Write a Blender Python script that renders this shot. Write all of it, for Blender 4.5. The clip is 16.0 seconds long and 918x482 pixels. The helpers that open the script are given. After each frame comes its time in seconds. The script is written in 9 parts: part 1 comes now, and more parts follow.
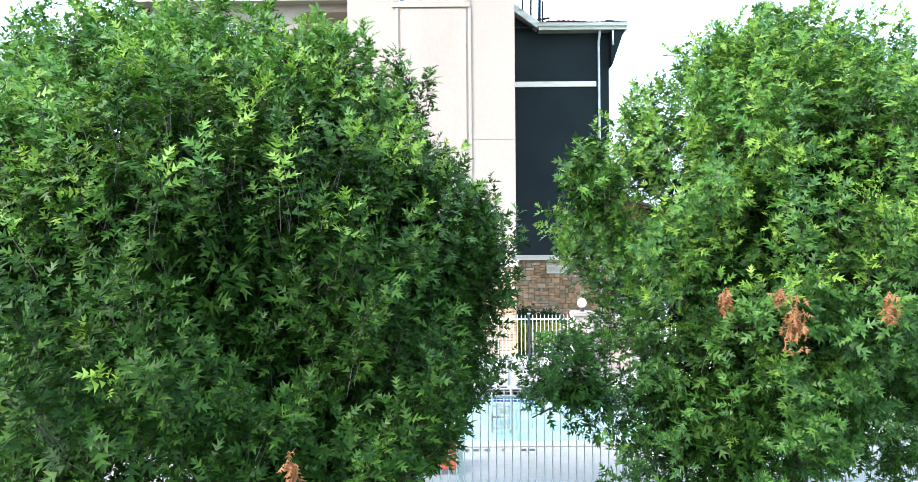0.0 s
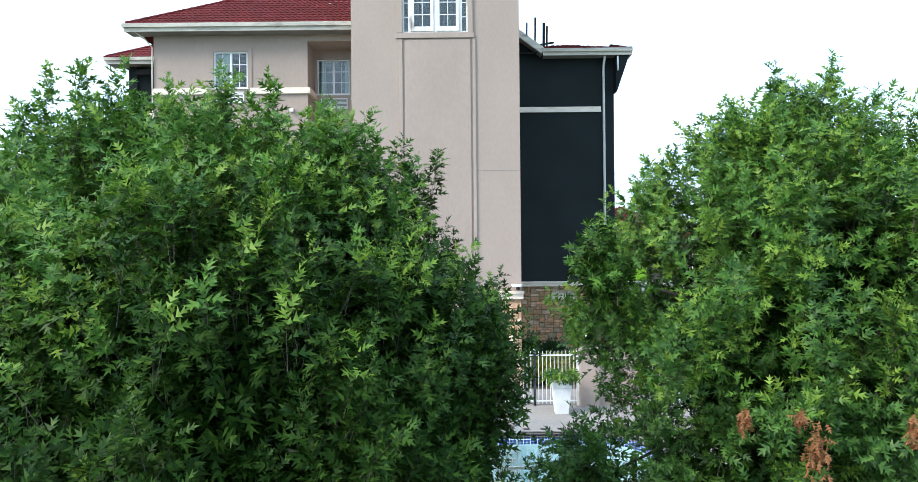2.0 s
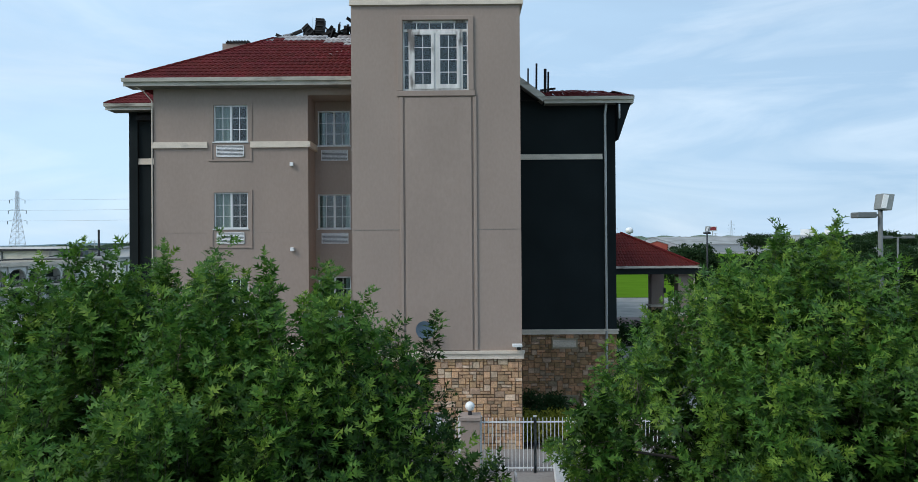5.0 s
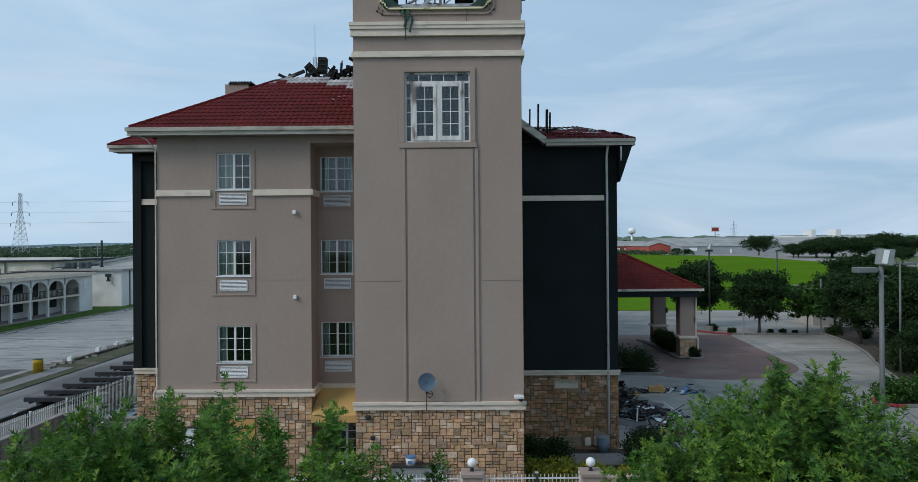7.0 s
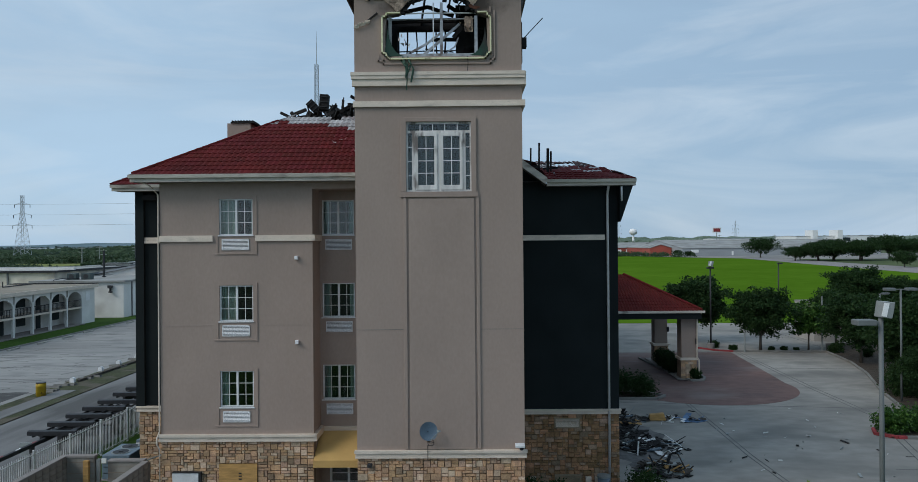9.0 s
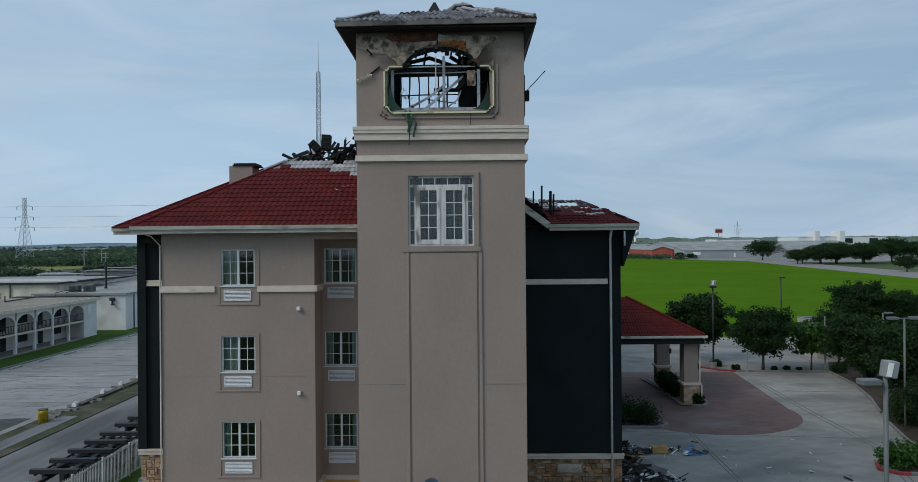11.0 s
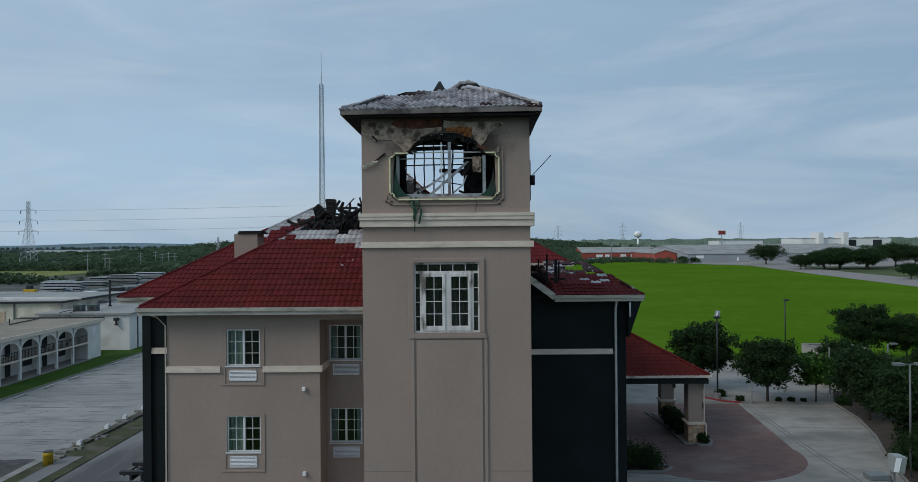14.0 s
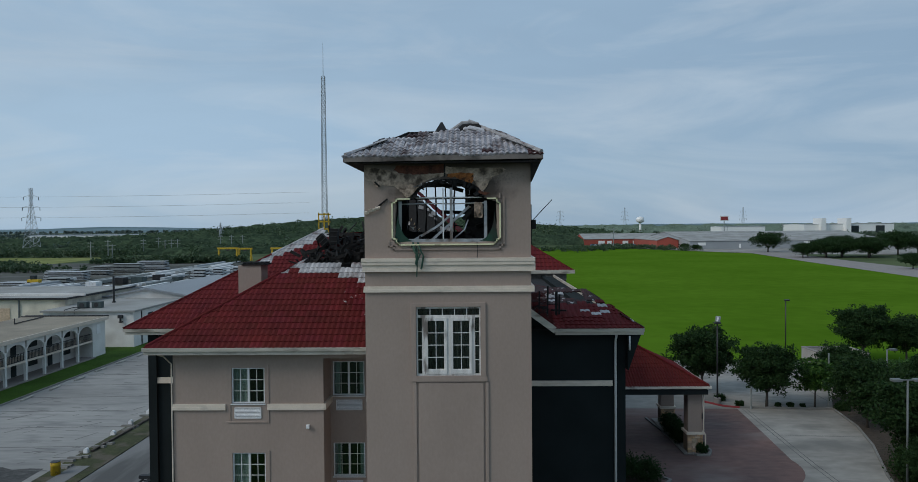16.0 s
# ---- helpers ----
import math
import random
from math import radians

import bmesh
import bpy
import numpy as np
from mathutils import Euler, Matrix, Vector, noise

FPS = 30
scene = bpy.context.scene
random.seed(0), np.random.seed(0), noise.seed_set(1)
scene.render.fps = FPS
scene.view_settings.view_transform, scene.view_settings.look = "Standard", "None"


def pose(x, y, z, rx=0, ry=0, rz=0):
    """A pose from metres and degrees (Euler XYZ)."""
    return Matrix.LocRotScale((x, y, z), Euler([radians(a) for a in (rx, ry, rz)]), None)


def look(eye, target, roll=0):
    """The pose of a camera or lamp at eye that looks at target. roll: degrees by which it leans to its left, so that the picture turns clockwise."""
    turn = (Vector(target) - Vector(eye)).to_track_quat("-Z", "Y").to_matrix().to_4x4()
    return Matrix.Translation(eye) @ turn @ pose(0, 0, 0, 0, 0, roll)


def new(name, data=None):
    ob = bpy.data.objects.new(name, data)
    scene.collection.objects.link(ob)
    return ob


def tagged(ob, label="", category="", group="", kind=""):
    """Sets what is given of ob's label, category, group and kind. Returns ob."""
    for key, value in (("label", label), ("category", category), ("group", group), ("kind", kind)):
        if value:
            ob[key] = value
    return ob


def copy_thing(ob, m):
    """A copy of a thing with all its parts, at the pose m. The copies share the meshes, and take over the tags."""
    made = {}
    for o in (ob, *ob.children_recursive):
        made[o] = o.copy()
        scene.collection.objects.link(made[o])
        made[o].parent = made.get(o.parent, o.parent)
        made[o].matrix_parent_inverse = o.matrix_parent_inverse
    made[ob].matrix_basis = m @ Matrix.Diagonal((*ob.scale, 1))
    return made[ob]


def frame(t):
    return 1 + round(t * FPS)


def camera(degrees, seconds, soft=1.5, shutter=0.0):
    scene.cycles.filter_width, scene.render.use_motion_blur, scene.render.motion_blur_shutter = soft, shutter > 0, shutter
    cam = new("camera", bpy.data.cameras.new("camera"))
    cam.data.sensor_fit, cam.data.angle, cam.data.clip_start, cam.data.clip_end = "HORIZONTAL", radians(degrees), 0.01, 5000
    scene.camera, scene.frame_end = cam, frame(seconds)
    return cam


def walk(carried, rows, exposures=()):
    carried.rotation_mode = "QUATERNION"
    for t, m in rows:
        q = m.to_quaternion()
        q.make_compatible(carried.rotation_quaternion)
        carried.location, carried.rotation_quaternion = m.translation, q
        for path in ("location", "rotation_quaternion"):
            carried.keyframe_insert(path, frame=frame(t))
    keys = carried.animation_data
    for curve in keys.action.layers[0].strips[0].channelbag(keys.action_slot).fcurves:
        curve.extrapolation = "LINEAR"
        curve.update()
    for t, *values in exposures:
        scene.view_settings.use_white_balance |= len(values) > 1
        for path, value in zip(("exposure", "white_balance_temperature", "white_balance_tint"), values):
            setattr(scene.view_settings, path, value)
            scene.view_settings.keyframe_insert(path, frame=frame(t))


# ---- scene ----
cam = camera(66.0, 16.0, 0.65)
METRES, EYE, TILT, LEAN, TURN = 12.5, 3.7, 0.0, 0.45, 0.0
ROWS = [
    (0.0, 0.0, 0.0, 0.0, 0.0, 0.0, 0.0),
    (0.5, -0.0019, 0.0054, 0.0214, 0.1, 0.08, 0.0),
    (1.0, -0.0027, 0.0097, 0.0393, 0.17, 0.12, 0.05),
    (1.5, -0.0042, 0.0109, 0.0562, 0.2, 0.14, 0.12),
    (2.0, -0.0055, 0.0123, 0.0756, 0.2, 0.18, 0.07),
    (2.5, -0.0082, 0.0116, 0.0973, 0.22, 0.17, 0.06),
    (3.0, -0.0096, 0.0088, 0.1187, 0.21, 0.19, 0.02),
    (3.5, -0.0082, 0.0134, 0.1411, 0.25, 0.23, 0.02),
    (4.0, -0.0066, 0.0184, 0.1652, 0.25, 0.27, -0.03),
    (6.5, -0.0007, 0.0211, 0.319, 0.43, 0.22, -0.02),
    (7.0, -0.003, 0.013, 0.3521, 0.48, 0.21, -0.01),
    (7.5, -0.0042, 0.0088, 0.3829, 0.52, 0.21, 0.0),
    (8.0, -0.0031, 0.007, 0.4145, 0.55, 0.2, 0.01),
    (8.5, -0.002, 0.0048, 0.4441, 0.58, 0.19, 0.02),
    (9.0, -0.0021, 0.0045, 0.477, 0.6, 0.18, 0.02),
    (11.5, -0.0058, 0.0111, 0.6525, 0.77, 0.14, 0.05),
    (12.0, -0.0092, 0.0113, 0.6884, 0.8, 0.14, 0.07),
    (12.5, -0.0117, 0.0099, 0.724, 0.85, 0.11, 0.06),
    (13.0, -0.013, 0.0089, 0.7614, 0.88, 0.13, 0.07),
    (13.5, -0.0125, 0.0111, 0.7991, 0.92, 0.11, 0.05),
    (14.0, -0.0117, 0.0118, 0.8371, 0.95, 0.1, 0.05),
    (14.5, -0.0115, 0.0091, 0.8775, 1.0, 0.08, 0.04),
    (15.0, -0.0117, 0.0058, 0.9168, 1.04, -0.06, 0.02),
    (15.5, -0.0112, -0.0004, 0.9553, 1.09, -0.55, 0.01),
    (16.0, -0.0102, -0.0071, 0.9928, 1.12, -1.21, -0.0),
]
EXPOSURES = [(0.0, 2.92), (0.5, 2.65), (1.0, 2.32), (1.5, 2.02), (2.0, 1.9), (2.5, 1.6), (3.0, 1.29), (3.5, 0.98), (4.2, 0.72),
             (6.5, 0.25), (7.5, 0.16), (9.0, 0.05), (12.0, -0.08), (14.5, -0.18), (16.0, -0.19)]
walk(cam, [(t, pose(0, 0, EYE, TILT, LEAN, TURN) @ pose(METRES * x, METRES * y, METRES * z, 90 + pitch, roll, yaw)) for t, x, y, z, yaw, pitch, roll in ROWS], EXPOSURES)


# ---- light: thin high overcast with a weak, wide sun ----
def make_world():
    w = bpy.data.worlds.new("overcast_sky")
    scene.world = w
    w.use_nodes = True
    nt = w.node_tree
    N, Lk = nt.nodes, nt.links
    bg = N["Background"]
    sky = N.new("ShaderNodeTexSky")
    sky.sky_type = "NISHITA"
    sky.sun_disc = False
    sky.sun_elevation, sky.sun_rotation = radians(40), radians(240)
    sky.altitude, sky.air_density, sky.dust_density = 200, 1.0, 1.5
    gain = N.new("ShaderNodeMix")
    gain.data_type, gain.blend_type = "RGBA", "MULTIPLY"
    gain.inputs[0].default_value = 1.0
    gain.inputs[7].default_value = (0.085, 0.085, 0.085, 1)
    Lk.new(sky.outputs[0], gain.inputs[6])
    co = N.new("ShaderNodeTexCoord")
    mp = N.new("ShaderNodeMapping")
    mp.inputs["Scale"].default_value = (1.3, 2.2, 5.0)
    mp.inputs["Rotation"].default_value = (0.0, 0.5, 0.3)
    mp.inputs["Location"].default_value = (0.8, 0.3, 0.4)
    Lk.new(co.outputs["Generated"], mp.inputs[0])
    nz = N.new("ShaderNodeTexNoise")
    nz.inputs["Scale"].default_value, nz.inputs["Detail"].default_value, nz.inputs["Roughness"].default_value = 1.4, 7, 0.52
    nz.inputs["Distortion"].default_value = 0.5
    Lk.new(mp.outputs[0], nz.inputs["Vector"])
    rp = N.new("ShaderNodeMapRange")
    rp.inputs[1].default_value, rp.inputs[2].default_value = 0.36, 0.68
    rp.inputs[3].default_value, rp.inputs[4].default_value = 0.76, 0.96
    Lk.new(nz.outputs[0], rp.inputs[0])
    # thinner cloud, and so a brighter veil, towards the sun's side
    xyz = N.new("ShaderNodeSeparateXYZ")
    Lk.new(co.outputs["Generated"], xyz.inputs[0])
    side = N.new("ShaderNodeMapRange")
    side.inputs[1].default_value, side.inputs[2].default_value = -0.6, 0.6
    Lk.new(xyz.outputs[0], side.inputs[0])
    veil = N.new("ShaderNodeMix")
    veil.data_type = "RGBA"
    veil.inputs[6].default_value, veil.inputs[7].default_value = (0.465, 0.65, 0.842, 1), (0.318, 0.468, 0.638, 1)
    Lk.new(side.outputs[0], veil.inputs[0])
    # thin white wisps
    mw = N.new("ShaderNodeMapping")
    mw.inputs["Scale"].default_value = (1.1, 1.6, 5.5)
    mw.inputs["Rotation"].default_value = (0.15, 0.62, 0.2)
    mw.inputs["Location"].default_value = (0.3, 0.0, 0.15)
    Lk.new(co.outputs["Generated"], mw.inputs[0])
    nw = N.new("ShaderNodeTexNoise")
    nw.inputs["Scale"].default_value, nw.inputs["Detail"].default_value, nw.inputs["Roughness"].default_value, nw.inputs["Distortion"].default_value = 2.1, 9, 0.58, 0.9
    Lk.new(mw.outputs[0], nw.inputs["Vector"])
    fw = N.new("ShaderNodeMapRange")
    fw.inputs[1].default_value, fw.inputs[2].default_value, fw.inputs[3].default_value, fw.inputs[4].default_value = 0.44, 0.76, 0.0, 0.6
    Lk.new(nw.outputs[0], fw.inputs[0])
    wisp = N.new("ShaderNodeMix")
    wisp.data_type = "RGBA"
    wisp.inputs[7].default_value = (0.66, 0.765, 0.865, 1)
    Lk.new(fw.outputs[0], wisp.inputs[0])
    Lk.new(veil.outputs[2], wisp.inputs[6])
    mix = N.new("ShaderNodeMix")
    mix.data_type = "RGBA"
    Lk.new(wisp.outputs[2], mix.inputs[7])
    Lk.new(rp.outputs[0], mix.inputs[0])
    Lk.new(gain.outputs[2], mix.inputs[6])
    Lk.new(mix.outputs[2], bg.inputs[0])
    bg.inputs[1].default_value = 0.96


make_world()
sun_data = bpy.data.lights.new("sun", "SUN")
sun_data.energy, sun_data.angle, sun_data.color = 1.4, radians(25), (1.0, 0.95, 0.88)
sun = new("sun", sun_data)
sun.matrix_world = look((0, 0, 60), (36, 20, 26))


# ---- materials ----
def mat(name, col, rough=0.8, metal=0.0, var=0.25, scale=1.5, grain=40.0, grain_var=0.12, bump=0.15, bump_scale=60.0, tint=None,
        rand=0.0, island=0.0, spec=0.4, stretch=(1, 1, 1), stain=None, stain_scale=0.35, stain_at=(0.52, 0.68)):
    """A surface with a broad and a fine variation, a fine relief and, if wanted, stains of another colour."""
    m = bpy.data.materials.new(name)
    m.use_nodes = True
    nt = m.node_tree
    N, Lk = nt.nodes, nt.links
    p = N["Principled BSDF"]
    p.inputs["Roughness"].default_value, p.inputs["Metallic"].default_value = rough, metal
    p.inputs["Specular IOR Level"].default_value = spec
    co = N.new("ShaderNodeTexCoord")
    mp = N.new("ShaderNodeMapping")
    mp.inputs["Scale"].default_value = stretch
    Lk.new(co.outputs["Object"], mp.inputs[0])

    def noise_of(sc, detail=4.0):
        n = N.new("ShaderNodeTexNoise")
        n.inputs["Scale"].default_value, n.inputs["Detail"].default_value = sc, detail
        Lk.new(mp.outputs[0], n.inputs["Vector"])
        return n.outputs[0]

    def mix(kind, a, b, fac):
        x = N.new("ShaderNodeMix")
        x.data_type, x.blend_type = "RGBA", kind
        for sock, v in ((x.inputs[6], a), (x.inputs[7], b), (x.inputs[0], fac)):
            if isinstance(v, (int, float)):
                sock.default_value = v
            elif isinstance(v, tuple):
                sock.default_value = (*v[:3], 1)
            else:
                Lk.new(v, sock)
        return x.outputs[2]

    def span(v, a, b, c, d):
        r = N.new("ShaderNodeMapRange")
        for k, q in enumerate((a, b, c, d)):
            r.inputs[k + 1].default_value = q
        Lk.new(v, r.inputs[0])
        return r.outputs[0]

    t2 = tint or tuple(c * (1 - var) for c in col)
    c = mix("MIX", tuple(min(1, q * (1 + var * 0.5)) for q in col), t2, span(noise_of(scale), 0.3, 0.7, 0, 1))
    fine = noise_of(grain, 2.0)
    g = N.new("ShaderNodeCombineColor")
    for k in range(3):
        Lk.new(span(fine, 0.25, 0.75, 1 - grain_var, 1 + grain_var), g.inputs[k])
    c = mix("MULTIPLY", c, g.outputs[0], 1.0)
    for amount, node, out in ((rand, "ShaderNodeObjectInfo", "Random"), (island, "ShaderNodeNewGeometry", "Random Per Island")):
        if amount:
            o = N.new(node)
            h = N.new("ShaderNodeHueSaturation")
            Lk.new(span(o.outputs[out], 0, 1, 1 - amount, 1 + amount), h.inputs["Value"])
            Lk.new(span(o.outputs[out], 0, 1, 0.5 + amount * 0.03, 0.5 - amount * 0.03), h.inputs["Hue"])
            Lk.new(c, h.inputs["Color"])
            c = h.outputs[0]
    if stain:
        c = mix("MIX", c, stain, span(noise_of(stain_scale, 8.0), stain_at[0], stain_at[1], 0, 0.85))
    Lk.new(c, p.inputs["Base Color"])
    if bump:
        b = N.new("ShaderNodeBump")
        b.inputs["Strength"].default_value, b.inputs["Distance"].default_value = bump, 0.02
        Lk.new(noise_of(bump_scale, 3.0), b.inputs["Height"])
        Lk.new(b.outputs[0], p.inputs["Normal"])
    return m


def leaf_mat(name, col, amount=0.35, through_light=0.35, spec=0.2):
    m = bpy.data.materials.new(name)
    m.use_nodes = True
    nt = m.node_tree
    N, Lk = nt.nodes, nt.links
    p = N["Principled BSDF"]
    p.inputs["Roughness"].default_value = 0.5
    p.inputs["Specular IOR Level"].default_value = spec
    g = N.new("ShaderNodeNewGeometry")
    h = N.new("ShaderNodeHueSaturation")
    h.inputs["Color"].default_value = (*col, 1)
    r = N.new("ShaderNodeMapRange")
    r.inputs[3].default_value, r.inputs[4].default_value = 1 - amount, 1 + amount
    Lk.new(g.outputs["Random Per Island"], r.inputs[0])
    Lk.new(r.outputs[0], h.inputs["Value"])
    r2 = N.new("ShaderNodeMapRange")
    r2.inputs[3].default_value, r2.inputs[4].default_value = 0.515, 0.475
    Lk.new(g.outputs["Random Per Island"], r2.inputs[0])
    Lk.new(r2.outputs[0], h.inputs["Hue"])
    Lk.new(h.outputs[0], p.inputs["Base Color"])
    tr = N.new("ShaderNodeBsdfTranslucent")
    Lk.new(h.outputs[0], tr.inputs[0])
    mx = N.new("ShaderNodeMixShader")
    mx.inputs[0].default_value = through_light
    Lk.new(p.outputs[0], mx.inputs[1])
    Lk.new(tr.outputs[0], mx.inputs[2])
    Lk.new(mx.outputs[0], N["Material Output"].inputs[0])
    return m


M = {}
M["stucco"] = mat("taupe_stucco", (0.350, 0.274, 0.231), 0.92, var=0.09, scale=0.5, grain=14, grain_var=0.05, bump=0.25, bump_scale=180, stretch=(1, 1, 0.5))
M["stucco_edge"] = mat("taupe_stucco_reveal", (0.33, 0.264, 0.226), 0.92, var=0.08, bump_scale=180)
M["dark"] = mat("charcoal_stucco", (0.017, 0.022, 0.023), 0.9, spec=0.1, var=0.2, scale=0.6, grain_var=0.1, bump=0.25, bump_scale=180)
M["trim"] = mat("white_trim_paint", (0.70, 0.605, 0.505), 0.65, var=0.12, scale=2.0, stretch=(1, 1, 3), bump=0.05, stain=(0.35, 0.31, 0.27), stain_scale=1.2, stain_at=(0.62, 0.8))
M["fascia"] = mat("weathered_cream_fascia", (0.55, 0.51, 0.44), 0.7, var=0.25, scale=1.2, stretch=(1, 1, 4), stain=(0.13, 0.10, 0.085), stain_scale=1.1, stain_at=(0.54, 0.72))
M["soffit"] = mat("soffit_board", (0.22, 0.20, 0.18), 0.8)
M["stone"] = mat("tan_ledge_stone", (0.50, 0.32, 0.175), 0.9, var=0.3, scale=3.0, grain=22, grain_var=0.25, rand=0.22, bump=0.6, bump_scale=25, tint=(0.37, 0.235, 0.15))
# The ledge stone darkened: the recessed base's shade is in this colour.
M["stone_d"] = mat("shaded_ledge_stone", (0.37, 0.212, 0.108), 0.9, var=0.35, scale=3.0, grain=22, grain_var=0.25, rand=0.4, bump=0.6, bump_scale=25)
M["stone_b"] = mat("grey_brown_ledge_stone", (0.40, 0.275, 0.185), 0.9, var=0.3, scale=3.0, grain=22, grain_var=0.25, rand=0.35, bump=0.6, bump_scale=25)
M["stone_c"] = mat("pale_ledge_stone", (0.58, 0.44, 0.31), 0.9, var=0.25, scale=3.0, grain=22, grain_var=0.2, rand=0.25, bump=0.6, bump_scale=25)
M["vent"] = mat("tan_vent_paint", (0.30, 0.245, 0.165), 0.6, var=0.15, bump=0.02)
M["mortar"] = mat("grey_mortar", (0.22, 0.165, 0.12), 0.95, bump=0.4)
M["tile"] = mat("red_roof_tile", (0.108, 0.0135, 0.0125), 0.9, spec=0.15, var=0.25, scale=0.9, grain=60, grain_var=0.2, rand=0.16, island=0.10, bump=0.3, bump_scale=120, tint=(0.088, 0.012, 0.014))
M["tile_ash"] = mat("ash_grey_roof_tile", (0.43, 0.42, 0.425), 0.8, var=0.35, scale=1.6, grain=30, grain_var=0.25, rand=0.2, island=0.15, stain=(0.11, 0.06, 0.055), stain_scale=1.4, stain_at=(0.54, 0.68))
M["tile_grey"] = mat("sooty_grey_roof_tile", (0.36, 0.345, 0.36), 0.8, var=0.45, scale=2.2, grain=26, grain_var=0.3, rand=0.3, stain=(0.07, 0.04, 0.038), stain_scale=2.0, stain_at=(0.53, 0.66))
M["tile_pale"] = mat("ash_white_ridge_tile", (0.36, 0.35, 0.345), 0.85, var=0.4, scale=2.5, tint=(0.20, 0.185, 0.185), stain=(0.10, 0.03, 0.028), stain_scale=3.0, stain_at=(0.58, 0.66))
M["tile_burnt"] = mat("scorched_roof_tile", (0.045, 0.013, 0.013), 0.85, var=0.6, scale=1.5, rand=0.35, island=0.35, tint=(0.012, 0.010, 0.010), stain=(0.52, 0.51, 0.51), stain_scale=4.2, stain_at=(0.60, 0.63))
M["char"] = mat("charred_timber", (0.012, 0.011, 0.011), 0.85, var=0.5, scale=5, grain=30, grain_var=0.4, bump=0.8, bump_scale=18)
M["steel"] = mat("bare_galvanised_steel", (0.42, 0.43, 0.44), 0.5, metal=0.6, var=0.3, scale=3, stain=(0.12, 0.08, 0.06), stain_scale=2)
M["white_metal"] = mat("white_painted_metal", (0.70, 0.71, 0.71), 0.5, var=0.12, scale=3, bump=0.03)
M["vinyl"] = mat("white_vinyl_frame", (0.75, 0.76, 0.76), 0.45, var=0.06, bump=0.0)
M["grille"] = mat("pale_grey_louvre", (0.80, 0.80, 0.80), 0.5, var=0.1, bump=0.0)
M["curtain"] = mat("pale_green_curtain", (0.42, 0.52, 0.48), 0.9, var=0.2, scale=1.5, stretch=(12, 1, 0.3), bump=0.2)
# Near-black stands in for the dark of unlit rooms and far glass.
M["room"] = mat("unlit_interior_dark", (0.030, 0.040, 0.042), 0.9)
M["awning"] = mat("ochre_awning_canvas", (0.52, 0.335, 0.12), 0.85, var=0.15, scale=1.2, grain=90)
M["plywood"] = mat("plywood_board", (0.50, 0.29, 0.10), 0.75, var=0.3, scale=2.5, stretch=(1, 1, 5), grain=30)
M["cmu"] = mat("grey_block_wall", (0.27, 0.25, 0.22), 0.95, var=0.3, scale=1.3, bump=0.5, rand=0.12, stain=(0.10, 0.09, 0.08), stain_scale=0.8)
M["asphalt"] = mat("worn_pale_asphalt", (0.285, 0.270, 0.243), 0.85, var=0.3, scale=0.11, grain=1.6, grain_var=0.16, bump=0.2, bump_scale=30, stain=(0.16, 0.155, 0.142), stain_scale=0.36, stain_at=(0.48, 0.66), stretch=(0.6, 1, 1))
M["lot"] = mat("wet_streaked_concrete", (0.285, 0.278, 0.262), 0.75, var=0.25, scale=0.12, grain=2.5, grain_var=0.1, bump=0.15, bump_scale=30, stain=(0.165, 0.163, 0.158), stain_scale=0.9, stain_at=(0.50, 0.70), stretch=(0.3, 1.0, 1))
M["patch"] = mat("dark_broken_asphalt", (0.060, 0.060, 0.058), 0.9, var=0.4, scale=0.5, grain=3.0, grain_var=0.3, bump=0.4, stain=(0.13, 0.13, 0.125), stain_scale=0.5, stain_at=(0.55, 0.66))
M["road"] = mat("grey_lane_asphalt", (0.185, 0.185, 0.183), 0.9, var=0.25, scale=0.3, stain=(0.075, 0.075, 0.073), stain_scale=0.45, stain_at=(0.46, 0.62), stretch=(1, 0.18, 1))
M["pavers"] = mat("stamped_red_paving", (0.168, 0.097, 0.083), 0.85, var=0.25, scale=0.25, grain=2.2, grain_var=0.2, tint=(0.105, 0.070, 0.066), stain=(0.21, 0.165, 0.15), stain_scale=0.32, stain_at=(0.55, 0.72), stretch=(0.5, 1, 1))
M["concrete"] = mat("pale_concrete", (0.25, 0.228, 0.215), 0.9, var=0.15, scale=0.5, grain=8, bump=0.2, stain=(0.25, 0.23, 0.21), stain_scale=0.6)
M["pale_block"] = mat("pale_painted_block", (0.36, 0.34, 0.31), 0.9, var=0.15, scale=0.8)
M["kerb_pale"] = mat("pale_cast_concrete", (0.40, 0.385, 0.34), 0.9, var=0.3, scale=1.5, stain=(0.2, 0.19, 0.17), stain_scale=1.2)
M["kerb"] = mat("kerb_concrete", (0.215, 0.21, 0.195), 0.9, var=0.2)
M["meadow"] = mat("bright_meadow_grass", (0.078, 0.155, 0.013), 0.95, var=0.25, scale=0.03, grain=0.3, grain_var=0.1, bump=0.4, bump_scale=1.2, tint=(0.066, 0.142, 0.010), spec=0.0)
M["lawn"] = mat("lawn_grass", (0.048, 0.098, 0.014), 0.95, var=0.35, scale=0.25, grain=6, grain_var=0.3, bump=0.6, bump_scale=12, spec=0.1)
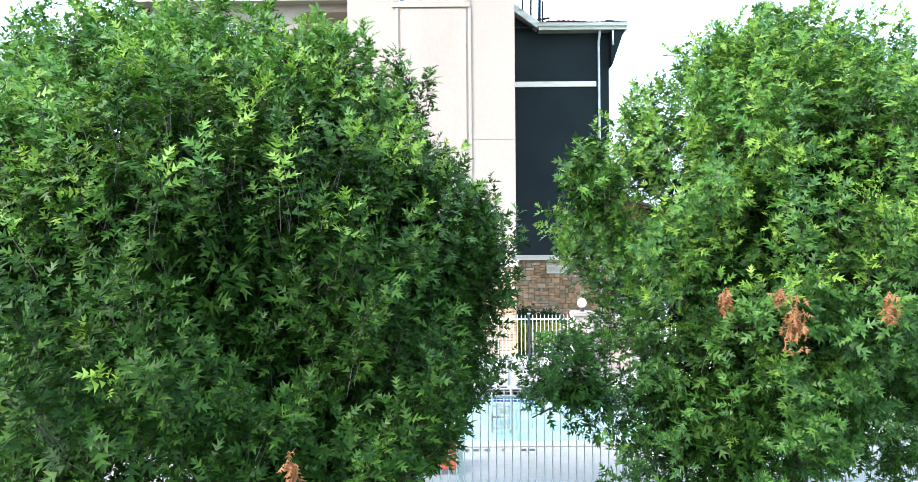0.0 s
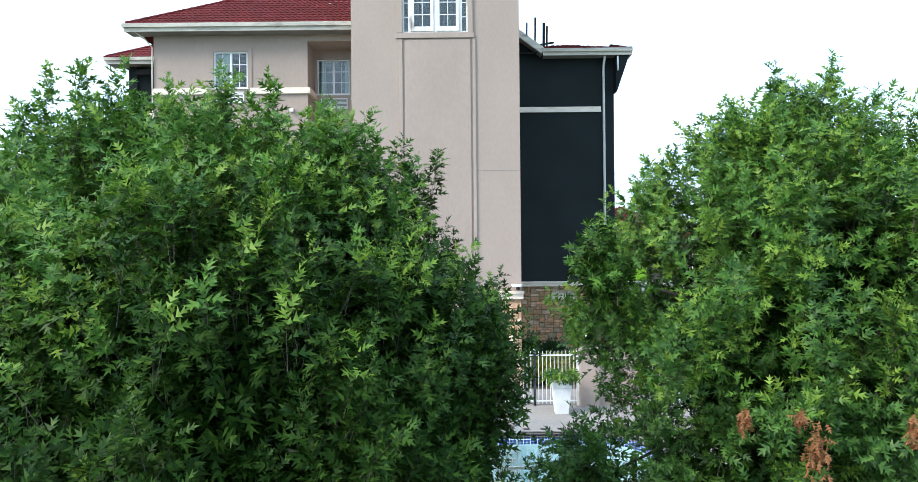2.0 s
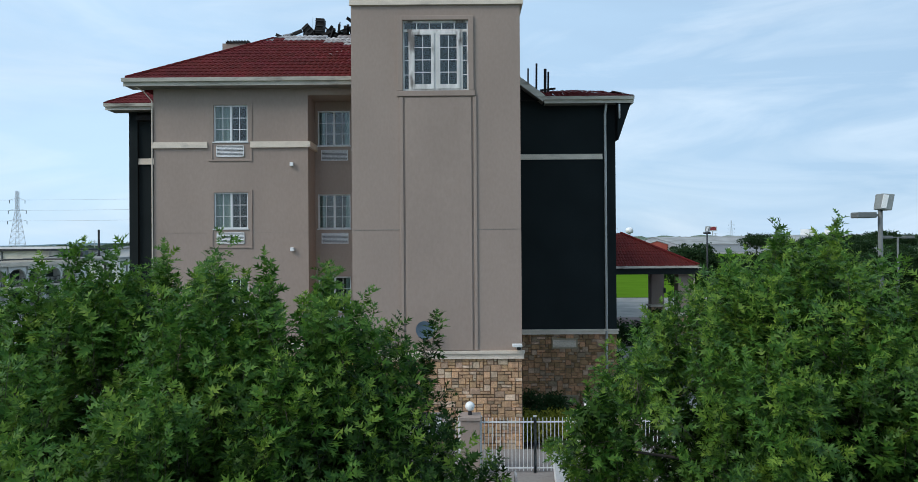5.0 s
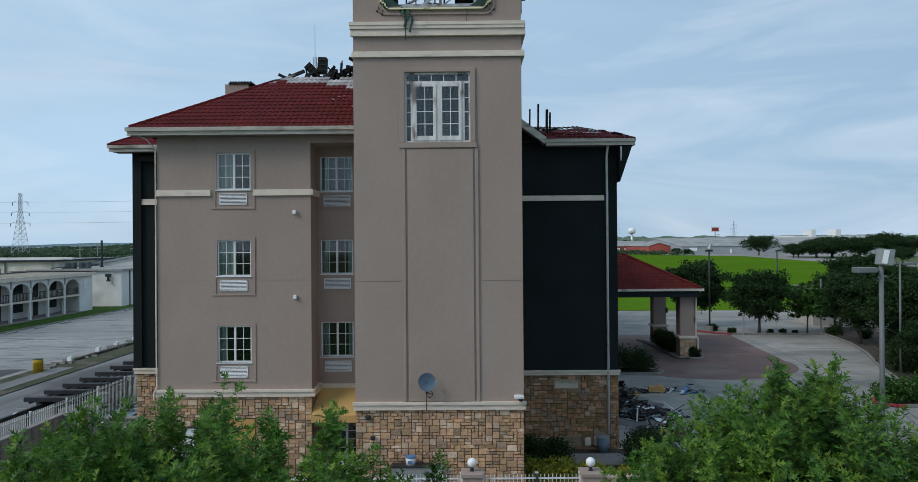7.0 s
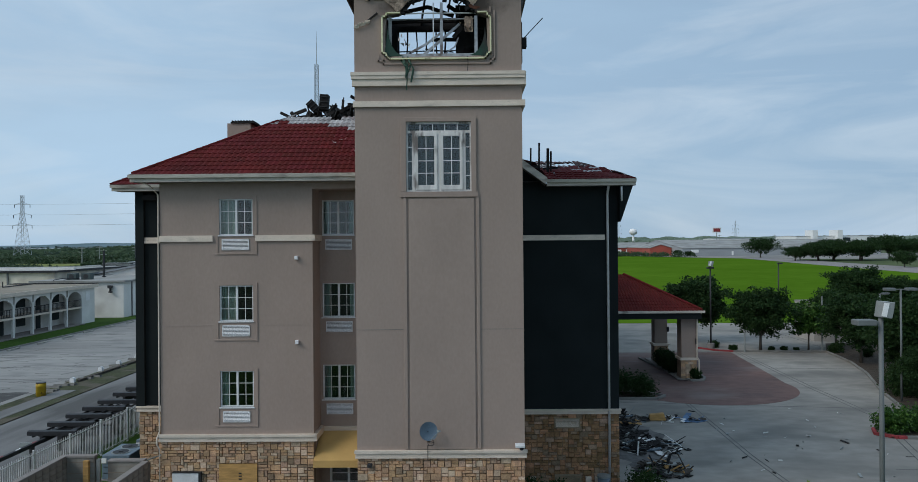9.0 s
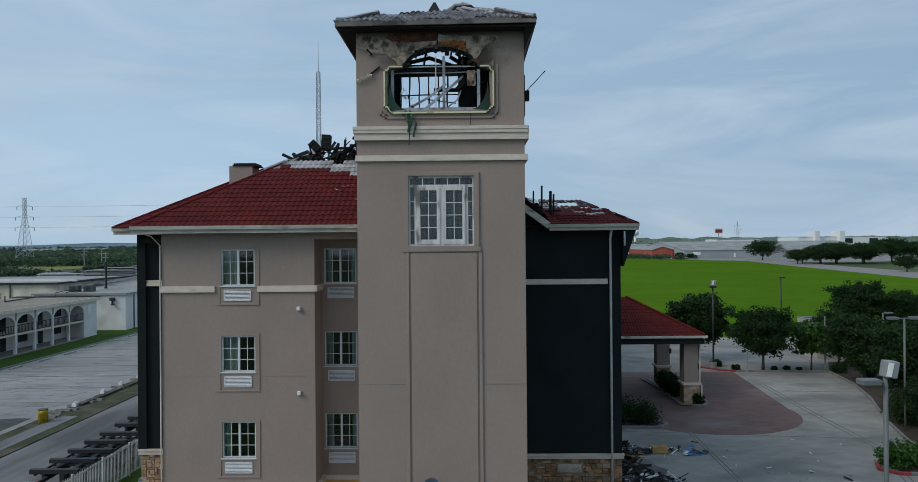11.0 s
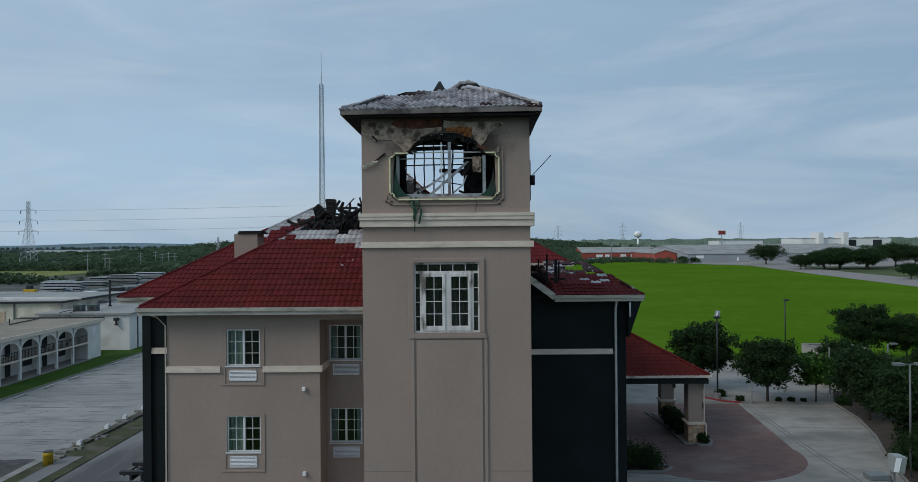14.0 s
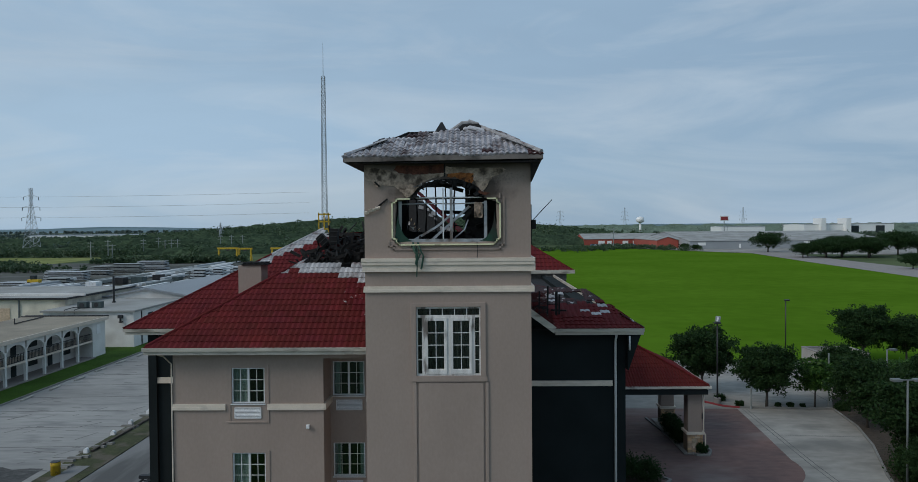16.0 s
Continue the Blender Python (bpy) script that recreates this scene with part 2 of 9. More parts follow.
M["country"] = mat("far_open_country", (0.075, 0.095, 0.04), 0.95, var=0.5, scale=0.006, grain=0.03, grain_var=0.35, tint=(0.035, 0.06, 0.028), bump=0, stain=(0.20, 0.19, 0.15), stain_scale=0.004, stain_at=(0.58, 0.66), spec=0.1)
M["earth"] = mat("dark_mulch_soil", (0.06, 0.045, 0.032), 0.95, var=0.4, scale=2, bump=0.8)
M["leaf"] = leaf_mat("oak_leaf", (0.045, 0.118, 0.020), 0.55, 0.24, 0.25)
# Shaded and lit copies of the oak leaf: light put into the colour.
M["leaf_shade"] = leaf_mat("shaded_oak_leaf", (0.022, 0.060, 0.009), 0.6, 0.16, 0.11)
M["leaf_sun"] = leaf_mat("lit_oak_leaf", (0.062, 0.158, 0.022), 0.45, 0.32)
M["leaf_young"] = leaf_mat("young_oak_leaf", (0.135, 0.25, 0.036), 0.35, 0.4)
M["leaf_dark"] = leaf_mat("dark_green_leaf", (0.024, 0.053, 0.018), 0.28, 0.25, 0.06)
M["leaf_far"] = leaf_mat("distant_foliage", (0.060, 0.100, 0.050), 0.25, 0.25)
# Distance haze is mixed into the colours of leaf_mid, canopy_pale, leaf_haze and leaf_pale.
M["leaf_mid"] = leaf_mat("haze_tinted_foliage", (0.095, 0.135, 0.092), 0.2, 0.2)
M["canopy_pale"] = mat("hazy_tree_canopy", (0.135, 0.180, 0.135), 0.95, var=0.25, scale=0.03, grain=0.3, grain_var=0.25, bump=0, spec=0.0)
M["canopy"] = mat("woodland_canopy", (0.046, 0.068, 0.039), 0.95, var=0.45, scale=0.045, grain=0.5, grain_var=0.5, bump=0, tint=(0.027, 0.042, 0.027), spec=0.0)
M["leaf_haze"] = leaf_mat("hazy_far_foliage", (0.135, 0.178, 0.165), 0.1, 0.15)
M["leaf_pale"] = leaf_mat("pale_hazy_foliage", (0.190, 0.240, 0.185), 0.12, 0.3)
M["unit_green"] = mat("grey_green_painted_steel", (0.06, 0.085, 0.085), 0.6, var=0.2, scale=1.0, bump=0)
M["dry_field"] = mat("pale_field_grass", (0.21, 0.225, 0.095), 0.95, var=0.3, scale=0.05, grain=0.2, grain_var=0.3, bump=0, tint=(0.14, 0.165, 0.06), spec=0.0)
# The bluish base colour carries the haze over the far hills.
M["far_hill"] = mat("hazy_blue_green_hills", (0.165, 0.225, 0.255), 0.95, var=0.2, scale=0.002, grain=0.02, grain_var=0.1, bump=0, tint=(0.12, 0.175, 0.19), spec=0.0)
M["leaf_yellow"] = leaf_mat("yellow_green_leaf", (0.22, 0.24, 0.03), 0.35)
M["leaf_dead"] = leaf_mat("dead_brown_leaf", (0.30, 0.14, 0.06), 0.3)
M["bark"] = mat("oak_bark", (0.085, 0.072, 0.06), 0.95, var=0.4, scale=4, stretch=(1, 1, 0.3), bump=0.9, bump_scale=25)
M["wood_white"] = mat("weathered_white_wall", (0.74, 0.73, 0.70), 0.85, var=0.12, scale=0.4, stain=(0.55, 0.53, 0.50), stain_scale=0.25)
M["cream_wall"] = mat("cream_block_wall", (0.70, 0.65, 0.53), 0.85, var=0.15, scale=0.4, stain=(0.40, 0.36, 0.30), stain_scale=0.3)
M["flat_roof"] = mat("grey_membrane_roof", (0.31, 0.31, 0.295), 0.8, var=0.25, scale=0.15, stain=(0.2, 0.19, 0.17), stain_scale=0.1)
M["tan_roof"] = mat("tan_flat_roof", (0.27, 0.235, 0.18), 0.85, var=0.25, scale=0.3, stain=(0.19, 0.165, 0.13), stain_scale=0.2)
M["metal_roof"] = mat("pale_metal_roof", (0.27, 0.29, 0.31), 0.55, var=0.25, scale=0.08, stretch=(1, 0.1, 1))
M["red_wall"] = mat("red_metal_siding", (0.36, 0.075, 0.05), 0.7, var=0.2, scale=0.05)
M["grey_wall"] = mat("grey_metal_siding", (0.34, 0.36, 0.375), 0.7, var=0.2, scale=0.05)
M["galv"] = mat("galvanised_pole", (0.30, 0.32, 0.31), 0.55, metal=0.3, var=0.2)
M["dark_metal"] = mat("dark_bronze_metal", (0.035, 0.035, 0.037), 0.5, metal=0.2, var=0.2)
M["black_steel"] = mat("black_painted_steel", (0.022, 0.023, 0.026), 0.6, var=0.3, scale=3)
M["yellow"] = mat("yellow_paint_chipped", (0.55, 0.36, 0.02), 0.6, var=0.2, scale=3, stain=(0.09, 0.05, 0.02), stain_scale=3.5, stain_at=(0.58, 0.64))
M["red_paint"] = mat("red_kerb_paint", (0.30, 0.045, 0.05), 0.8, var=0.3)
M["orange"] = mat("faded_red_canvas", (0.42, 0.075, 0.03), 0.85, var=0.2, scale=3)
M["globe"] = mat("opal_globe", (0.82, 0.82, 0.80), 0.3, var=0.03, bump=0)
M["pool_shell"] = mat("pale_blue_pool_plaster", (0.42, 0.56, 0.585), 0.7, var=0.08, scale=0.4, bump=0)
M["pool_tile"] = mat("navy_pool_tile", (0.025, 0.06, 0.22), 0.3, var=0.4, scale=6, bump=0, rand=0.3)
M["cable_green"] = mat("green_cable", (0.02, 0.07, 0.045), 0.6)
M["sign_green"] = mat("dark_green_sign", (0.012, 0.05, 0.03), 0.5, stain=(0.02, 0.015, 0.012), stain_scale=1.5)
M["sign_yellow"] = mat("pale_yellow_sign_edge", (0.80, 0.78, 0.50), 0.5, var=0.12, stain=(0.10, 0.08, 0.05), stain_scale=2.2, stain_at=(0.60, 0.68))
M["blue"] = mat("faded_blue_plastic", (0.10, 0.20, 0.36), 0.6)
# Pylon steel paled for distance haze; the yard steel shares it.
M["pale_steel"] = mat("pale_pylon_steel", (0.42, 0.45, 0.47), 0.7, var=0.1, bump=0)
M["yard"] = mat("dark_gravel_and_weeds", (0.060, 0.062, 0.050), 0.95, var=0.4, scale=0.05, grain=0.4, grain_var=0.3, bump=0, stain=(0.13, 0.13, 0.12), stain_scale=0.06, stain_at=(0.52, 0.66))
# Far pylons: the haze before them is in this steel colour.
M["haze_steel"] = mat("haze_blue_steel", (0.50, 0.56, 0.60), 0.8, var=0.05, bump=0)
M["pole_grey"] = mat("grey_lamp_pole", (0.15, 0.165, 0.165), 0.6, var=0.15)
M["sooty_trim"] = mat("sooty_fascia_board", (0.19, 0.165, 0.15), 0.8, var=0.4, scale=1.4, stain=(0.035, 0.03, 0.027), stain_scale=1.2, stain_at=(0.48, 0.6))
M["tile_flaked"] = mat("flaked_red_roof_tile", (0.105, 0.012, 0.013), 0.9, spec=0.15, var=0.3, scale=1.2, rand=0.2, stain=(0.45, 0.44, 0.44), stain_scale=5.5, stain_at=(0.64, 0.68))
M["verge"] = mat("bare_earth_and_weeds", (0.050, 0.058, 0.022), 0.95, var=0.4, scale=0.6, grain=6, grain_var=0.3, bump=0.6, stain=(0.10, 0.085, 0.065), stain_scale=0.5, stain_at=(0.5, 0.6))
# Grille backing: the shade between the slats is put into its colour.
M["louvre_back"] = mat("shadowed_louvre_back", (0.16, 0.16, 0.16), 0.7, bump=0)
M["grille_grey"] = mat("pale_grey_fence_paint", (0.64, 0.65, 0.65), 0.55, var=0.15, bump=0.03)
M["soot"] = mat("sooty_concrete", (0.12, 0.118, 0.115), 0.9, var=0.5, scale=0.6, grain=5, grain_var=0.3, stain=(0.19, 0.185, 0.18), stain_scale=0.5, stain_at=(0.5, 0.6))
M["joint"] = mat("tar_joint", (0.135, 0.133, 0.128), 0.9, var=0.3, scale=0.5)
M["dish"] = mat("grey_blue_dish", (0.14, 0.19, 0.235), 0.5, var=0.15, scale=4)


def glass_mat():
    m = bpy.data.materials.new("window_glass")
    m.use_nodes = True
    N, Lk = m.node_tree.nodes, m.node_tree.links
    tr, gl, mx, fr = (N.new("ShaderNode" + k) for k in ("BsdfTransparent", "BsdfGlossy", "MixShader", "Fresnel"))
    tr.inputs[0].default_value = (0.82, 0.87, 0.86, 1)
    gl.inputs["Roughness"].default_value = 0.03
    fr.inputs[0].default_value = 1.65
    Lk.new(fr.outputs[0], mx.inputs[0])
    Lk.new(tr.outputs[0], mx.inputs[1])
    Lk.new(gl.outputs[0], mx.inputs[2])
    Lk.new(mx.outputs[0], N["Material Output"].inputs[0])
    return m


def water_mat():
    m = bpy.data.materials.new("pool_water")
    m.use_nodes = True
    N, Lk = m.node_tree.nodes, m.node_tree.links
    tr, gl, mx, fr, nz, bp = (N.new("ShaderNode" + k) for k in ("BsdfTransparent", "BsdfGlossy", "MixShader", "Fresnel", "TexNoise", "Bump"))
    tr.inputs[0].default_value = (0.80, 0.93, 0.95, 1)
    gl.inputs["Roughness"].default_value = 0.02
    fr.inputs[0].default_value = 1.33
    nz.inputs["Scale"].default_value = 3.0
    bp.inputs["Strength"].default_value, bp.inputs["Distance"].default_value = 0.12, 0.05
    Lk.new(nz.outputs[0], bp.inputs["Height"])
    Lk.new(bp.outputs[0], gl.inputs["Normal"])
    Lk.new(bp.outputs[0], fr.inputs["Normal"])
    Lk.new(fr.outputs[0], mx.inputs[0])
    Lk.new(tr.outputs[0], mx.inputs[1])
    Lk.new(gl.outputs[0], mx.inputs[2])
    Lk.new(mx.outputs[0], N["Material Output"].inputs[0])
    return m


M["glass"], M["water"] = glass_mat(), water_mat()


def scorched_stucco():
    """Taupe stucco, sooted and peeled to rust and bare board round the burnt opening."""
    m = M["stucco"].copy()
    m.name = "scorched_taupe_stucco"
    nt = m.node_tree
    N, Lk = nt.nodes, nt.links
    p = N["Principled BSDF"]
    old = p.inputs["Base Color"].links[0].from_socket
    co = N.new("ShaderNodeTexCoord")

    def layer(below, colour, at, size, ragged, grain, strength=1.0, soft=0.12):
        """A patch of another colour: an oval at (x, z) with ragged edges."""
        sq = N.new("ShaderNodeMapping")
        sq.vector_type = "TEXTURE"
        sq.inputs["Location"].default_value = (at[0], 22.5, at[1])
        sq.inputs["Scale"].default_value = (size[0], 3.0, size[1])
        Lk.new(co.outputs["Object"], sq.inputs[0])
        far = N.new("ShaderNodeVectorMath")
        far.operation = "LENGTH"
        Lk.new(sq.outputs[0], far.inputs[0])
        nz = N.new("ShaderNodeTexNoise")
        nz.inputs["Scale"].default_value, nz.inputs["Detail"].default_value, nz.inputs["Roughness"].default_value = grain, 8, 0.62
        Lk.new(co.outputs["Object"], nz.inputs["Vector"])
        add = N.new("ShaderNodeMath")
        add.operation = "MULTIPLY_ADD"
        add.inputs[1].default_value = -ragged
        Lk.new(nz.outputs[0], add.inputs[0])
        Lk.new(far.outputs["Value"], add.inputs[2])
        r = N.new("ShaderNodeMapRange")
        edge = 1.0 - ragged * 0.5
        r.inputs[1].default_value, r.inputs[2].default_value, r.inputs[3].default_value, r.inputs[4].default_value = edge - soft, edge + soft, strength, 0
        Lk.new(add.outputs[0], r.inputs[0])
        x = N.new("ShaderNodeMix")
        x.data_type = "RGBA"
        x.inputs[7].default_value = (*colour, 1)
        Lk.new(r.outputs[0], x.inputs[0])
        Lk.new(below, x.inputs[6])
        return x.outputs[2]

    c = layer(old, (0.055, 0.042, 0.034), (-0.9, 18.14), (3.0, 0.24), 0.5, 1.6, 0.9, 0.55)
    c = layer(c, (0.06, 0.047, 0.04), (-0.85, 17.2), (1.75, 0.78), 0.9, 2.0, 0.8, 0.3)
    c = layer(c, (0.30, 0.25, 0.205), (-2.3, 17.55), (1.3, 0.22), 1.3, 3.0, 0.7, 0.3)
    c = layer(c, (0.05, 0.04, 0.034), (0.42, 17.30), (0.42, 0.34), 1.4, 4.0, 0.8, 0.3)
    c = layer(c, (0.07, 0.055, 0.045), (-1.2, 17.72), (2.2, 0.3), 3.4, 16.0, 0.25, 0.08)
    Lk.new(c, p.inputs["Base Color"])
    return m


M["scorched"] = scorched_stucco()
M["plaster_peel"] = mat("blistered_cream_plaster", (0.44, 0.34, 0.26), 0.9, var=0.5, scale=2.2, grain=18, grain_var=0.3, bump=0.9, bump_scale=9, tint=(0.19, 0.14, 0.105), stain=(0.04, 0.028, 0.021), stain_scale=3.4, stain_at=(0.50, 0.64))
M["rust"] = mat("rust_orange_board", (0.44, 0.16, 0.04), 0.9, var=0.5, scale=4.0, grain=30, grain_var=0.35, bump=0.4, tint=(0.14, 0.045, 0.018), stain=(0.05, 0.025, 0.015), stain_scale=7, stain_at=(0.56, 0.62))
M["rust_dark"] = mat("red_brown_board", (0.14, 0.05, 0.03), 0.9, var=0.5, scale=4.0, grain=30, grain_var=0.35, bump=0.4, tint=(0.04, 0.018, 0.014))


# ---- building blocks ----
class Geo:
    """Vertices and faces of one mesh."""

    def __init__(self):
        self.v, self.f, self.m = [], [], []

    def face(self, pts, mi=0):
        n = len(self.v)
        self.v += [tuple(p) for p in pts]
        self.f.append(tuple(range(n, n + len(pts))))
        self.m.append(mi)
        return self

    def hexa(self, a, mi=0):
        """Eight corners: four below (counter-clockwise from above), four above."""
        n = len(self.v)
        self.v += [tuple(p) for p in a]
        for q in ((3, 2, 1, 0), (4, 5, 6, 7), (0, 1, 5, 4), (1, 2, 6, 5), (2, 3, 7, 6), (3, 0, 4, 7)):
            self.f.append(tuple(n + k for k in q))
            self.m.append(mi)
        return self

    def box(self, x0, y0, z0, x1, y1, z1, mi=0):
        return self.hexa([(x0, y0, z0), (x1, y0, z0), (x1, y1, z0), (x0, y1, z0), (x0, y0, z1), (x1, y0, z1), (x1, y1, z1), (x0, y1, z1)], mi)

    def beam(self, p, q, w, h, mi=0, up=(0, 0, 1)):
        """A squared bar from p to q."""
        p, q = Vector(p), Vector(q)
        d = (q - p).normalized()
        s = d.cross(Vector(up))
        s = s.normalized() if s.length > 1e-4 else Vector((1, 0, 0))
        u = s.cross(d)
        a, b = s * (w / 2), u * (h / 2)
        n = len(self.v)
        self.v += [tuple(k) for k in (p - a - b, p + a - b, p + a + b, p - a + b, q - a - b, q + a - b, q + a + b, q - a + b)]
        for k in ((0, 1, 2, 3), (7, 6, 5, 4), (1, 0, 4, 5), (2, 1, 5, 6), (3, 2, 6, 7), (0, 3, 7, 4)):
            self.f.append(tuple(n + j for j in k))
            self.m.append(mi)
        return self

    def tube(self, pts, radii, n=8, mi=0, closed=True):
        pts = [Vector(p) for p in pts]
        if isinstance(radii, (int, float)):
            radii = [radii] * len(pts)
        base = len(self.v)
        for i, p in enumerate(pts):
            d = (pts[min(i + 1, len(pts) - 1)] - pts[max(i - 1, 0)]).normalized()
            s = d.cross(Vector((0, 0, 1)) if abs(d.z) < 0.9 else Vector((0, 1, 0))).normalized()
            u = s.cross(d)
            for k in range(n):
                a = 2 * math.pi * k / n
                self.v.append(tuple(p + (s * math.cos(a) + u * math.sin(a)) * radii[i]))
        for i in range(len(pts) - 1):
            for k in range(n):
                a, b = base + i * n + k, base + i * n + (k + 1) % n
                self.f.append((a, b, b + n, a + n))
                self.m.append(mi)
        if closed:
            self.f += [tuple(base + k for k in reversed(range(n))), tuple(base + (len(pts) - 1) * n + k for k in range(n))]
            self.m += [mi, mi]
        return self

    def ball(self, c, r, n=16, mi=0, squash=1.0, lo=-1.0):
        base, rings = len(self.v), n // 2
        for i in range(rings + 1):
            th = math.pi * i / rings
            for k in range(n):
                a = 2 * math.pi * k / n
                self.v.append((c[0] + r * math.sin(th) * math.cos(a), c[1] + r * math.sin(th) * math.sin(a), c[2] + r * squash * max(lo, math.cos(th))))
        for i in range(rings):
            for k in range(n):
                a, b = base + i * n + k, base + i * n + (k + 1) % n
                self.f.append((a, a + n, b + n, b))
                self.m.append(mi)
        return self

    def prism(self, poly, z0, z1, mi=0):
        n, k = len(self.v), len(poly)
        self.v += [(x, y, z0) for x, y in poly] + [(x, y, z1) for x, y in poly]
        self.f += [tuple(n + j for j in reversed(range(k))), tuple(n + k + j for j in range(k))]
        self.f += [(n + j, n + (j + 1) % k, n + k + (j + 1) % k, n + k + j) for j in range(k)]
        self.m += [mi] * (k + 2)
        return self

    def profile_x(self, poly, x0, x1, mi=0):
        """A (y, z) outline drawn out along x."""
        n, k = len(self.v), len(poly)
        self.v += [(x0, y, z) for y, z in poly] + [(x1, y, z) for y, z in poly]
        self.f += [tuple(n + j for j in range(k)), tuple(n + k + j for j in reversed(range(k)))]
        self.f += [(n + (j + 1) % k, n + j, n + k + j, n + k + (j + 1) % k) for j in range(k)]
        self.m += [mi] * (k + 2)
        return self

    def wall(self, x0, x1, z0, z1, y0, y1, holes=(), mi=0, mr=None):
        """A wall that faces -y at y0, as thick as y1 - y0, with rectangular holes (x0, x1, z0, z1) through it."""
        mr = mi if mr is None else mr
        xs = sorted({x0, x1, *[h[0] for h in holes], *[h[1] for h in holes]})
        zs = sorted({z0, z1, *[h[2] for h in holes], *[h[3] for h in holes]})
        solid = lambda i, j: 0 <= i < len(xs) - 1 and 0 <= j < len(zs) - 1 and not any(
            h[0] < (xs[i] + xs[i + 1]) / 2 < h[1] and h[2] < (zs[j] + zs[j + 1]) / 2 < h[3] for h in holes)
        for i in range(len(xs) - 1):
            for j in range(len(zs) - 1):
                if not solid(i, j):
                    continue
                a, b, c, d = xs[i], xs[i + 1], zs[j], zs[j + 1]
                self.face([(a, y0, c), (b, y0, c), (b, y0, d), (a, y0, d)], mi)
                self.face([(b, y1, c), (a, y1, c), (a, y1, d), (b, y1, d)], mi)
                if not solid(i - 1, j):
                    self.face([(a, y1, c), (a, y0, c), (a, y0, d), (a, y1, d)], mr)
                if not solid(i + 1, j):
                    self.face([(b, y0, c), (b, y1, c), (b, y1, d), (b, y0, d)], mr)
                if not solid(i, j - 1):
                    self.face([(a, y1, c), (b, y1, c), (b, y0, c), (a, y0, c)], mr)
                if not solid(i, j + 1):
                    self.face([(a, y0, d), (b, y0, d), (b, y1, d), (a, y1, d)], mr)
        return self


def mesh_of(name, g, mats, smooth=False, bevel=0.0):
    me = bpy.data.meshes.new(name)
    me.from_pydata(g.v, [], g.f)
    for m in mats if isinstance(mats, (list, tuple)) else [mats]:
        me.materials.append(m)
    me.polygons.foreach_set("material_index", g.m)
    if smooth:
        me.polygons.foreach_set("use_smooth", [True] * len(me.polygons))
    if bevel:
        bm = bmesh.new()
        bm.from_mesh(me)
        bmesh.ops.remove_doubles(bm, verts=bm.verts, dist=1e-5)
        bmesh.ops.bevel(bm, geom=[e for e in bm.edges if len(e.link_faces) == 2 and e.calc_face_angle(0) > 0.6], offset=bevel, segments=2, affect="EDGES", profile=0.5)
        bm.to_mesh(me)
        bm.free()
    elif len(me.vertices) < 3000:
        bm = bmesh.new()
        bm.from_mesh(me)
        bmesh.ops.remove_doubles(bm, verts=bm.verts, dist=1e-5)
        bm.to_mesh(me)
        bm.free()
    me.update()
    return me


def thing(name, label, category, loc=(0, 0, 0), group="", kind=""):
    ob = new(name)
    ob.location = loc
    ob.empty_display_size = 0.1
    return tagged(ob, label, category, group, kind)


def base_of(ob):
    """Where ob stands in the world, before the depsgraph has run."""
    m = Matrix.Translation(ob.location)
    return base_of(ob.parent) @ ob.matrix_parent_inverse @ m if ob.parent else m


def part(name, g, mats, parent, label="", smooth=False, bevel=0.0):
    """Links a Geo (in world metres) or a ready mesh as one mesh under a thing or a part."""
    me = g if isinstance(g, bpy.types.Mesh) else mesh_of(name, g, mats, smooth, bevel)
    ob = new(name, me)
    if parent:
        ob.parent = parent
        ob.matrix_parent_inverse = base_of(parent).inverted()
    return tagged(ob, label)


def solid(name, g, mats, label, category, kind="", group="", smooth=False, bevel=0.0):
    """A top-level thing made of one mesh."""
    return tagged(part(name, g, mats, None, label, smooth, bevel), "", category, group, kind)


def fast_mesh(name, verts, tris, mats, index=None):
    me = bpy.data.meshes.new(name)
    me.vertices.add(len(verts))
    me.vertices.foreach_set("co", np.asarray(verts, np.float32).ravel())
    me.loops.add(len(tris) * 3)
    me.loops.foreach_set("vertex_index", np.asarray(tris, np.int32).ravel())
    me.polygons.add(len(tris))
    me.polygons.foreach_set("loop_start", np.arange(0, len(tris) * 3, 3, dtype=np.int32))
    for m in mats:
        me.materials.append(m)
    if index is not None:
        me.polygons.foreach_set("material_index", np.asarray(index, np.int32))
    me.update(calc_edges=True)
    return me


def plate_with_hole(outer, inner, mats, thick, name, to_world):
    """A flat plate with an irregular hole, drawn in two axes and set in the world by to_world(a, b, depth)."""
    bm = bmesh.new()
    edges = []
    for loop in (outer, inner):
        vs = [bm.verts.new((a, b, 0)) for a, b in loop]
        edges += [bm.edges.new((vs[i], vs[(i + 1) % len(vs)])) for i in range(len(vs))]
    bmesh.ops.triangle_fill(bm, edges=edges, use_beauty=True, use_dissolve=False)
    got = bmesh.ops.extrude_face_region(bm, geom=list(bm.faces))
    for v in got["geom"]:
        if isinstance(v, bmesh.types.BMVert):
            v.co.z = thick
    for v in bm.verts:
        v.co = to_world(*v.co)
    bmesh.ops.recalc_face_normals(bm, faces=bm.faces)
    me = bpy.data.meshes.new(name)
    bm.to_mesh(me)
    bm.free()
    for m in mats:
        me.materials.append(m)
    return me


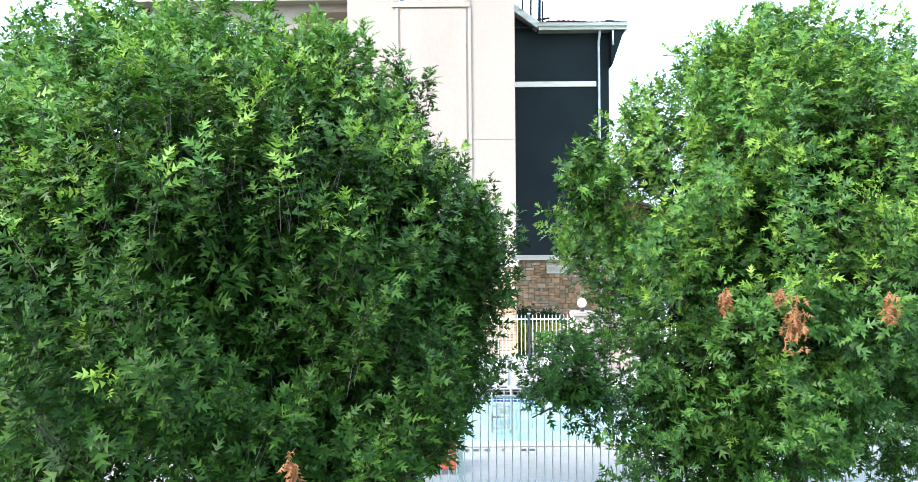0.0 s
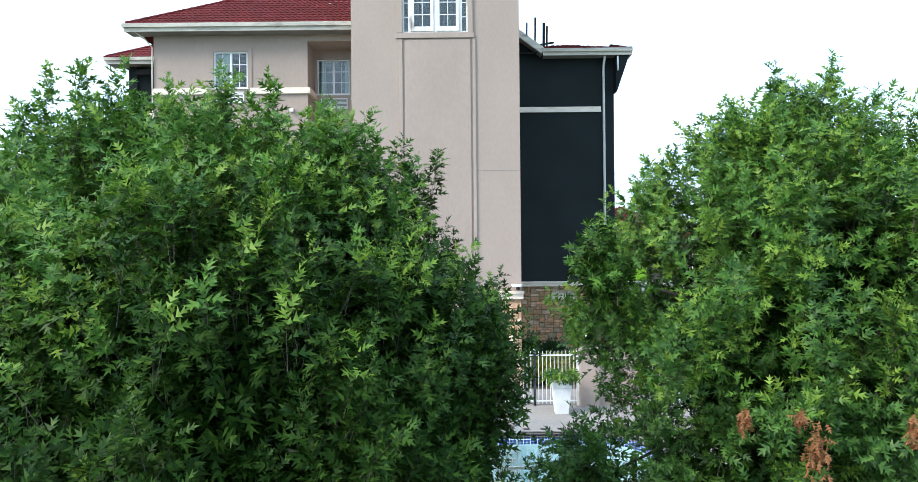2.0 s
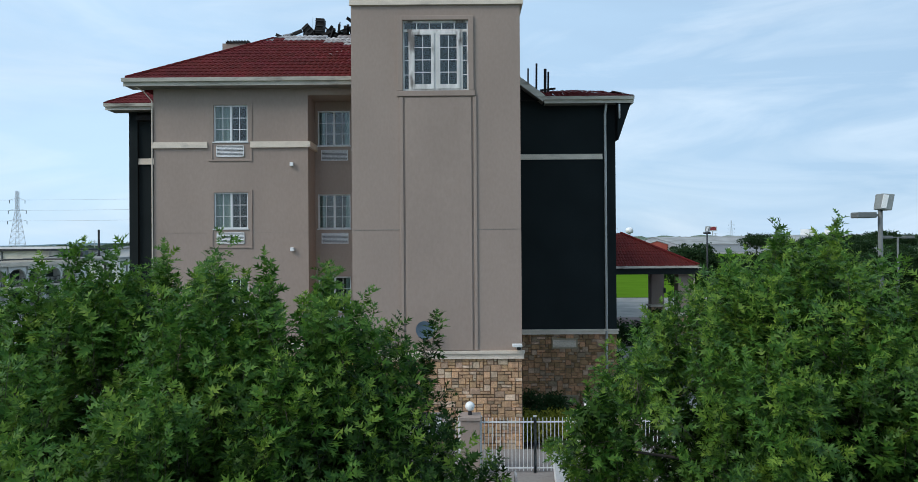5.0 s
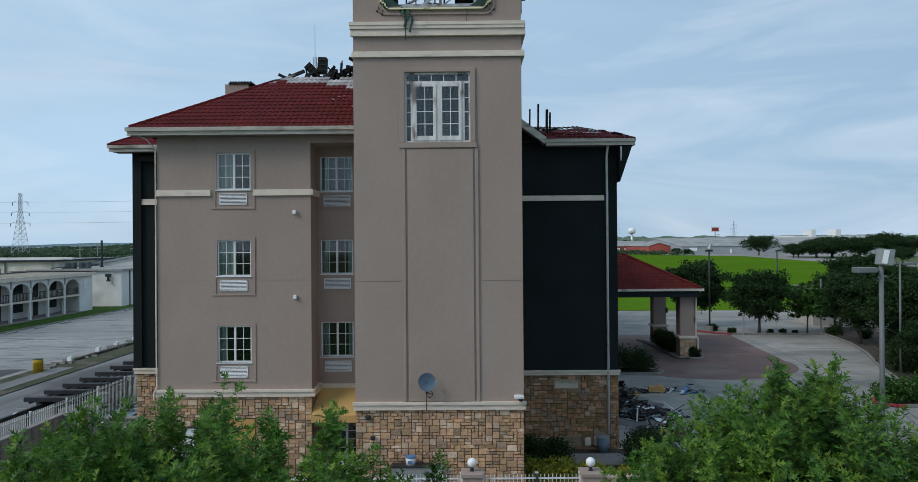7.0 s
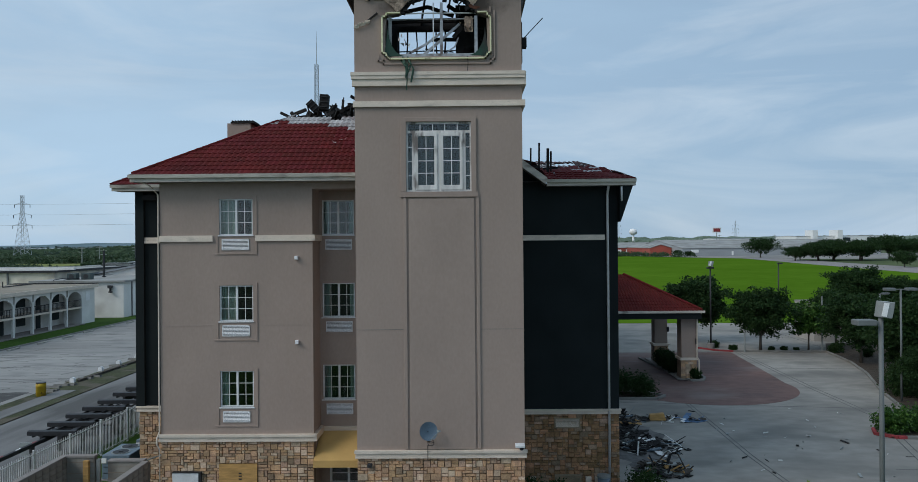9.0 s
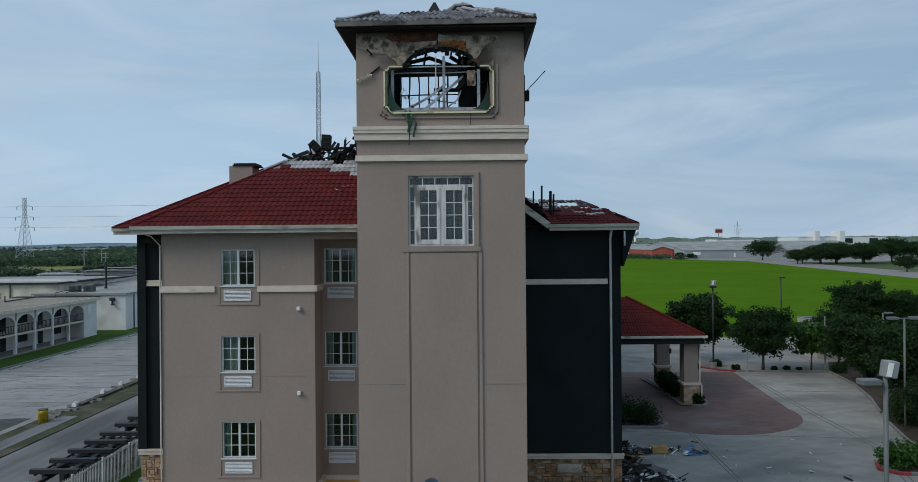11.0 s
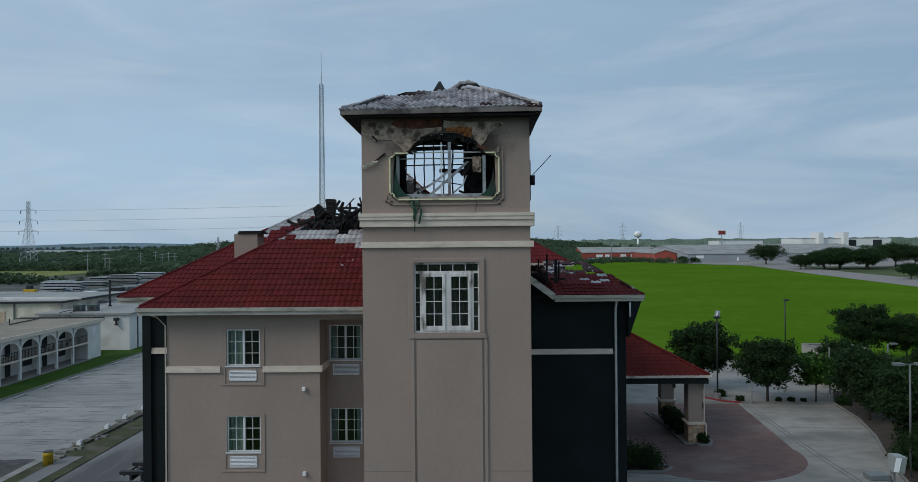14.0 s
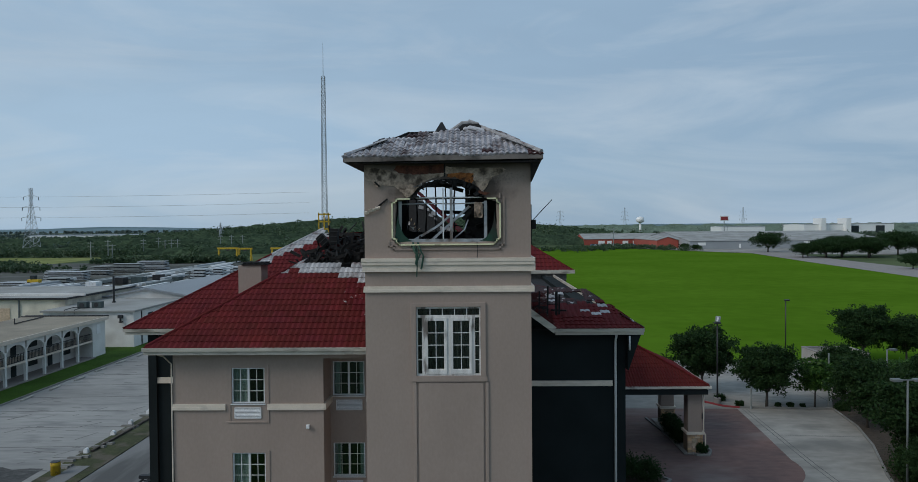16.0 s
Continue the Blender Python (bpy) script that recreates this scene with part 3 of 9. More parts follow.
# ---- ground ----
def rounded(x0, y0, x1, y1, r, n=6):
    out = []
    for cx, cy, a0 in ((x1 - r, y1 - r, 0), (x0 + r, y1 - r, 90), (x0 + r, y0 + r, 180), (x1 - r, y0 + r, 270)):
        out += [(cx + r * math.cos(radians(a0 + 90 * k / n)), cy + r * math.sin(radians(a0 + 90 * k / n))) for k in range(n + 1)]
    return out


POOL = (-3.6, 12.85, 4.2, 17.38)
g = Geo()
for x0, y0, x1, y1 in ((-3500, -600, 3500, 12.3), (-3500, 17.9, 3500, 4500), (-3500, 12.3, -4.1, 17.9), (4.7, 12.3, 3500, 17.9)):
    g.face([(x0, y0, -0.02), (x1, y0, -0.02), (x1, y1, -0.02), (x0, y1, -0.02)])
solid("ground", g, M["country"], "open green and brown country reaching the horizon", "ground", "structure")


def slab(name, poly, z, material, label, category="pavement"):
    return solid(name, Geo().prism(poly, z - 0.06, z), material, label, category, "structure")


def rect(x0, y0, x1, y1):
    return [(x0, y0), (x1, y0), (x1, y1), (x0, y1)]


slab("lawn_front", rect(-18.2, -6, 14, 9.85), 0.01, M["lawn"], "mown green lawn strip under the oak trees", "lawn")
deck_me = plate_with_hole(rect(-9.5, 9.85, 8.0, 22.45), rounded(*POOL, 1.1), [M["concrete"]], -0.14, "pool_deck", lambda a, b, c: Vector((a, b, c + 0.03)))
tagged(part("pool_deck", deck_me, None, None, "pale concrete pool deck round the pool"), "", "pavement", "", "structure")
slab("lawn_side", rect(-17.6, 9.8, -13.2, 62), 0.012, M["lawn"], "narrow lawn beside the hotel wall", "lawn")
slab("lot_east", [(6.0, 22.5), (60, 22.5), (60, 84), (6.0, 84.5)], 0.0, M["asphalt"], "worn pale concrete car park with dark streaks")
slab("mulch_bed", rect(1.9, 22.5, 8.0, 27.9), 0.02, M["earth"], "dark mulch planting bed against the hotel", "bed")
slab("path_slab", rect(2.6, 25.9, 6.0, 27.2), 0.06, M["concrete"], "concrete path slab beside the stone wall")
slab("lane_west", rect(-25.4, 5, -17.5, 140), 0.0, M["road"], "grey asphalt service lane", "road")
slab("verge", rect(-28.3, 5, -25.3, 140), 0.05, M["verge"], "ragged grass verge beside the lane", "verge")
slab("lot_west", rect(-43.3, 5, -28.3, 140), 0.02, M["lot"], "wet streaked concrete car park", "pavement")
slab("motel_lawn", rect(-51.0, 5, -43.3, 140), 0.04, M["lawn"], "green lawn strip before the motel", "lawn")
slab("meadow", [(6, 84.3), (60, 83.2), (128, 190), (140, 300), (152, 389), (140, 408), (100, 500), (-40, 520), (-20, 120)], 0.05, M["meadow"], "bright green mown meadow", "meadow")
slab("far_road", [(128, 188), (152, 190), (156, 241), (160, 300), (170, 380), (162, 412), (148, 412), (153, 389), (140.5, 300)], 0.08, M["concrete"], "pale distant access road", "road")
slab("lot_far", [(142, 412), (180, 372), (300, 330), (520, 400), (520, 520), (100, 520)], 0.06, M["asphalt"], "distant grey lorry park", "pavement")


slab("lawn_corner", [(42.5, 76.2), (60, 73.5), (60, 83.9), (42.5, 84.0)], 0.03, M["lawn"], "rough grass corner behind the car park", "lawn")


def arc_poly(cx, cy, rx, ry, a0, a1, n=24):
    return [(cx + rx * math.cos(radians(a0 + (a1 - a0) * k / n)), cy + ry * math.sin(radians(a0 + (a1 - a0) * k / n))) for k in range(n + 1)]


slab("stamped_drive", [(12.3, 43.0)] + arc_poly(15.6, 47.4, 6.0, 5.6, -128, 8, 30) + [(21.9, 51.5), (22.3, 55.5), (22.9, 61.7), (6.2, 62), (6.2, 44.6)],
     0.012, M["pavers"], "brick-red stamped concrete drive under the canopy")


def kerb_line(name, pts, label, material="kerb", w=0.16, h=0.15):
    g = Geo()
    for a, b in zip(pts, pts[1:]):
        g.beam((a[0], a[1], h / 2), (b[0], b[1], h / 2), w, h)
    return solid(name, g, M[material], label, "kerb", "structure", bevel=0.02)


kerb_line("kerb_bed", [(6.2, 43.6), (11.6, 43.4), (12.3, 44.2), (11.4, 45.2), (6.2, 45.6)], "pale concrete kerb round the shrub bed")
kerb_line("kerb_north", [(23.2, 61.9), (31.0, 61.4), (30.2, 56), (28.7, 51.1), (26.2, 45.0), (24.6, 40.0), (25.5, 36.2), (34, 35)], "long concrete kerb edging the car park")
kerb_line("kerb_red", [(20.8, 64.0), (22.0, 62.4), (23.2, 61.9)], "red painted kerb by the drive", "red_paint")
kerb_line("kerb_island", [(14.2, 58.6), (15.0, 50.0), (15.5, 49.0), (16.3, 49.0), (16.7, 50.0), (16.6, 58.6)], "rounded kerb of the column island")
kerb_line("kerb_bay", [(34, 33.9), (21.3, 34.58)], "kerb of the planted parking island")
kerb_line("kerb_bay_rear", [(20.6, 36.2), (25, 38.6)], "rear kerb of the planted parking island")
kerb_line("kerb_bay_nose", [(21.3, 34.58), (20.9, 34.6), (20.2, 35.3), (20.6, 36.2)], "faded red kerb at the island's nose", "red_paint")
kerb_line("kerb_lot", [(-43.3, 10), (-43.3, 130)], "kerb before the motel lawn")
# Dark soil colour stands in for the shade under these trees.
slab("island_bed", [(31.0, 61.4), (30.2, 56), (28.7, 51.1), (26.2, 45.0), (24.6, 40.0), (25.5, 36.2), (60, 34), (60, 67), (33.5, 66.5)], 0.03, M["earth"], "tree and shrub bed, ground coloured dark for the shade", "bed")
slab("island_soil", [(20.6, 34.8), (34, 34.1), (34, 43), (25.4, 38.6)], 0.05, M["earth"], "mulched planting island", "bed")
slab("column_island", rect(14.6, 49.2, 16.4, 58.4), 0.12, M["concrete"], "raised concrete island under the canopy columns")
slab("shrub_bed", rect(6.2, 43.7, 11.6, 45.4), 0.10, M["earth"], "mulch bed with clipped shrubs", "bed")

slab("walk_strip", rect(-27.3, 15, -26.1, 47), 0.07, M["road"], "worn concrete footway strip on the verge")
patch_edge = [(-43.0, 12), (-29.0, 12)] + [(-28.9 + 0.5 * noise.noise(Vector((0, y * 0.4, 3))), y) for y in range(16, 46, 3)] + [(x, 46.6 + 0.7 * noise.noise(Vector((x * 0.6, 0, 8)))) for x in range(-29, -43, -1)]
slab("dark_patch", patch_edge, 0.028, M["patch"], "darker broken asphalt patch in the lot", "pavement")
kerb_line("kerb_timber", [(-27.6, 50), (-27.3, 63), (-27.4, 80)], "old timber edging along the verge", "bark", 0.2, 0.2)
soot_edge = [(8.0 + (1.5 + 0.7 * noise.noise(Vector((k * 0.9, 2.0, 0))) + 0.6 * noise.noise(Vector((k * 0.21, 5.0, 0)))) * math.cos(math.tau * k / 60), 34.4 + (5.4 + 1.6 * noise.noise(Vector((k * 0.7, 9.0, 0)))) * math.sin(math.tau * k / 60)) for k in range(60)]
slab("soot_patch", soot_edge, 0.006, M["soot"], "soot-blackened concrete round the debris", "stain")

# painted and cracked lines on the car parks
g = Geo()
for k in range(10):
    y = 30 + k * 5.2
    g.beam((-43, y, 0.026), (-28.6, y + 0.6, 0.026), 0.07, 0.008)
rnd = random.Random(52)
for k in range(110):
    x, y = rnd.uniform(-42.5, -29.5), 47.5 + 60 * rnd.random() ** 1.3
    a = rnd.choice((0.0, 0.05, 0.9, 1.1, -0.1)) + rnd.uniform(-0.15, 0.15)
    L = rnd.uniform(0.4, 2.2)
    g.beam((x, y, 0.026), (x + L * math.cos(a), y + L * math.sin(a), 0.026), rnd.uniform(0.03, 0.09), 0.008)
solid("slab_joint_west", g, M["joint"], "dark tar joints across the lot", "joint", "structure")
g = Geo()
for x0, y0, x1, y1 in ((13.0, 42.2, 12.6, 32), (12.6, 32, 12.7, 23), (13.22, 42.2, 12.82, 32), (12.82, 32, 12.92, 23), (23.3, 61.5, 22.4, 47), (23.65, 61.5, 22.75, 47), (22.4, 47, 22.2, 39), (22.75, 47, 22.55, 39), (22.2, 39, 19.0, 29), (22.55, 39, 19.35, 29), (18.0, 30, 42, 28.6), (33, 83, 32, 64), (44, 83, 43, 64), (9, 42.8, 25, 40.6), (22.6, 54, 29, 53.4)):
    g.beam((x0, y0, 0.002), (x1, y1, 0.002), 0.055, 0.006)
solid("slab_joint_east", g, M["joint"], "dark joints between concrete slabs", "joint", "structure")

# ---- pool ----
pool = thing("swimming_pool", "pale blue swimming pool with navy tile band", "pool", (0.3, 15.1, -1.2))
inner = rounded(*POOL, 1.1)
g = Geo()
k = len(inner)
for i in range(k):
    (a, b), (c, d) = inner[i], inner[(i + 1) % k]
    g.face([(a, b, -0.28), (c, d, -0.28), (c, d, -1.25), (a, b, -1.25)])
g.face([(x, y, -1.25) for x, y in inner])
part("basin", g, M["pool_shell"], pool, "pale blue plaster basin")
g = Geo()
for i in range(k):
    (a, b), (c, d) = inner[i], inner[(i + 1) % k]
    L = math.hypot(c - a, d - b)
    n = max(1, round(L / 0.085))
    for j in range(n):
        p, q = (j + 0.04) / n, (j + 0.96) / n
        e = [(a + (c - a) * p, b + (d - b) * p), (a + (c - a) * q, b + (d - b) * q)]
        for z in (-0.27, -0.205, -0.14, -0.075):
            g.face([(*e[0], z + 0.058), (*e[1], z + 0.058), (*e[1], z), (*e[0], z)])
part("tile_band", g, M["pool_tile"], pool, "navy blue waterline tiles")
part("water", Geo().face([(x, y, -0.145) for x, y in inner]), M["water"], pool, "clear still water").visible_shadow = False
g = Geo()
rim_out = rounded(POOL[0] - 0.3, POOL[1] - 0.3, POOL[2] + 0.3, POOL[3] + 0.3, 1.4)
for i in range(k):
    a, b, c, d = inner[i], inner[(i + 1) % k], rim_out[(i + 1) % k], rim_out[i]
    g.hexa([(*a, 0.0), (*b, 0.0), (*c, 0.0), (*d, 0.0), (*a, 0.055), (*b, 0.055), (*c, 0.045), (*d, 0.045)])
part("coping", g, M["concrete"], pool, "pale rounded concrete coping")
part("drain_cover", Geo().tube([(2.75, 16.2, -1.25), (2.75, 16.2, -1.22)], 0.11, 14), M["dark_metal"], pool, "round grey fitting")

ladder = thing("pool_ladder", "chrome grab-rail ladder at the pool edge", "ladder", (1.05, 17.4, 0))
for x in (0.78, 1.24):
    pts = [(x, 17.95, 0.03), (x, 17.95, 0.65), (x, 17.85, 0.8), (x, 17.6, 0.84), (x, 17.38, 0.75), (x, 17.3, 0.5), (x, 17.28, -1.0)]
    part("rail", Geo().tube(pts, 0.024, 8), M["steel"], ladder, smooth=True)
for z in (-0.35, -0.62, -0.9):
    part("rung", Geo().box(0.78, 17.22, z, 1.24, 17.31, z + 0.03), M["steel"], ladder)

# depth marks on the deck: dark bars of the size of the worn lettering
lettering = thing("deck_lettering", "worn dark lettering stencilled on the deck", "lettering", (0.4, 12.38, 0.03))
for j, x in enumerate((-0.45, -0.28, -0.12, 0.1, 0.22, 0.42, 0.72, 1.05, 1.2)):
    part("letter_bar", Geo().box(x, 12.32, 0.031, x + (0.1 if j % 3 else 0.05), 12.44, 0.034), M["dark_metal"], lettering)
for j in range(4):
    x = 1.0 + j * 0.42
    solid("tile_marker", Geo().box(x, 17.5, 0.06, x + 0.16, 17.62, 0.066), M["dark_metal"], "small dark depth marker on the coping", "marker", group="depth markers")


# ---- hotel ----
hotel = thing("hotel", "fire-damaged taupe and charcoal stucco hotel with stone base", "hotel", (-4, 40, 0))
CAP_L, CAP_T, CAP_D = 2.97, 2.88, 2.94
WIN_Z = ((4.11, 5.35), (7.05, 8.28), (10.0, 11.25))
wl = [(-8.46, -7.30, a, b) for a, b in WIN_Z]
part("front_wall", Geo().wall(-10.5, -5.25, CAP_L, 11.9, 24.2, 24.5, wl, 0, 1), [M["stucco"], M["stucco_edge"]], hotel, "smooth taupe stucco front wall")
part("base_wall", Geo().wall(-10.5, -5.25, -0.1, CAP_L, 24.24, 24.5), M["mortar"], hotel)
part("return_wall", Geo().box(-10.5, 24.5, 0, -10.2, 28.6, 11.9), M["stucco"], hotel)
wr = [(-5.16, -4.0, a, b) for a, b in WIN_Z]
part("recess_wall", Geo().wall(-5.25, -3.2, 2.9, 11.9, 25.35, 25.6, wr, 0, 1), [M["stucco"], M["stucco_edge"]], hotel, "shaded taupe wall in the recess")
part("recess_base", Geo().wall(-5.25, -3.2, -0.1, 2.9, 25.35, 25.6, [(-4.95, -3.6, -0.2, 2.15)]), M["stucco"], hotel)
part("recess_return", Geo().box(-5.4, 24.5, -0.1, -5.25, 25.6, 11.9), M["stucco"], hotel)
part("recess_beam", Geo().box(-5.25, 24.2, 11.57, -3.5, 25.35, 11.9), M["stucco"], hotel)
tw = (-1.87, 0.20, 11.31, 13.53)
part("tower_wall", Geo().wall(-3.5, 1.82, CAP_T, 15.1, 22.5, 22.8, [tw], 0, 1), [M["stucco"], M["stucco_edge"]], hotel, "tall plain taupe stair tower wall")
part("tower_base", Geo().wall(-3.5, 1.82, -0.1, CAP_T, 22.54, 22.8), M["mortar"], hotel)
part("tower_side", Geo().box(-3.5, 22.8, -0.1, -3.2, 27.9, 18.0), M["stucco"], hotel)
part("tower_side", Geo().box(1.52, 22.8, -0.1, 1.82, 27.9, 18.0), M["stucco"], hotel)
part("tower_back", Geo().box(-3.2, 27.6, 0, 1.52, 27.9, 15.2), M["stucco"], hotel)
part("tower_back_upper", Geo().wall(-3.2, 1.52, 15.2, 18.0, 27.6, 27.85, [(-2.6, 0.05, 15.3, 17.98)]), M["char"], hotel, "burnt-out rear wall of the tower room")
part("tower_floor", Geo().box(-3.2, 22.8, 15.0, 1.52, 27.6, 15.2), M["char"], hotel)
part("tower_lining", Geo().box(1.44, 22.82, 15.2, 1.515, 27.6, 17.9), M["char"], hotel)
part("tower_lining", Geo().box(-3.195, 22.82, 15.2, -3.12, 27.6, 17.9), M["char"], hotel)
part("dark_wall", Geo().wall(1.82, 5.97, CAP_D, 11.9, 27.9, 28.2), M["dark"], hotel, "charcoal stucco wall")
part("dark_base", Geo().wall(1.82, 5.97, -0.1, CAP_D, 27.94, 28.2), M["mortar"], hotel)
part("side_wall", Geo().box(5.67, 28.2, -0.1, 5.97, 62, 11.9), M["dark"], hotel)
part("wing_wall", Geo().wall(-13.03, -10.2, CAP_D, 11.9, 28.62, 28.9), M["dark"], hotel)
part("wing_pilaster", Geo().box(-13.37, 28.5, CAP_D, -13.03, 29.2, 11.9), M["dark"], hotel)
part("wing_base", Geo().wall(-13.3, -10.2, -0.1, CAP_D, 28.66, 28.9), M["mortar"], hotel)
part("wing_side", Geo().box(-13.37, 29.2, -0.1, -13.07, 62, 11.9), M["dark"], hotel)
part("rear_wall", Geo().box(-13.37, 62, -0.1, 5.97, 62.3, 11.9), M["dark"], hotel)
part("attic_floor", Geo().box(-13.0, 28.3, 11.5, 5.6, 61.9, 11.7).box(-10.2, 24.6, 11.5, -5.4, 28.3, 11.7).box(-5.3, 25.7, 11.5, -3.6, 28.3, 11.7), M["char"], hotel)
# far wing on the car-park side
part("far_wing", Geo().box(5.97, 59.5, -0.1, 7.8, 75, 12.2), M["dark"], hotel)


def moulding(name, x0, x1, y, z0, z1, out, steps=3, label="", mats="trim"):
    """A stepped trim board along x that stands proud of a wall at y."""
    g = Geo()
    h = (z1 - z0) / steps
    for i in range(steps):
        o = out * (0.55 + 0.45 * (i + 1) / steps) if i != 1 else out * 0.62
        g.box(x0 - o * 0.6, y - o, z0 + h * i, x1 + o * 0.6, y + 0.02, z0 + h * (i + 1) - 0.002)
    return part(name, g, M[mats], hotel, label)


moulding("water_table", -10.5, -5.25, 24.2, 2.95, 3.2, 0.13, label="white stepped trim above the stone")
moulding("water_table", -5.25, -3.5, 25.35, 2.98, 3.16, 0.10)
moulding("water_table", -3.5, 1.82, 22.5, 2.87, 3.12, 0.13, label="white stepped trim above the stone")
moulding("water_table", 1.95, 5.97, 27.9, 2.93, 3.12, 0.12)
moulding("water_table", -13.3, -10.5, 28.55, 2.97, 3.19, 0.12)
part("water_table", Geo().box(-5.27, 24.1, 2.96, -5.13, 25.35, 3.19), M["trim"], hotel)
moulding("belt_course", -10.5, -8.70, 24.2, 9.79, 10.0, 0.09, 2)
moulding("belt_course", -7.16, -5.25, 24.2, 9.79, 10.0, 0.09, 2)
part("belt_course", Geo().box(-5.25, 24.15, 9.79, -5.16, 25.35, 10.0), M["trim"], hotel)
moulding("belt_course", -3.9, -3.5, 25.35, 9.79, 10.0, 0.09, 2)
moulding("belt_course", 1.9, 5.42, 27.9, 9.75, 9.96, 0.08, 2)
moulding("belt_course", -13.03, -10.5, 28.62, 9.76, 10.0, 0.10, 2)
moulding("cornice", -3.5, 1.82, 22.5, 14.67, 15.1, 0.17, 4, "white stepped cornice round the tower")
part("cornice", Geo().box(1.82, 22.4, 14.67, 1.95, 27.9, 15.1), M["trim"], hotel)
moulding("cornice", -3.5, 1.82, 22.5, 14.01, 14.2, 0.10, 2)
part("cornice", Geo().box(1.82, 22.42, 14.01, 1.92, 27.9, 14.2), M["trim"], hotel)
# stucco relief of the tower: sill, long panel with its border strips, control joints
moulding("stucco_sill", -2.02, 0.36, 22.5, 11.14, 11.31, 0.09, 2, "", "stucco")
part("stucco_panel", Geo().box(-1.80, 22.46, 3.14, 0.28, 22.52, 11.09), M["stucco"], hotel, bevel=0.01)
part("stucco_strip", Geo().box(-1.98, 22.455, 3.14, -1.87, 22.52, 11.13), M["stucco"], hotel, bevel=0.01)
part("stucco_strip", Geo().box(0.345, 22.455, 3.14, 0.44, 22.52, 11.13), M["stucco"], hotel, bevel=0.01)
g = Geo()
for x0, x1, z0, z1 in ((-2.05, -1.87, 11.31, 13.66), (0.20, 0.36, 11.31, 13.66), (-1.87, 0.20, 13.53, 13.66)):
    g.box(x0, 22.44, z0, x1, 22.52, z1)
part("window_surround", g, M["stucco"], hotel, bevel=0.012)
for x0, x1, y, z, m in ((-3.5, -2.0, 22.494, 6.925, "soffit"), (0.45, 1.82, 22.494, 6.925, "soffit"), (-10.5, -8.66, 24.194, 6.90, "stucco_edge"), (-7.18, -5.25, 24.194, 6.90, "stucco_edge")):
    part("control_joint", Geo().box(x0, y, z, x1, y + 0.016, z + 0.018), M[m], hotel)
for a, b in WIN_Z:
    part("window_surround", Geo().box(-7.20, 24.17, a - 0.68, -7.145, 24.21, b + 0.09).box(-8.64, 24.17, a - 0.66, -7.20, 24.21, a - 0.61).box(-8.53, 24.172, a - 0.61, -8.49, 24.21, a - 0.02), M["stucco"], hotel, bevel=0.006)
    part("window_surround", Geo().box(-5.24, 25.32, a - 0.64, -3.5, 25.36, a - 0.59), M["stucco"], hotel)


def curtain_geo(x0, x1, z0, z1, y, seed):
    rnd = random.Random(seed)
    g, n = Geo(), max(4, int((x1 - x0) / 0.045))
    xs = [x0 + (x1 - x0) * i / n for i in range(n + 1)]
    ys = [y + 0.035 * math.sin(i * 1.7 + rnd.random()) for i in range(n + 1)]
    for i in range(n):
        g.face([(xs[i], ys[i], z0), (xs[i + 1], ys[i + 1], z0), (xs[i + 1], ys[i + 1], z1), (xs[i], ys[i], z1)])
    return g


def hotel_window(x0, x1, z0, z1, y, drawn, seed):
    """A two-sash slider with white bars, curtains partly drawn. drawn: (x from, x to) shares of the width."""
    f, fy = 0.045, y + 0.06
    xm = (x0 + x1) / 2
    g = Geo().wall(x0, x1, z0, z1, fy, fy + 0.08, [(x0 + f, xm - 0.035, z0 + f, z1 - f), (xm + 0.035, x1 - f, z0 + f, z1 - f)])
    w = part("window", g, M["vinyl"], hotel, "white sliding window with divided lights", bevel=0.004)
    for a, b in ((x0 + f, xm - 0.035), (xm + 0.035, x1 - f)):
        part("pane", Geo().box(a, fy + 0.03, z0 + f, b, fy + 0.036, z1 - f), M["glass"], w).visible_shadow = False
        g = Geo()
        g.box((a + b) / 2 - 0.009, fy + 0.015, z0 + f, (a + b) / 2 + 0.009, fy + 0.029, z1 - f)
        for k in (1, 2):
            z = z0 + f + (z1 - z0 - 2 * f) * k / 3
            g.box(a, fy + 0.013, z - 0.009, b, fy + 0.028, z + 0.009)
        part("muntin", g, M["vinyl"], w)
    part("sill", Geo().box(x0 - 0.03, y - 0.04, z0 - 0.035, x1 + 0.03, y + 0.07, z0), M["vinyl"], w, bevel=0.006)
    for a, b in drawn:
        part("curtain", curtain_geo(x0 + (x1 - x0) * a, x0 + (x1 - x0) * b, z0 + 0.02, z1, y + 0.22, seed), M["curtain"], w, "pale green curtain")
    # Box added behind the glass, coloured as dark as an unlit room.
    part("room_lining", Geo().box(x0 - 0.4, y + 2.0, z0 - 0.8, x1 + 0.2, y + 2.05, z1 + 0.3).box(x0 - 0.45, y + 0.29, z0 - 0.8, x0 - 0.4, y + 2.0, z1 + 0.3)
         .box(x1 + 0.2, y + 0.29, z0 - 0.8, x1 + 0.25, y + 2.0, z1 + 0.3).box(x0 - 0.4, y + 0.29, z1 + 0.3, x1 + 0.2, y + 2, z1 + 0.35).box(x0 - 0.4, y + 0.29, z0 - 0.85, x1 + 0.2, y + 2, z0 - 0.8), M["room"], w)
    return w


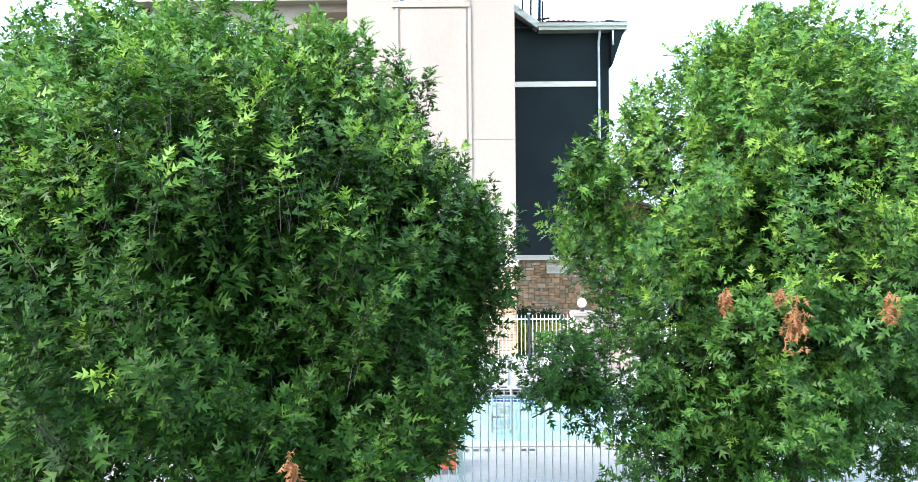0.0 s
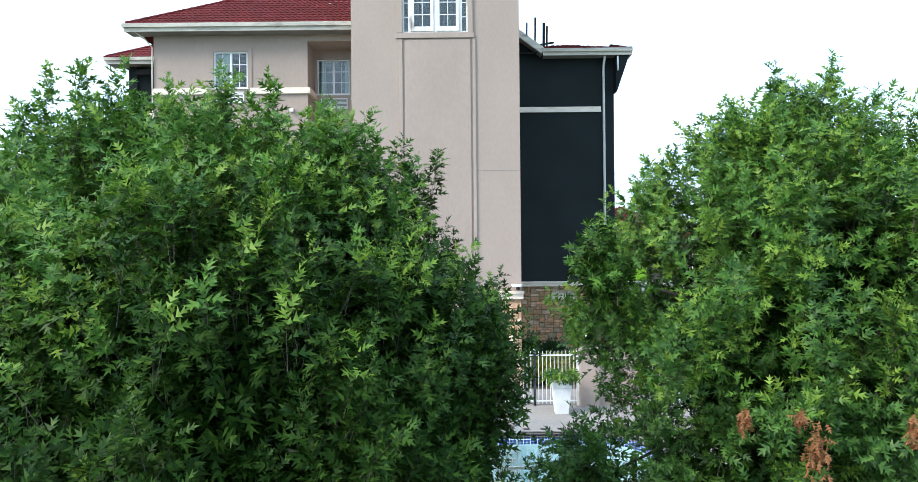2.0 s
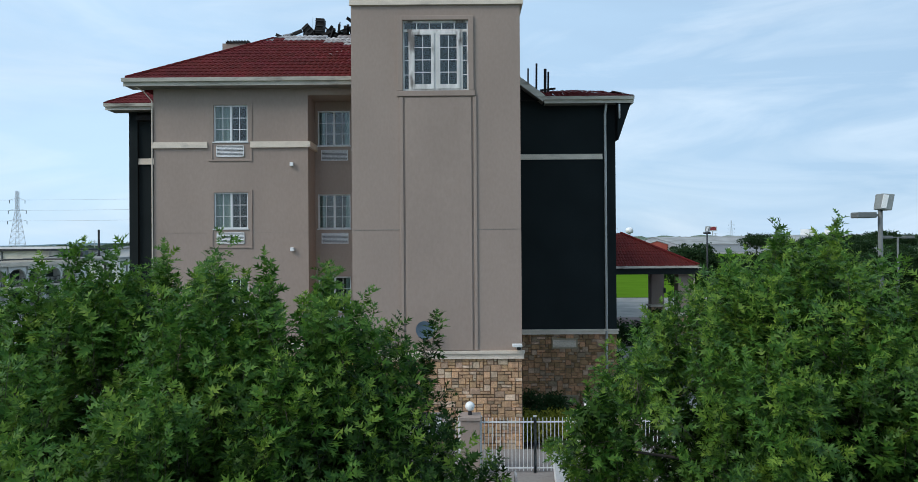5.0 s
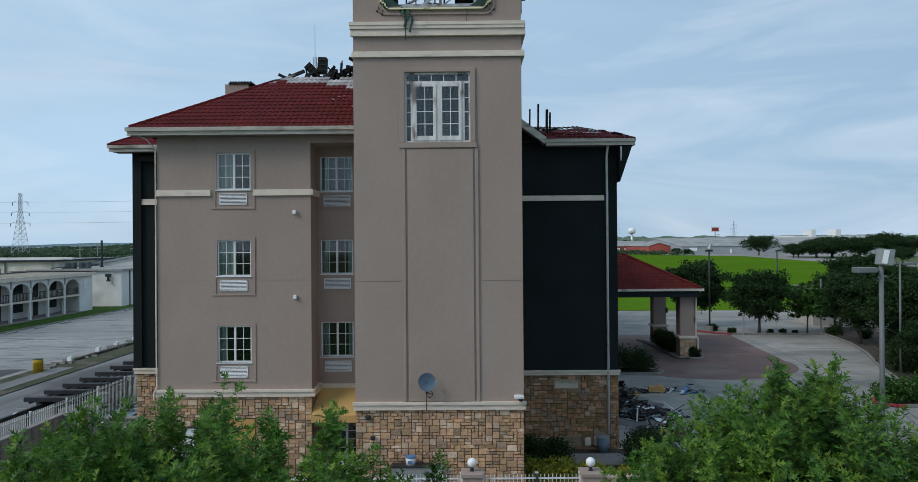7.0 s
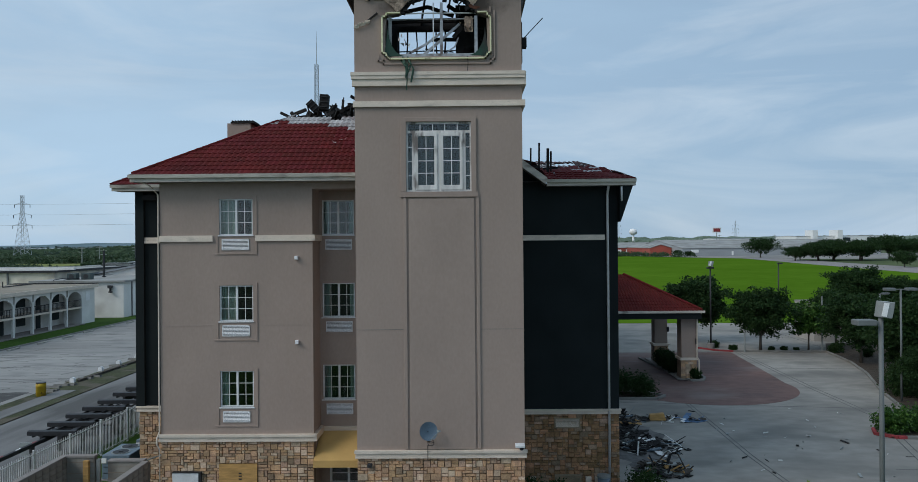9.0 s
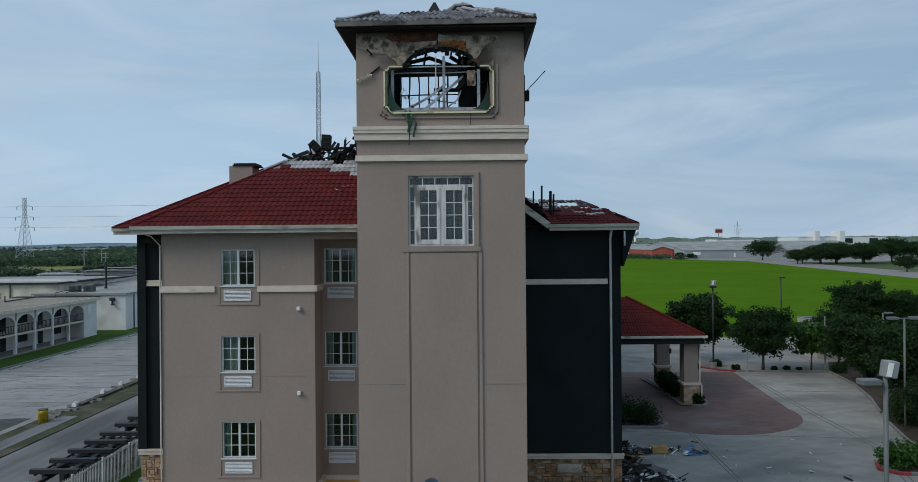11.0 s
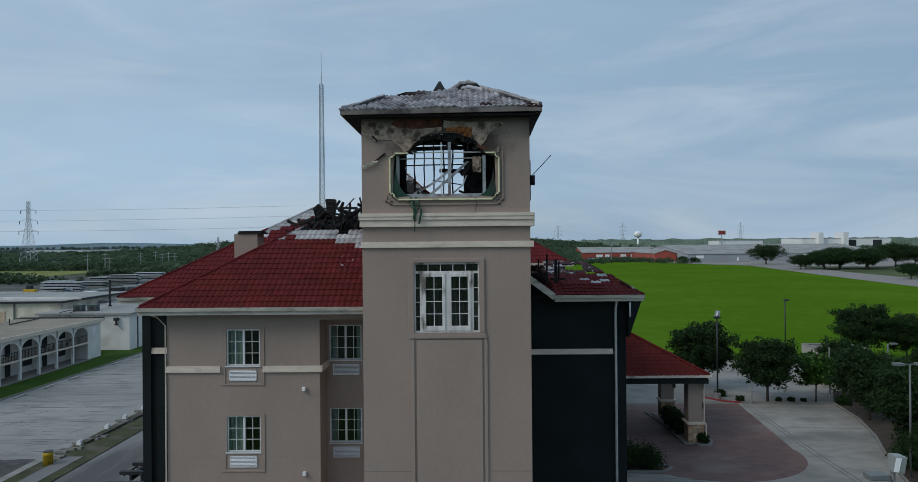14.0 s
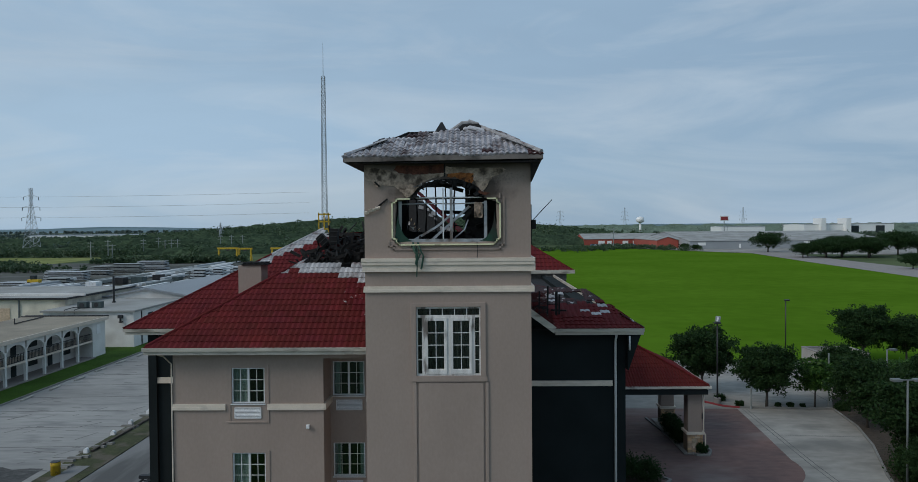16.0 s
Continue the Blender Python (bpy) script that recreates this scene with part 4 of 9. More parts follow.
def air_conditioner(x0, x1, z0, z1, y):
    g = Geo().box(x0, y - 0.03, z0, x1, y + 0.02, z0 + 0.025).box(x0, y - 0.03, z1 - 0.025, x1, y + 0.02, z1).box(x0, y - 0.03, z0, x0 + 0.025, y + 0.02, z1).box(x1 - 0.025, y - 0.03, z0, x1, y + 0.02, z1)
    ac = part("air_conditioner", g, M["grille"], hotel, "pale louvred air-conditioner grille")
    part("backing", Geo().box(x0, y - 0.004, z0, x1, y + 0.015, z1), M["louvre_back"], ac)
    n = 7
    g = Geo()
    for i in range(n):
        z = z0 + 0.03 + (z1 - z0 - 0.06) * (i + 0.5) / n
        g.hexa([(x0 + 0.02, y - 0.035, z - 0.014), (x1 - 0.02, y - 0.035, z - 0.014), (x1 - 0.02, y - 0.008, z + 0.004), (x0 + 0.02, y - 0.008, z + 0.004),
                (x0 + 0.02, y - 0.03, z - 0.006), (x1 - 0.02, y - 0.03, z - 0.006), (x1 - 0.02, y - 0.006, z + 0.012), (x0 + 0.02, y - 0.006, z + 0.012)])
    part("louvre", g, M["grille"], ac)


DRAWN = {0: ((0.0, 0.24), (0.9, 1.0)), 1: ((0.02, 0.44), (0.93, 1.0)), 2: ((0.0, 0.45), (0.9, 1.0))}
for i, (a, b) in enumerate(WIN_Z):
    hotel_window(-8.46, -7.30, a, b, 24.2, DRAWN[i], i)
    air_conditioner(-8.36, -7.42, a - 0.51, a - 0.13, 24.2)
    hotel_window(-5.16, -4.0, a, b, 25.35, ((0.0, 0.2), (0.82, 1.0)), i + 7)
    air_conditioner(-5.03, -4.08, a - 0.53, a - 0.15, 25.35)


def tower_window():
    """Smoke-stained white casement pair under a transom, with narrow side lights."""
    x0, x1, z0, z1 = tw
    y = 22.53
    xm = (x0 + x1) / 2
    lights = [(x0 + 0.05, x1 - 0.05, 13.26, z1 - 0.06), (x0 + 0.05, x0 + 0.18, z0 + 0.06, 13.18), (x1 - 0.18, x1 - 0.05, z0 + 0.06, 13.18),
              (x0 + 0.27, xm - 0.045, z0 + 0.06, 13.18), (xm + 0.045, x1 - 0.27, z0 + 0.06, 13.18)]
    w = part("window", Geo().wall(x0, x1, z0, z1, y, y + 0.09, lights), M["burnt_white"], hotel, "smoke-stained white casement window on the tower", bevel=0.005)
    for a, b in ((x0 + 0.27, xm - 0.045), (xm + 0.045, x1 - 0.27)):
        part("casement", Geo().wall(a, b, z0 + 0.06, 13.18, y - 0.03, y + 0.05, [(a + 0.1, b - 0.1, z0 + 0.21, 13.08)]), M["burnt_white"], w, bevel=0.008)
    g = Geo()
    for a, b in ((x0 + 0.37, xm - 0.145), (xm + 0.145, x1 - 0.37)):
        g.box((a + b) / 2 - 0.01, y + 0.0, z0 + 0.2, (a + b) / 2 + 0.01, y + 0.02, 13.1)
        for k in range(1, 4):
            z = z0 + 0.2 + (13.08 - z0 - 0.2) * k / 4
            g.box(a, y - 0.002, z - 0.01, b, y + 0.018, z + 0.01)
    for k in range(1, 5):
        x = x0 + 0.05 + (x1 - x0 - 0.1) * k / 5
        g.box(x - 0.012, y + 0.0, 13.26, x + 0.012, y + 0.02, z1 - 0.06)
    for a, b in ((x0 + 0.05, x0 + 0.18), (x1 - 0.18, x1 - 0.05)):
        for k in range(1, 4):
            z = z0 + 0.06 + (13.12 - z0) * k / 4
            g.box(a, y, z - 0.01, b, y + 0.02, z + 0.01)
    part("muntin", g, M["vinyl"], w)
    part("pane", Geo().box(x0 + 0.05, y + 0.03, z0 + 0.06, x1 - 0.05, y + 0.036, z1 - 0.06), M["glass"], w).visible_shadow = False
    # Added sheet, not a real curtain, that darkens the tower panes.
    part("curtain", curtain_geo(x0 + 0.05, x1 - 0.05, z0 + 0.03, z1 - 0.1, 22.95, 3), M["pane_dark"], w, "dark teal sheet added behind the tower panes")
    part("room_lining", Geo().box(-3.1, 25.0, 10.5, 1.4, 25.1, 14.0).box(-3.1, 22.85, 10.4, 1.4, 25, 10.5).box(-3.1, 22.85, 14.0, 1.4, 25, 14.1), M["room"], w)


M["burnt_white"] = mat("smoke_stained_white_paint", (0.70, 0.68, 0.65), 0.6, var=0.2, scale=3, stain=(0.10, 0.075, 0.06), stain_scale=2.2, stain_at=(0.50, 0.60), stretch=(1.6, 1, 0.4), bump=0.1)
# Dark teal of the sheet added behind the tower window's panes.
M["pane_dark"] = mat("dark_pane_sheet", (0.045, 0.066, 0.068), 0.9, var=0.2, stretch=(10, 1, 0.3))
tower_window()
for x, z in ((-5.79, 9.22), (-5.79, 6.34)):
    part("wall_lamp", Geo().box(x - 0.06, 24.08, z - 0.07, x + 0.06, 24.2, z + 0.06), M["grille"], hotel, "small pale wall light", bevel=0.015)

# door recess and awning
door = part("door", Geo().box(-4.95, 25.42, 0.05, -4.87, 25.5, 2.15).box(-4.31, 25.42, 0.05, -4.23, 25.5, 2.15).box(-3.68, 25.42, 0.05, -3.6, 25.5, 2.15).box(-4.87, 25.42, 2.05, -3.68, 25.5, 2.15).box(-4.87, 25.42, 0.05, -3.68, 25.5, 0.25), M["vinyl"], hotel, "white framed glazed double door")
part("pane", Geo().box(-4.87, 25.45, 0.25, -3.68, 25.456, 2.05), M["glass"], door).visible_shadow = False
g = Geo()
for k in range(1, 6):
    g.box(-4.87, 25.435, 0.25 + 0.3 * k - 0.01, -3.68, 25.449, 0.25 + 0.3 * k + 0.01)
part("muntin", g, M["vinyl"], door)
part("room_lining", Geo().box(-5.2, 27.2, 0, -3.3, 27.3, 3), M["room"], door)
aw = part("awning", Geo().hexa([(-5.24, 24.05, 2.12), (-3.52, 24.05, 2.12), (-3.52, 25.34, 2.12), (-5.24, 25.34, 2.12), (-5.24, 24.05, 2.32), (-3.52, 24.05, 2.32), (-3.52, 25.3, 3.02), (-5.24, 25.3, 3.02)]),
          M["awning"], hotel, "ochre canvas awning over the door", bevel=0.015)
part("valance", Geo().box(-5.25, 24.03, 2.08, -3.51, 24.047, 2.31), M["awning"], aw)

# downspouts
g = Geo().tube([(5.56, 27.55, 11.95), (5.56, 27.6, 11.8), (5.56, 27.82, 11.5), (5.56, 27.83, 0.1)], 0.05, 8)
part("downspout", g, M["white_metal"], hotel, "pale grey downspout", smooth=True)
part("downspout", Geo().tube([(-11.0, 23.75, 11.85), (-10.75, 24.0, 11.7), (-10.535, 24.16, 11.4), (-10.535, 24.16, 3.3), (-10.57, 24.02, 3.1), (-10.57, 24.02, 2.9), (-10.535, 24.15, 2.7), (-10.535, 24.15, 0.1)], 0.026, 8), M["trim"], hotel, smooth=True)
part("vent", Geo().wall(3.42, 4.43, 2.37, 2.77, 27.84, 27.9, [(3.47, 4.38, 2.42, 2.72)]), M["vent"], hotel, "tan louvred wall vent")
g = Geo()
for k in range(7):
    g.box(3.47, 27.86, 2.425 + k * 0.043, 4.38, 27.9, 2.45 + k * 0.043)
part("louvre", g, M["trim"], hotel)
g = Geo().wall(3.42, 4.45, 0.18, 0.56, 27.84, 27.9, [(3.47, 4.40, 0.23, 0.51)])
for k in range(7):
    g.box(3.47, 27.86, 0.235 + k * 0.04, 4.40, 27.9, 0.26 + k * 0.04)
part("vent", g, M["vent"], hotel, "tan louvred wall vent")
for x in (2.45, 4.62, 4.98):
    part("utility_box", Geo().box(x, 27.75, 0.2, x + 0.22, 27.9, 0.48), M["trim"], hotel, "small cream utility box", bevel=0.01)


# ---- roofs ----
def roof_face(e0, e1, up, rise, run, dl, dr, place, wide=0.33, course=0.31, wave=0.045):
    """Tiles of a sloping face. e0, e1: the eave's ends; up: the way up in plan; rise: height per metre of run;
    dl, dr: how much the left and right ends move in per metre of run. place(geo, u, v, row) takes each tile."""
    e0, e1, up = Vector(e0), Vector(e1), Vector((*up, 0)).normalized()
    L = (e1 - e0).length
    along = (e1 - e0).normalized()
    nrm = along.cross(up + Vector((0, 0, rise))).normalized()
    if nrm.z < 0:
        nrm = -nrm
    rows = int(run / course)
    n0 = math.floor(-max(0, -dl) * run / wide)
    n1 = math.ceil((L + max(0, -dr) * run) / wide)
    prof = (0.0, 0.7, 1.0, 0.45, 0.0, 0.7, 1.0, 0.45, 0.0)
    for r in range(rows):
        for c in range(n0, n1):
            g = Geo()
            grid = []
            for v, lift in ((r * course - 0.03, 0.034), ((r + 1) * course, 0.008)):
                lo, hi = dl * v, L - dr * v
                row = []
                for i, h in enumerate(prof):
                    u = min(max((c + i / 8) * wide, lo), hi)
                    row.append((u, e0 + along * u + (up + Vector((0, 0, rise))) * v + nrm * (lift + wave * h)))
                grid.append(row)
            if grid[0][-1][0] - grid[0][0][0] < 0.02:
                continue
            low = [p for _, p in grid[0]]
            for i in range(8):
                g.face([low[i], low[i + 1], grid[1][i + 1][1], grid[1][i][1]])
                g.face([low[i] - nrm * 0.05, low[i + 1] - nrm * 0.05, low[i + 1], low[i]])
            place(g, (c + 0.5) * wide / max(L, 0.1), (r + 0.5) * course, r, c)


def cap_run(name, p, q, material, parent, seg=0.36, r=0.10):
    p, q = Vector(p), Vector(q)
    n = max(1, int((q - p).length / seg))
    for i in range(n):
        part(name, Geo().tube([p + (q - p) * (i / n), p + (q - p) * ((i + 1.06) / n)], [r, r * 0.85], 8), material, parent)


def joined(store):
    def place(g, u, v, r, c):
        n = len(store.v)
        store.v += g.v
        store.f += [tuple(n + k for k in f) for f in g.f]
        store.m += [0] * len(g.f)
    return place


def blot(x, y, s=1.0, seed=0.0):
    return noise.noise(Vector((x * s + seed, y * s, seed * 3.1)))


rF = part("roof", Geo().hexa([(-11.1, 23.8, 11.9), (-3.5, 23.8, 11.9), (-3.5, 27.2, 14.0), (-7.7, 27.2, 14.0), (-11.1, 23.8, 11.95), (-3.5, 23.8, 11.95), (-3.5, 27.2, 14.06), (-7.7, 27.2, 14.06)]),
          M["char"], hotel, "red tiled hip roof burnt open at the top")


def place_front(g, u, v, r, c):
    x = -11.25 + u * 7.75
    top = 4.2 + 0.3 * blot(x, 1.3, 0.9, 4)
    if v > top:
        return
    ash = (x > -7.6 + 0.6 * blot(x, v, 1.5, 9)) and v > 3.75 - 0.16 * max(0, x + 6.6) + 0.3 * blot(x, v, 2.4, 2)
    flaked = x > -4.7 + 0.6 * blot(x, v, 1.1, 14) and v > 1.2 + 1.2 * max(0, -4.0 - x)
    part("roof_tile", g, M["tile_ash"] if ash else M["tile_flaked"] if flaked else M["tile"], rF)


roof_face((-11.25, 23.65, 12.03), (-3.5, 23.65, 12.03), (0, 1), 0.62, 4.7, 1.0, 0.0, place_front, 0.40, 0.285, 0.03)
cap_run("hip_cap", (-11.2, 23.7, 12.09), (-7.3, 27.6, 14.5), M["tile"], rF, 0.3, 0.07)
# hidden slope of the same hip, and the wing behind it
gW = Geo()
roof_face((-11.25, 30.0, 12.0), (-11.25, 23.65, 12.0), (1, 0), 0.62, 3.8, 0.0, 1.0, joined(gW), 0.36)
tagged(part("roof_slope", gW, M["tile"], hotel), kind="stuff")
gA, gB = Geo(), Geo()


def place_wing(g, u, v, r, c):
    x = -14.05 + u * 9.0
    if x > -6.7 + 0.4 * blot(x, v, 1.2, 5) - 0.25 * max(0, v - 4.5):
        return
    edge = x + 14.05 - v
    joined(gB if (v > 3.6 and edge < 0.5 + 0.5 * blot(x, v, 1.1, 7) + 0.25 * (v - 4)) else gA)(g, u, v, r, c)


roof_face((-14.05, 27.95, 12.1), (-5.05, 27.95, 12.1), (0, 1), 0.59, 6.7, 1.0, 0.0, place_wing, 0.40, 0.285, 0.03)
tagged(part("roof_slope", gA, M["tile"], hotel, "red tiled wing roof"), kind="stuff")
tagged(part("roof_slope", gB, M["tile_ash"], hotel, "ash-covered tiles along the hip"), kind="stuff")
cap_run("hip_cap", (-14.0, 28.0, 12.16), (-9.4, 32.6, 14.87), M["tile"], hotel, 0.36, 0.06)
cap_run("hip_cap", (-9.4, 32.6, 14.87), (-7.4, 34.6, 16.05), M["tile_ash"], hotel, 0.36, 0.06)
gS = Geo()
roof_face((-14.05, 62, 12.1), (-14.05, 27.95, 12.1), (1, 0), 0.585, 6.6, 0.0, 1.0, joined(gS), 0.8, 0.62)
tagged(part("roof_slope", gS, M["tile"], hotel), kind="stuff")

# right-hand block over the charcoal wall
gA, gB, gC = Geo(), Geo(), Geo()


def place_right(g, u, v, r, c):
    x = 3.1 + u * 3.45
    if v > 4.3 + 0.7 * blot(x, v, 1.3, 3) or (v > 2.2 and blot(x, v, 1.0, 31) > 0.22):
        return
    sag = -0.10 * max(0.0, v - 1.0) + 0.12 * blot(x, v, 0.7, 17)
    g.v = [(a, b, q + sag * min(1.0, v)) for a, b, q in g.v]
    burnt = v > 2.6 + 0.9 * blot(x, v, 1.3, 8)
    heap = min(((x - 3.3) / 1.0) ** 2 + ((v - 3.4) / 0.8) ** 2, ((x - 5.0) / 0.85) ** 2 + ((v - 1.8) / 0.6) ** 2)
    ash = heap + 1.4 * blot(x * 2.2, r * 0.9, 1.0, 44) < 0.75 and (c * 7 + r * 3) % 5 < 2
    joined(gC if ash else gB if burnt else gA)(g, u, v, r, c)


roof_face((3.14, 27.35, 12.1), (6.54, 27.35, 12.1), (0, 1), 0.33, 5.0, -0.5, 0.36, place_right, 0.40, 0.285, 0.03)
tagged(part("roof_slope", gA, M["tile"], hotel, "red tiles above the charcoal wall"), kind="stuff")
tagged(part("roof_slope", gB, M["tile_burnt"], hotel, "scorched and flaking tiles"), kind="stuff")
tagged(part("roof_slope", gC, M["tile_ash"], hotel, "tiles white with ash"), kind="stuff")
gB = Geo()
for i in range(5):
    for j in range(18):
        quad = []
        for a, b, lift in ((i, j, 0.05), (i, j + 1, 0.0), (i + 1, j + 1, 0.0), (i + 1, j, 0.05)):
            p, q = a / 5, b / 18
            low = Vector((3.14, 27.35, 12.14)).lerp(Vector((1.86, 27.35, 13.1)), p)
            quad.append(low.lerp(Vector((3.3, 32.4, 13.3)).lerp(Vector((1.86, 32.4, 13.6)), p), q) + Vector((0, 0, lift)))
        gB.face(quad)
tagged(part("roof_slope", gB, M["tile_flaked"], hotel, "scorched red tiles rising to the tower"), kind="stuff")
gS = Geo()
roof_face((6.54, 27.35, 12.1), (6.54, 33.0, 12.1), (-1, 0), 0.62, 0.7, 1.6, 0.0, joined(gS), 0.4, 0.31)
tagged(part("roof_slope", gS, M["tile_burnt"], hotel), kind="stuff")
part("rafter_deck", Geo().hexa([(2.0, 27.6, 12.0), (6.3, 27.6, 12.0), (5.0, 31.8, 12.7), (2.0, 31.8, 12.7), (2.0, 27.6, 12.04), (6.3, 27.6, 12.04), (5.0, 31.8, 12.74), (2.0, 31.8, 12.74)]), M["char"], hotel)
# rear gable that stands up behind the tower
gR = Geo()
roof_face((1.5, 38.0, 13.55), (1.5, 62.0, 13.55), (-1, 0), 0.9, 6.3, 1.9, 0.0, joined(gR), 0.5, 0.42)
roof_face((-7.2, 62.0, 17.0), (-7.2, 50.0, 17.0), (1, 0), 0.9, 2.4, 0.0, 0.0, joined(gR), 0.5, 0.42)
tagged(part("roof_slope", gR, M["tile"], hotel, "red tiled rear gable roof"), kind="stuff")
part("gable_wall", Geo().hexa([(1.5, 38.1, 11.9), (1.5, 38.4, 11.9), (-4.7, 50.2, 11.9), (-4.7, 49.9, 11.9), (1.5, 38.1, 13.4), (1.5, 38.4, 13.4), (-4.7, 50.2, 19.0), (-4.7, 49.9, 19.0)]), M["char"], hotel, "burnt black gable wall")
rnd = random.Random(64)
for k in range(14):
    u = rnd.uniform(0.45, 0.95)
    x, y, z, w = 1.5 - 6.2 * u, 37.9 + 11.8 * u, 13.4 + 5.6 * u - rnd.uniform(0.0, 0.7), rnd.uniform(0.08, 0.26)
    part("broken_tile", Geo().hexa([(x - w, y, z), (x + w, y - 0.1, z - 0.1), (x + w, y, z - 0.12), (x - w, y + 0.1, z - 0.03), (x - w * 0.7, y - 0.1, z + w), (x + w * 0.6, y - 0.15, z + w * 0.7), (x + w * 0.6, y, z + w * 0.7), (x - w * 0.7, y, z + w)]), M["tile_ash"], hotel)
# far wing roof
gR = Geo()
roof_face((-4, 59.0, 12.35), (8.4, 59.0, 12.35), (0, 1), 0.62, 5.0, 0.0, 1.0, joined(gR), 0.7, 0.5)
tagged(part("roof_slope", gR, M["tile"], hotel, "red tiled roof of the far wing"), kind="stuff")
part("gutter", Geo().box(-4, 58.85, 12.1, 8.45, 59.05, 12.4), M["fascia"], hotel)
part("fascia", Geo().box(5.97, 59.05, 12.1, 8.4, 59.2, 12.35), M["soffit"], hotel)
part("fascia", Geo().box(-4, 59.3, 11.5, 7.8, 59.5, 12.3), M["soffit"], hotel)


def eave(x0, x1, y, z, wall_y, label=""):
    """Gutter on a fascia, and the soffit back to the wall."""
    g = Geo().profile_x([(y - 0.10, z), (y - 0.12, z + 0.12), (y - 0.02, z + 0.12), (y - 0.02, z)], x0, x1)
    ga = part("gutter", g, M["fascia"], hotel, label or "weathered cream gutter")
    part("fascia", Geo().box(x0 + 0.03, y - 0.018, z - 0.13, x1 - 0.03, y + 0.02, z + 0.10), M["fascia"], hotel)
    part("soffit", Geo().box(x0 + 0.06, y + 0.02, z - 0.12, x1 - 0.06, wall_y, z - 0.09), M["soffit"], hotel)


eave(-11.3, -3.52, 23.68, 11.93, 24.3)
eave(-14.08, -10.6, 27.98, 11.97, 28.7)
eave(3.12, 6.58, 27.38, 11.98, 28.0)
part("fascia", Geo().beam((3.16, 27.38, 12.02), (1.84, 27.38, 13.0), 0.10, 0.24), M["fascia"], hotel, "slanting cream rake board")
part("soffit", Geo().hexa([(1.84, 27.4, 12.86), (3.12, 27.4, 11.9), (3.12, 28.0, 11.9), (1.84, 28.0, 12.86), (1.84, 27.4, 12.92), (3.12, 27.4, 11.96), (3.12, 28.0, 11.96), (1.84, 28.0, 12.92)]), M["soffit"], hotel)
part("fascia", Geo().box(6.52, 27.4, 11.85, 6.58, 58, 12.08), M["fascia"], hotel)
part("side_soffit", Geo().hexa([(5.97, 27.45, 10.45), (6.0, 27.45, 10.45), (6.0, 58, 10.45), (5.97, 58, 10.45), (5.97, 27.45, 11.9), (6.5, 27.45, 11.9), (6.5, 58, 11.9), (5.97, 58, 11.9)]), M["dark"], hotel, "dark sloping soffit under the side eave")
part("downspout", Geo().tube([(6.02, 27.36, 11.8), (6.02, 27.36, 11.25)], 0.035, 7), M["white_metal"], hotel, "broken white downspout stub", smooth=True)
part("dark_wall", Geo().hexa([(1.82, 27.9, 11.9), (3.4, 27.9, 11.9), (3.4, 28.2, 11.9), (1.82, 28.2, 11.9), (1.82, 27.9, 13.0), (3.2, 27.9, 11.98), (3.2, 28.2, 11.98), (1.82, 28.2, 13.0)]), M["dark"], hotel)

# rooftop box, charred trusses
part("roof_box", Geo().box(-9.6, 28.5, 12.6, -8.66, 29.4, 14.58), M["stucco"], hotel, "taupe stucco chimney box")
cap = part("roof_box_cap", Geo().box(-9.45, 28.45, 14.58, -8.5, 29.45, 14.64), M["char"], hotel)
for k in range(8):
    part("cap_tooth", Geo().box(-9.42 + k * 0.115, 28.5, 14.64, -9.36 + k * 0.115, 29.4, 14.70), M["char"], cap)


def charred(n, box, lean, size, seed, up=0.5, name="charred_rafter", keep=18):
    """Burnt timbers, broken off at odd angles, within a box."""
    rnd = random.Random(seed)
    rest = Geo()
    for i in range(n):
        p = Vector([rnd.uniform(box[k], box[k + 3]) for k in range(3)])
        a = rnd.uniform(0, math.tau)
        d = Vector((math.cos(a), math.sin(a) * 0.6, rnd.uniform(-0.2, 1.0) * up + rnd.choice((0, 0, lean)))).normalized()
        q = p + d * rnd.uniform(size * 0.4, size * 1.3)
        w = rnd.choice((0.04, 0.06, 0.09, 0.13))
        if i < keep:
            part(name, Geo().beam(p, q, w, rnd.choice((0.04, 0.07, 0.12))), M["char"], hotel)
        else:
            rest.beam(p, q, w * 0.8, rnd.choice((0.03, 0.06, 0.12)))
    tagged(part("charred_debris", rest, M["char"], hotel, "tangle of charred roof timbers"), kind="stuff")


charred(420, (-7.2, 28.4, 14.0, -3.6, 31.8, 15.0), 0.6, 0.6, 11)
charred(60, (-5.2, 29.0, 14.8, -3.7, 31.0, 15.5), 0.8, 0.6, 15, keep=5)
charred(60, (-7.2, 32.2, 14.8, -5.0, 34.5, 15.8), 0.7, 0.7, 12, keep=6)
charred(40, (1.9, 28.6, 12.3, 3.4, 31.0, 12.75), 0.2, 0.6, 13, up=0.1, keep=6)
charred(60, (3.0, 30.2, 12.4, 4.9, 32.5, 12.75), 0.05, 0.7, 14, up=0.1, keep=4)
g = Geo()
rnd = random.Random(5)
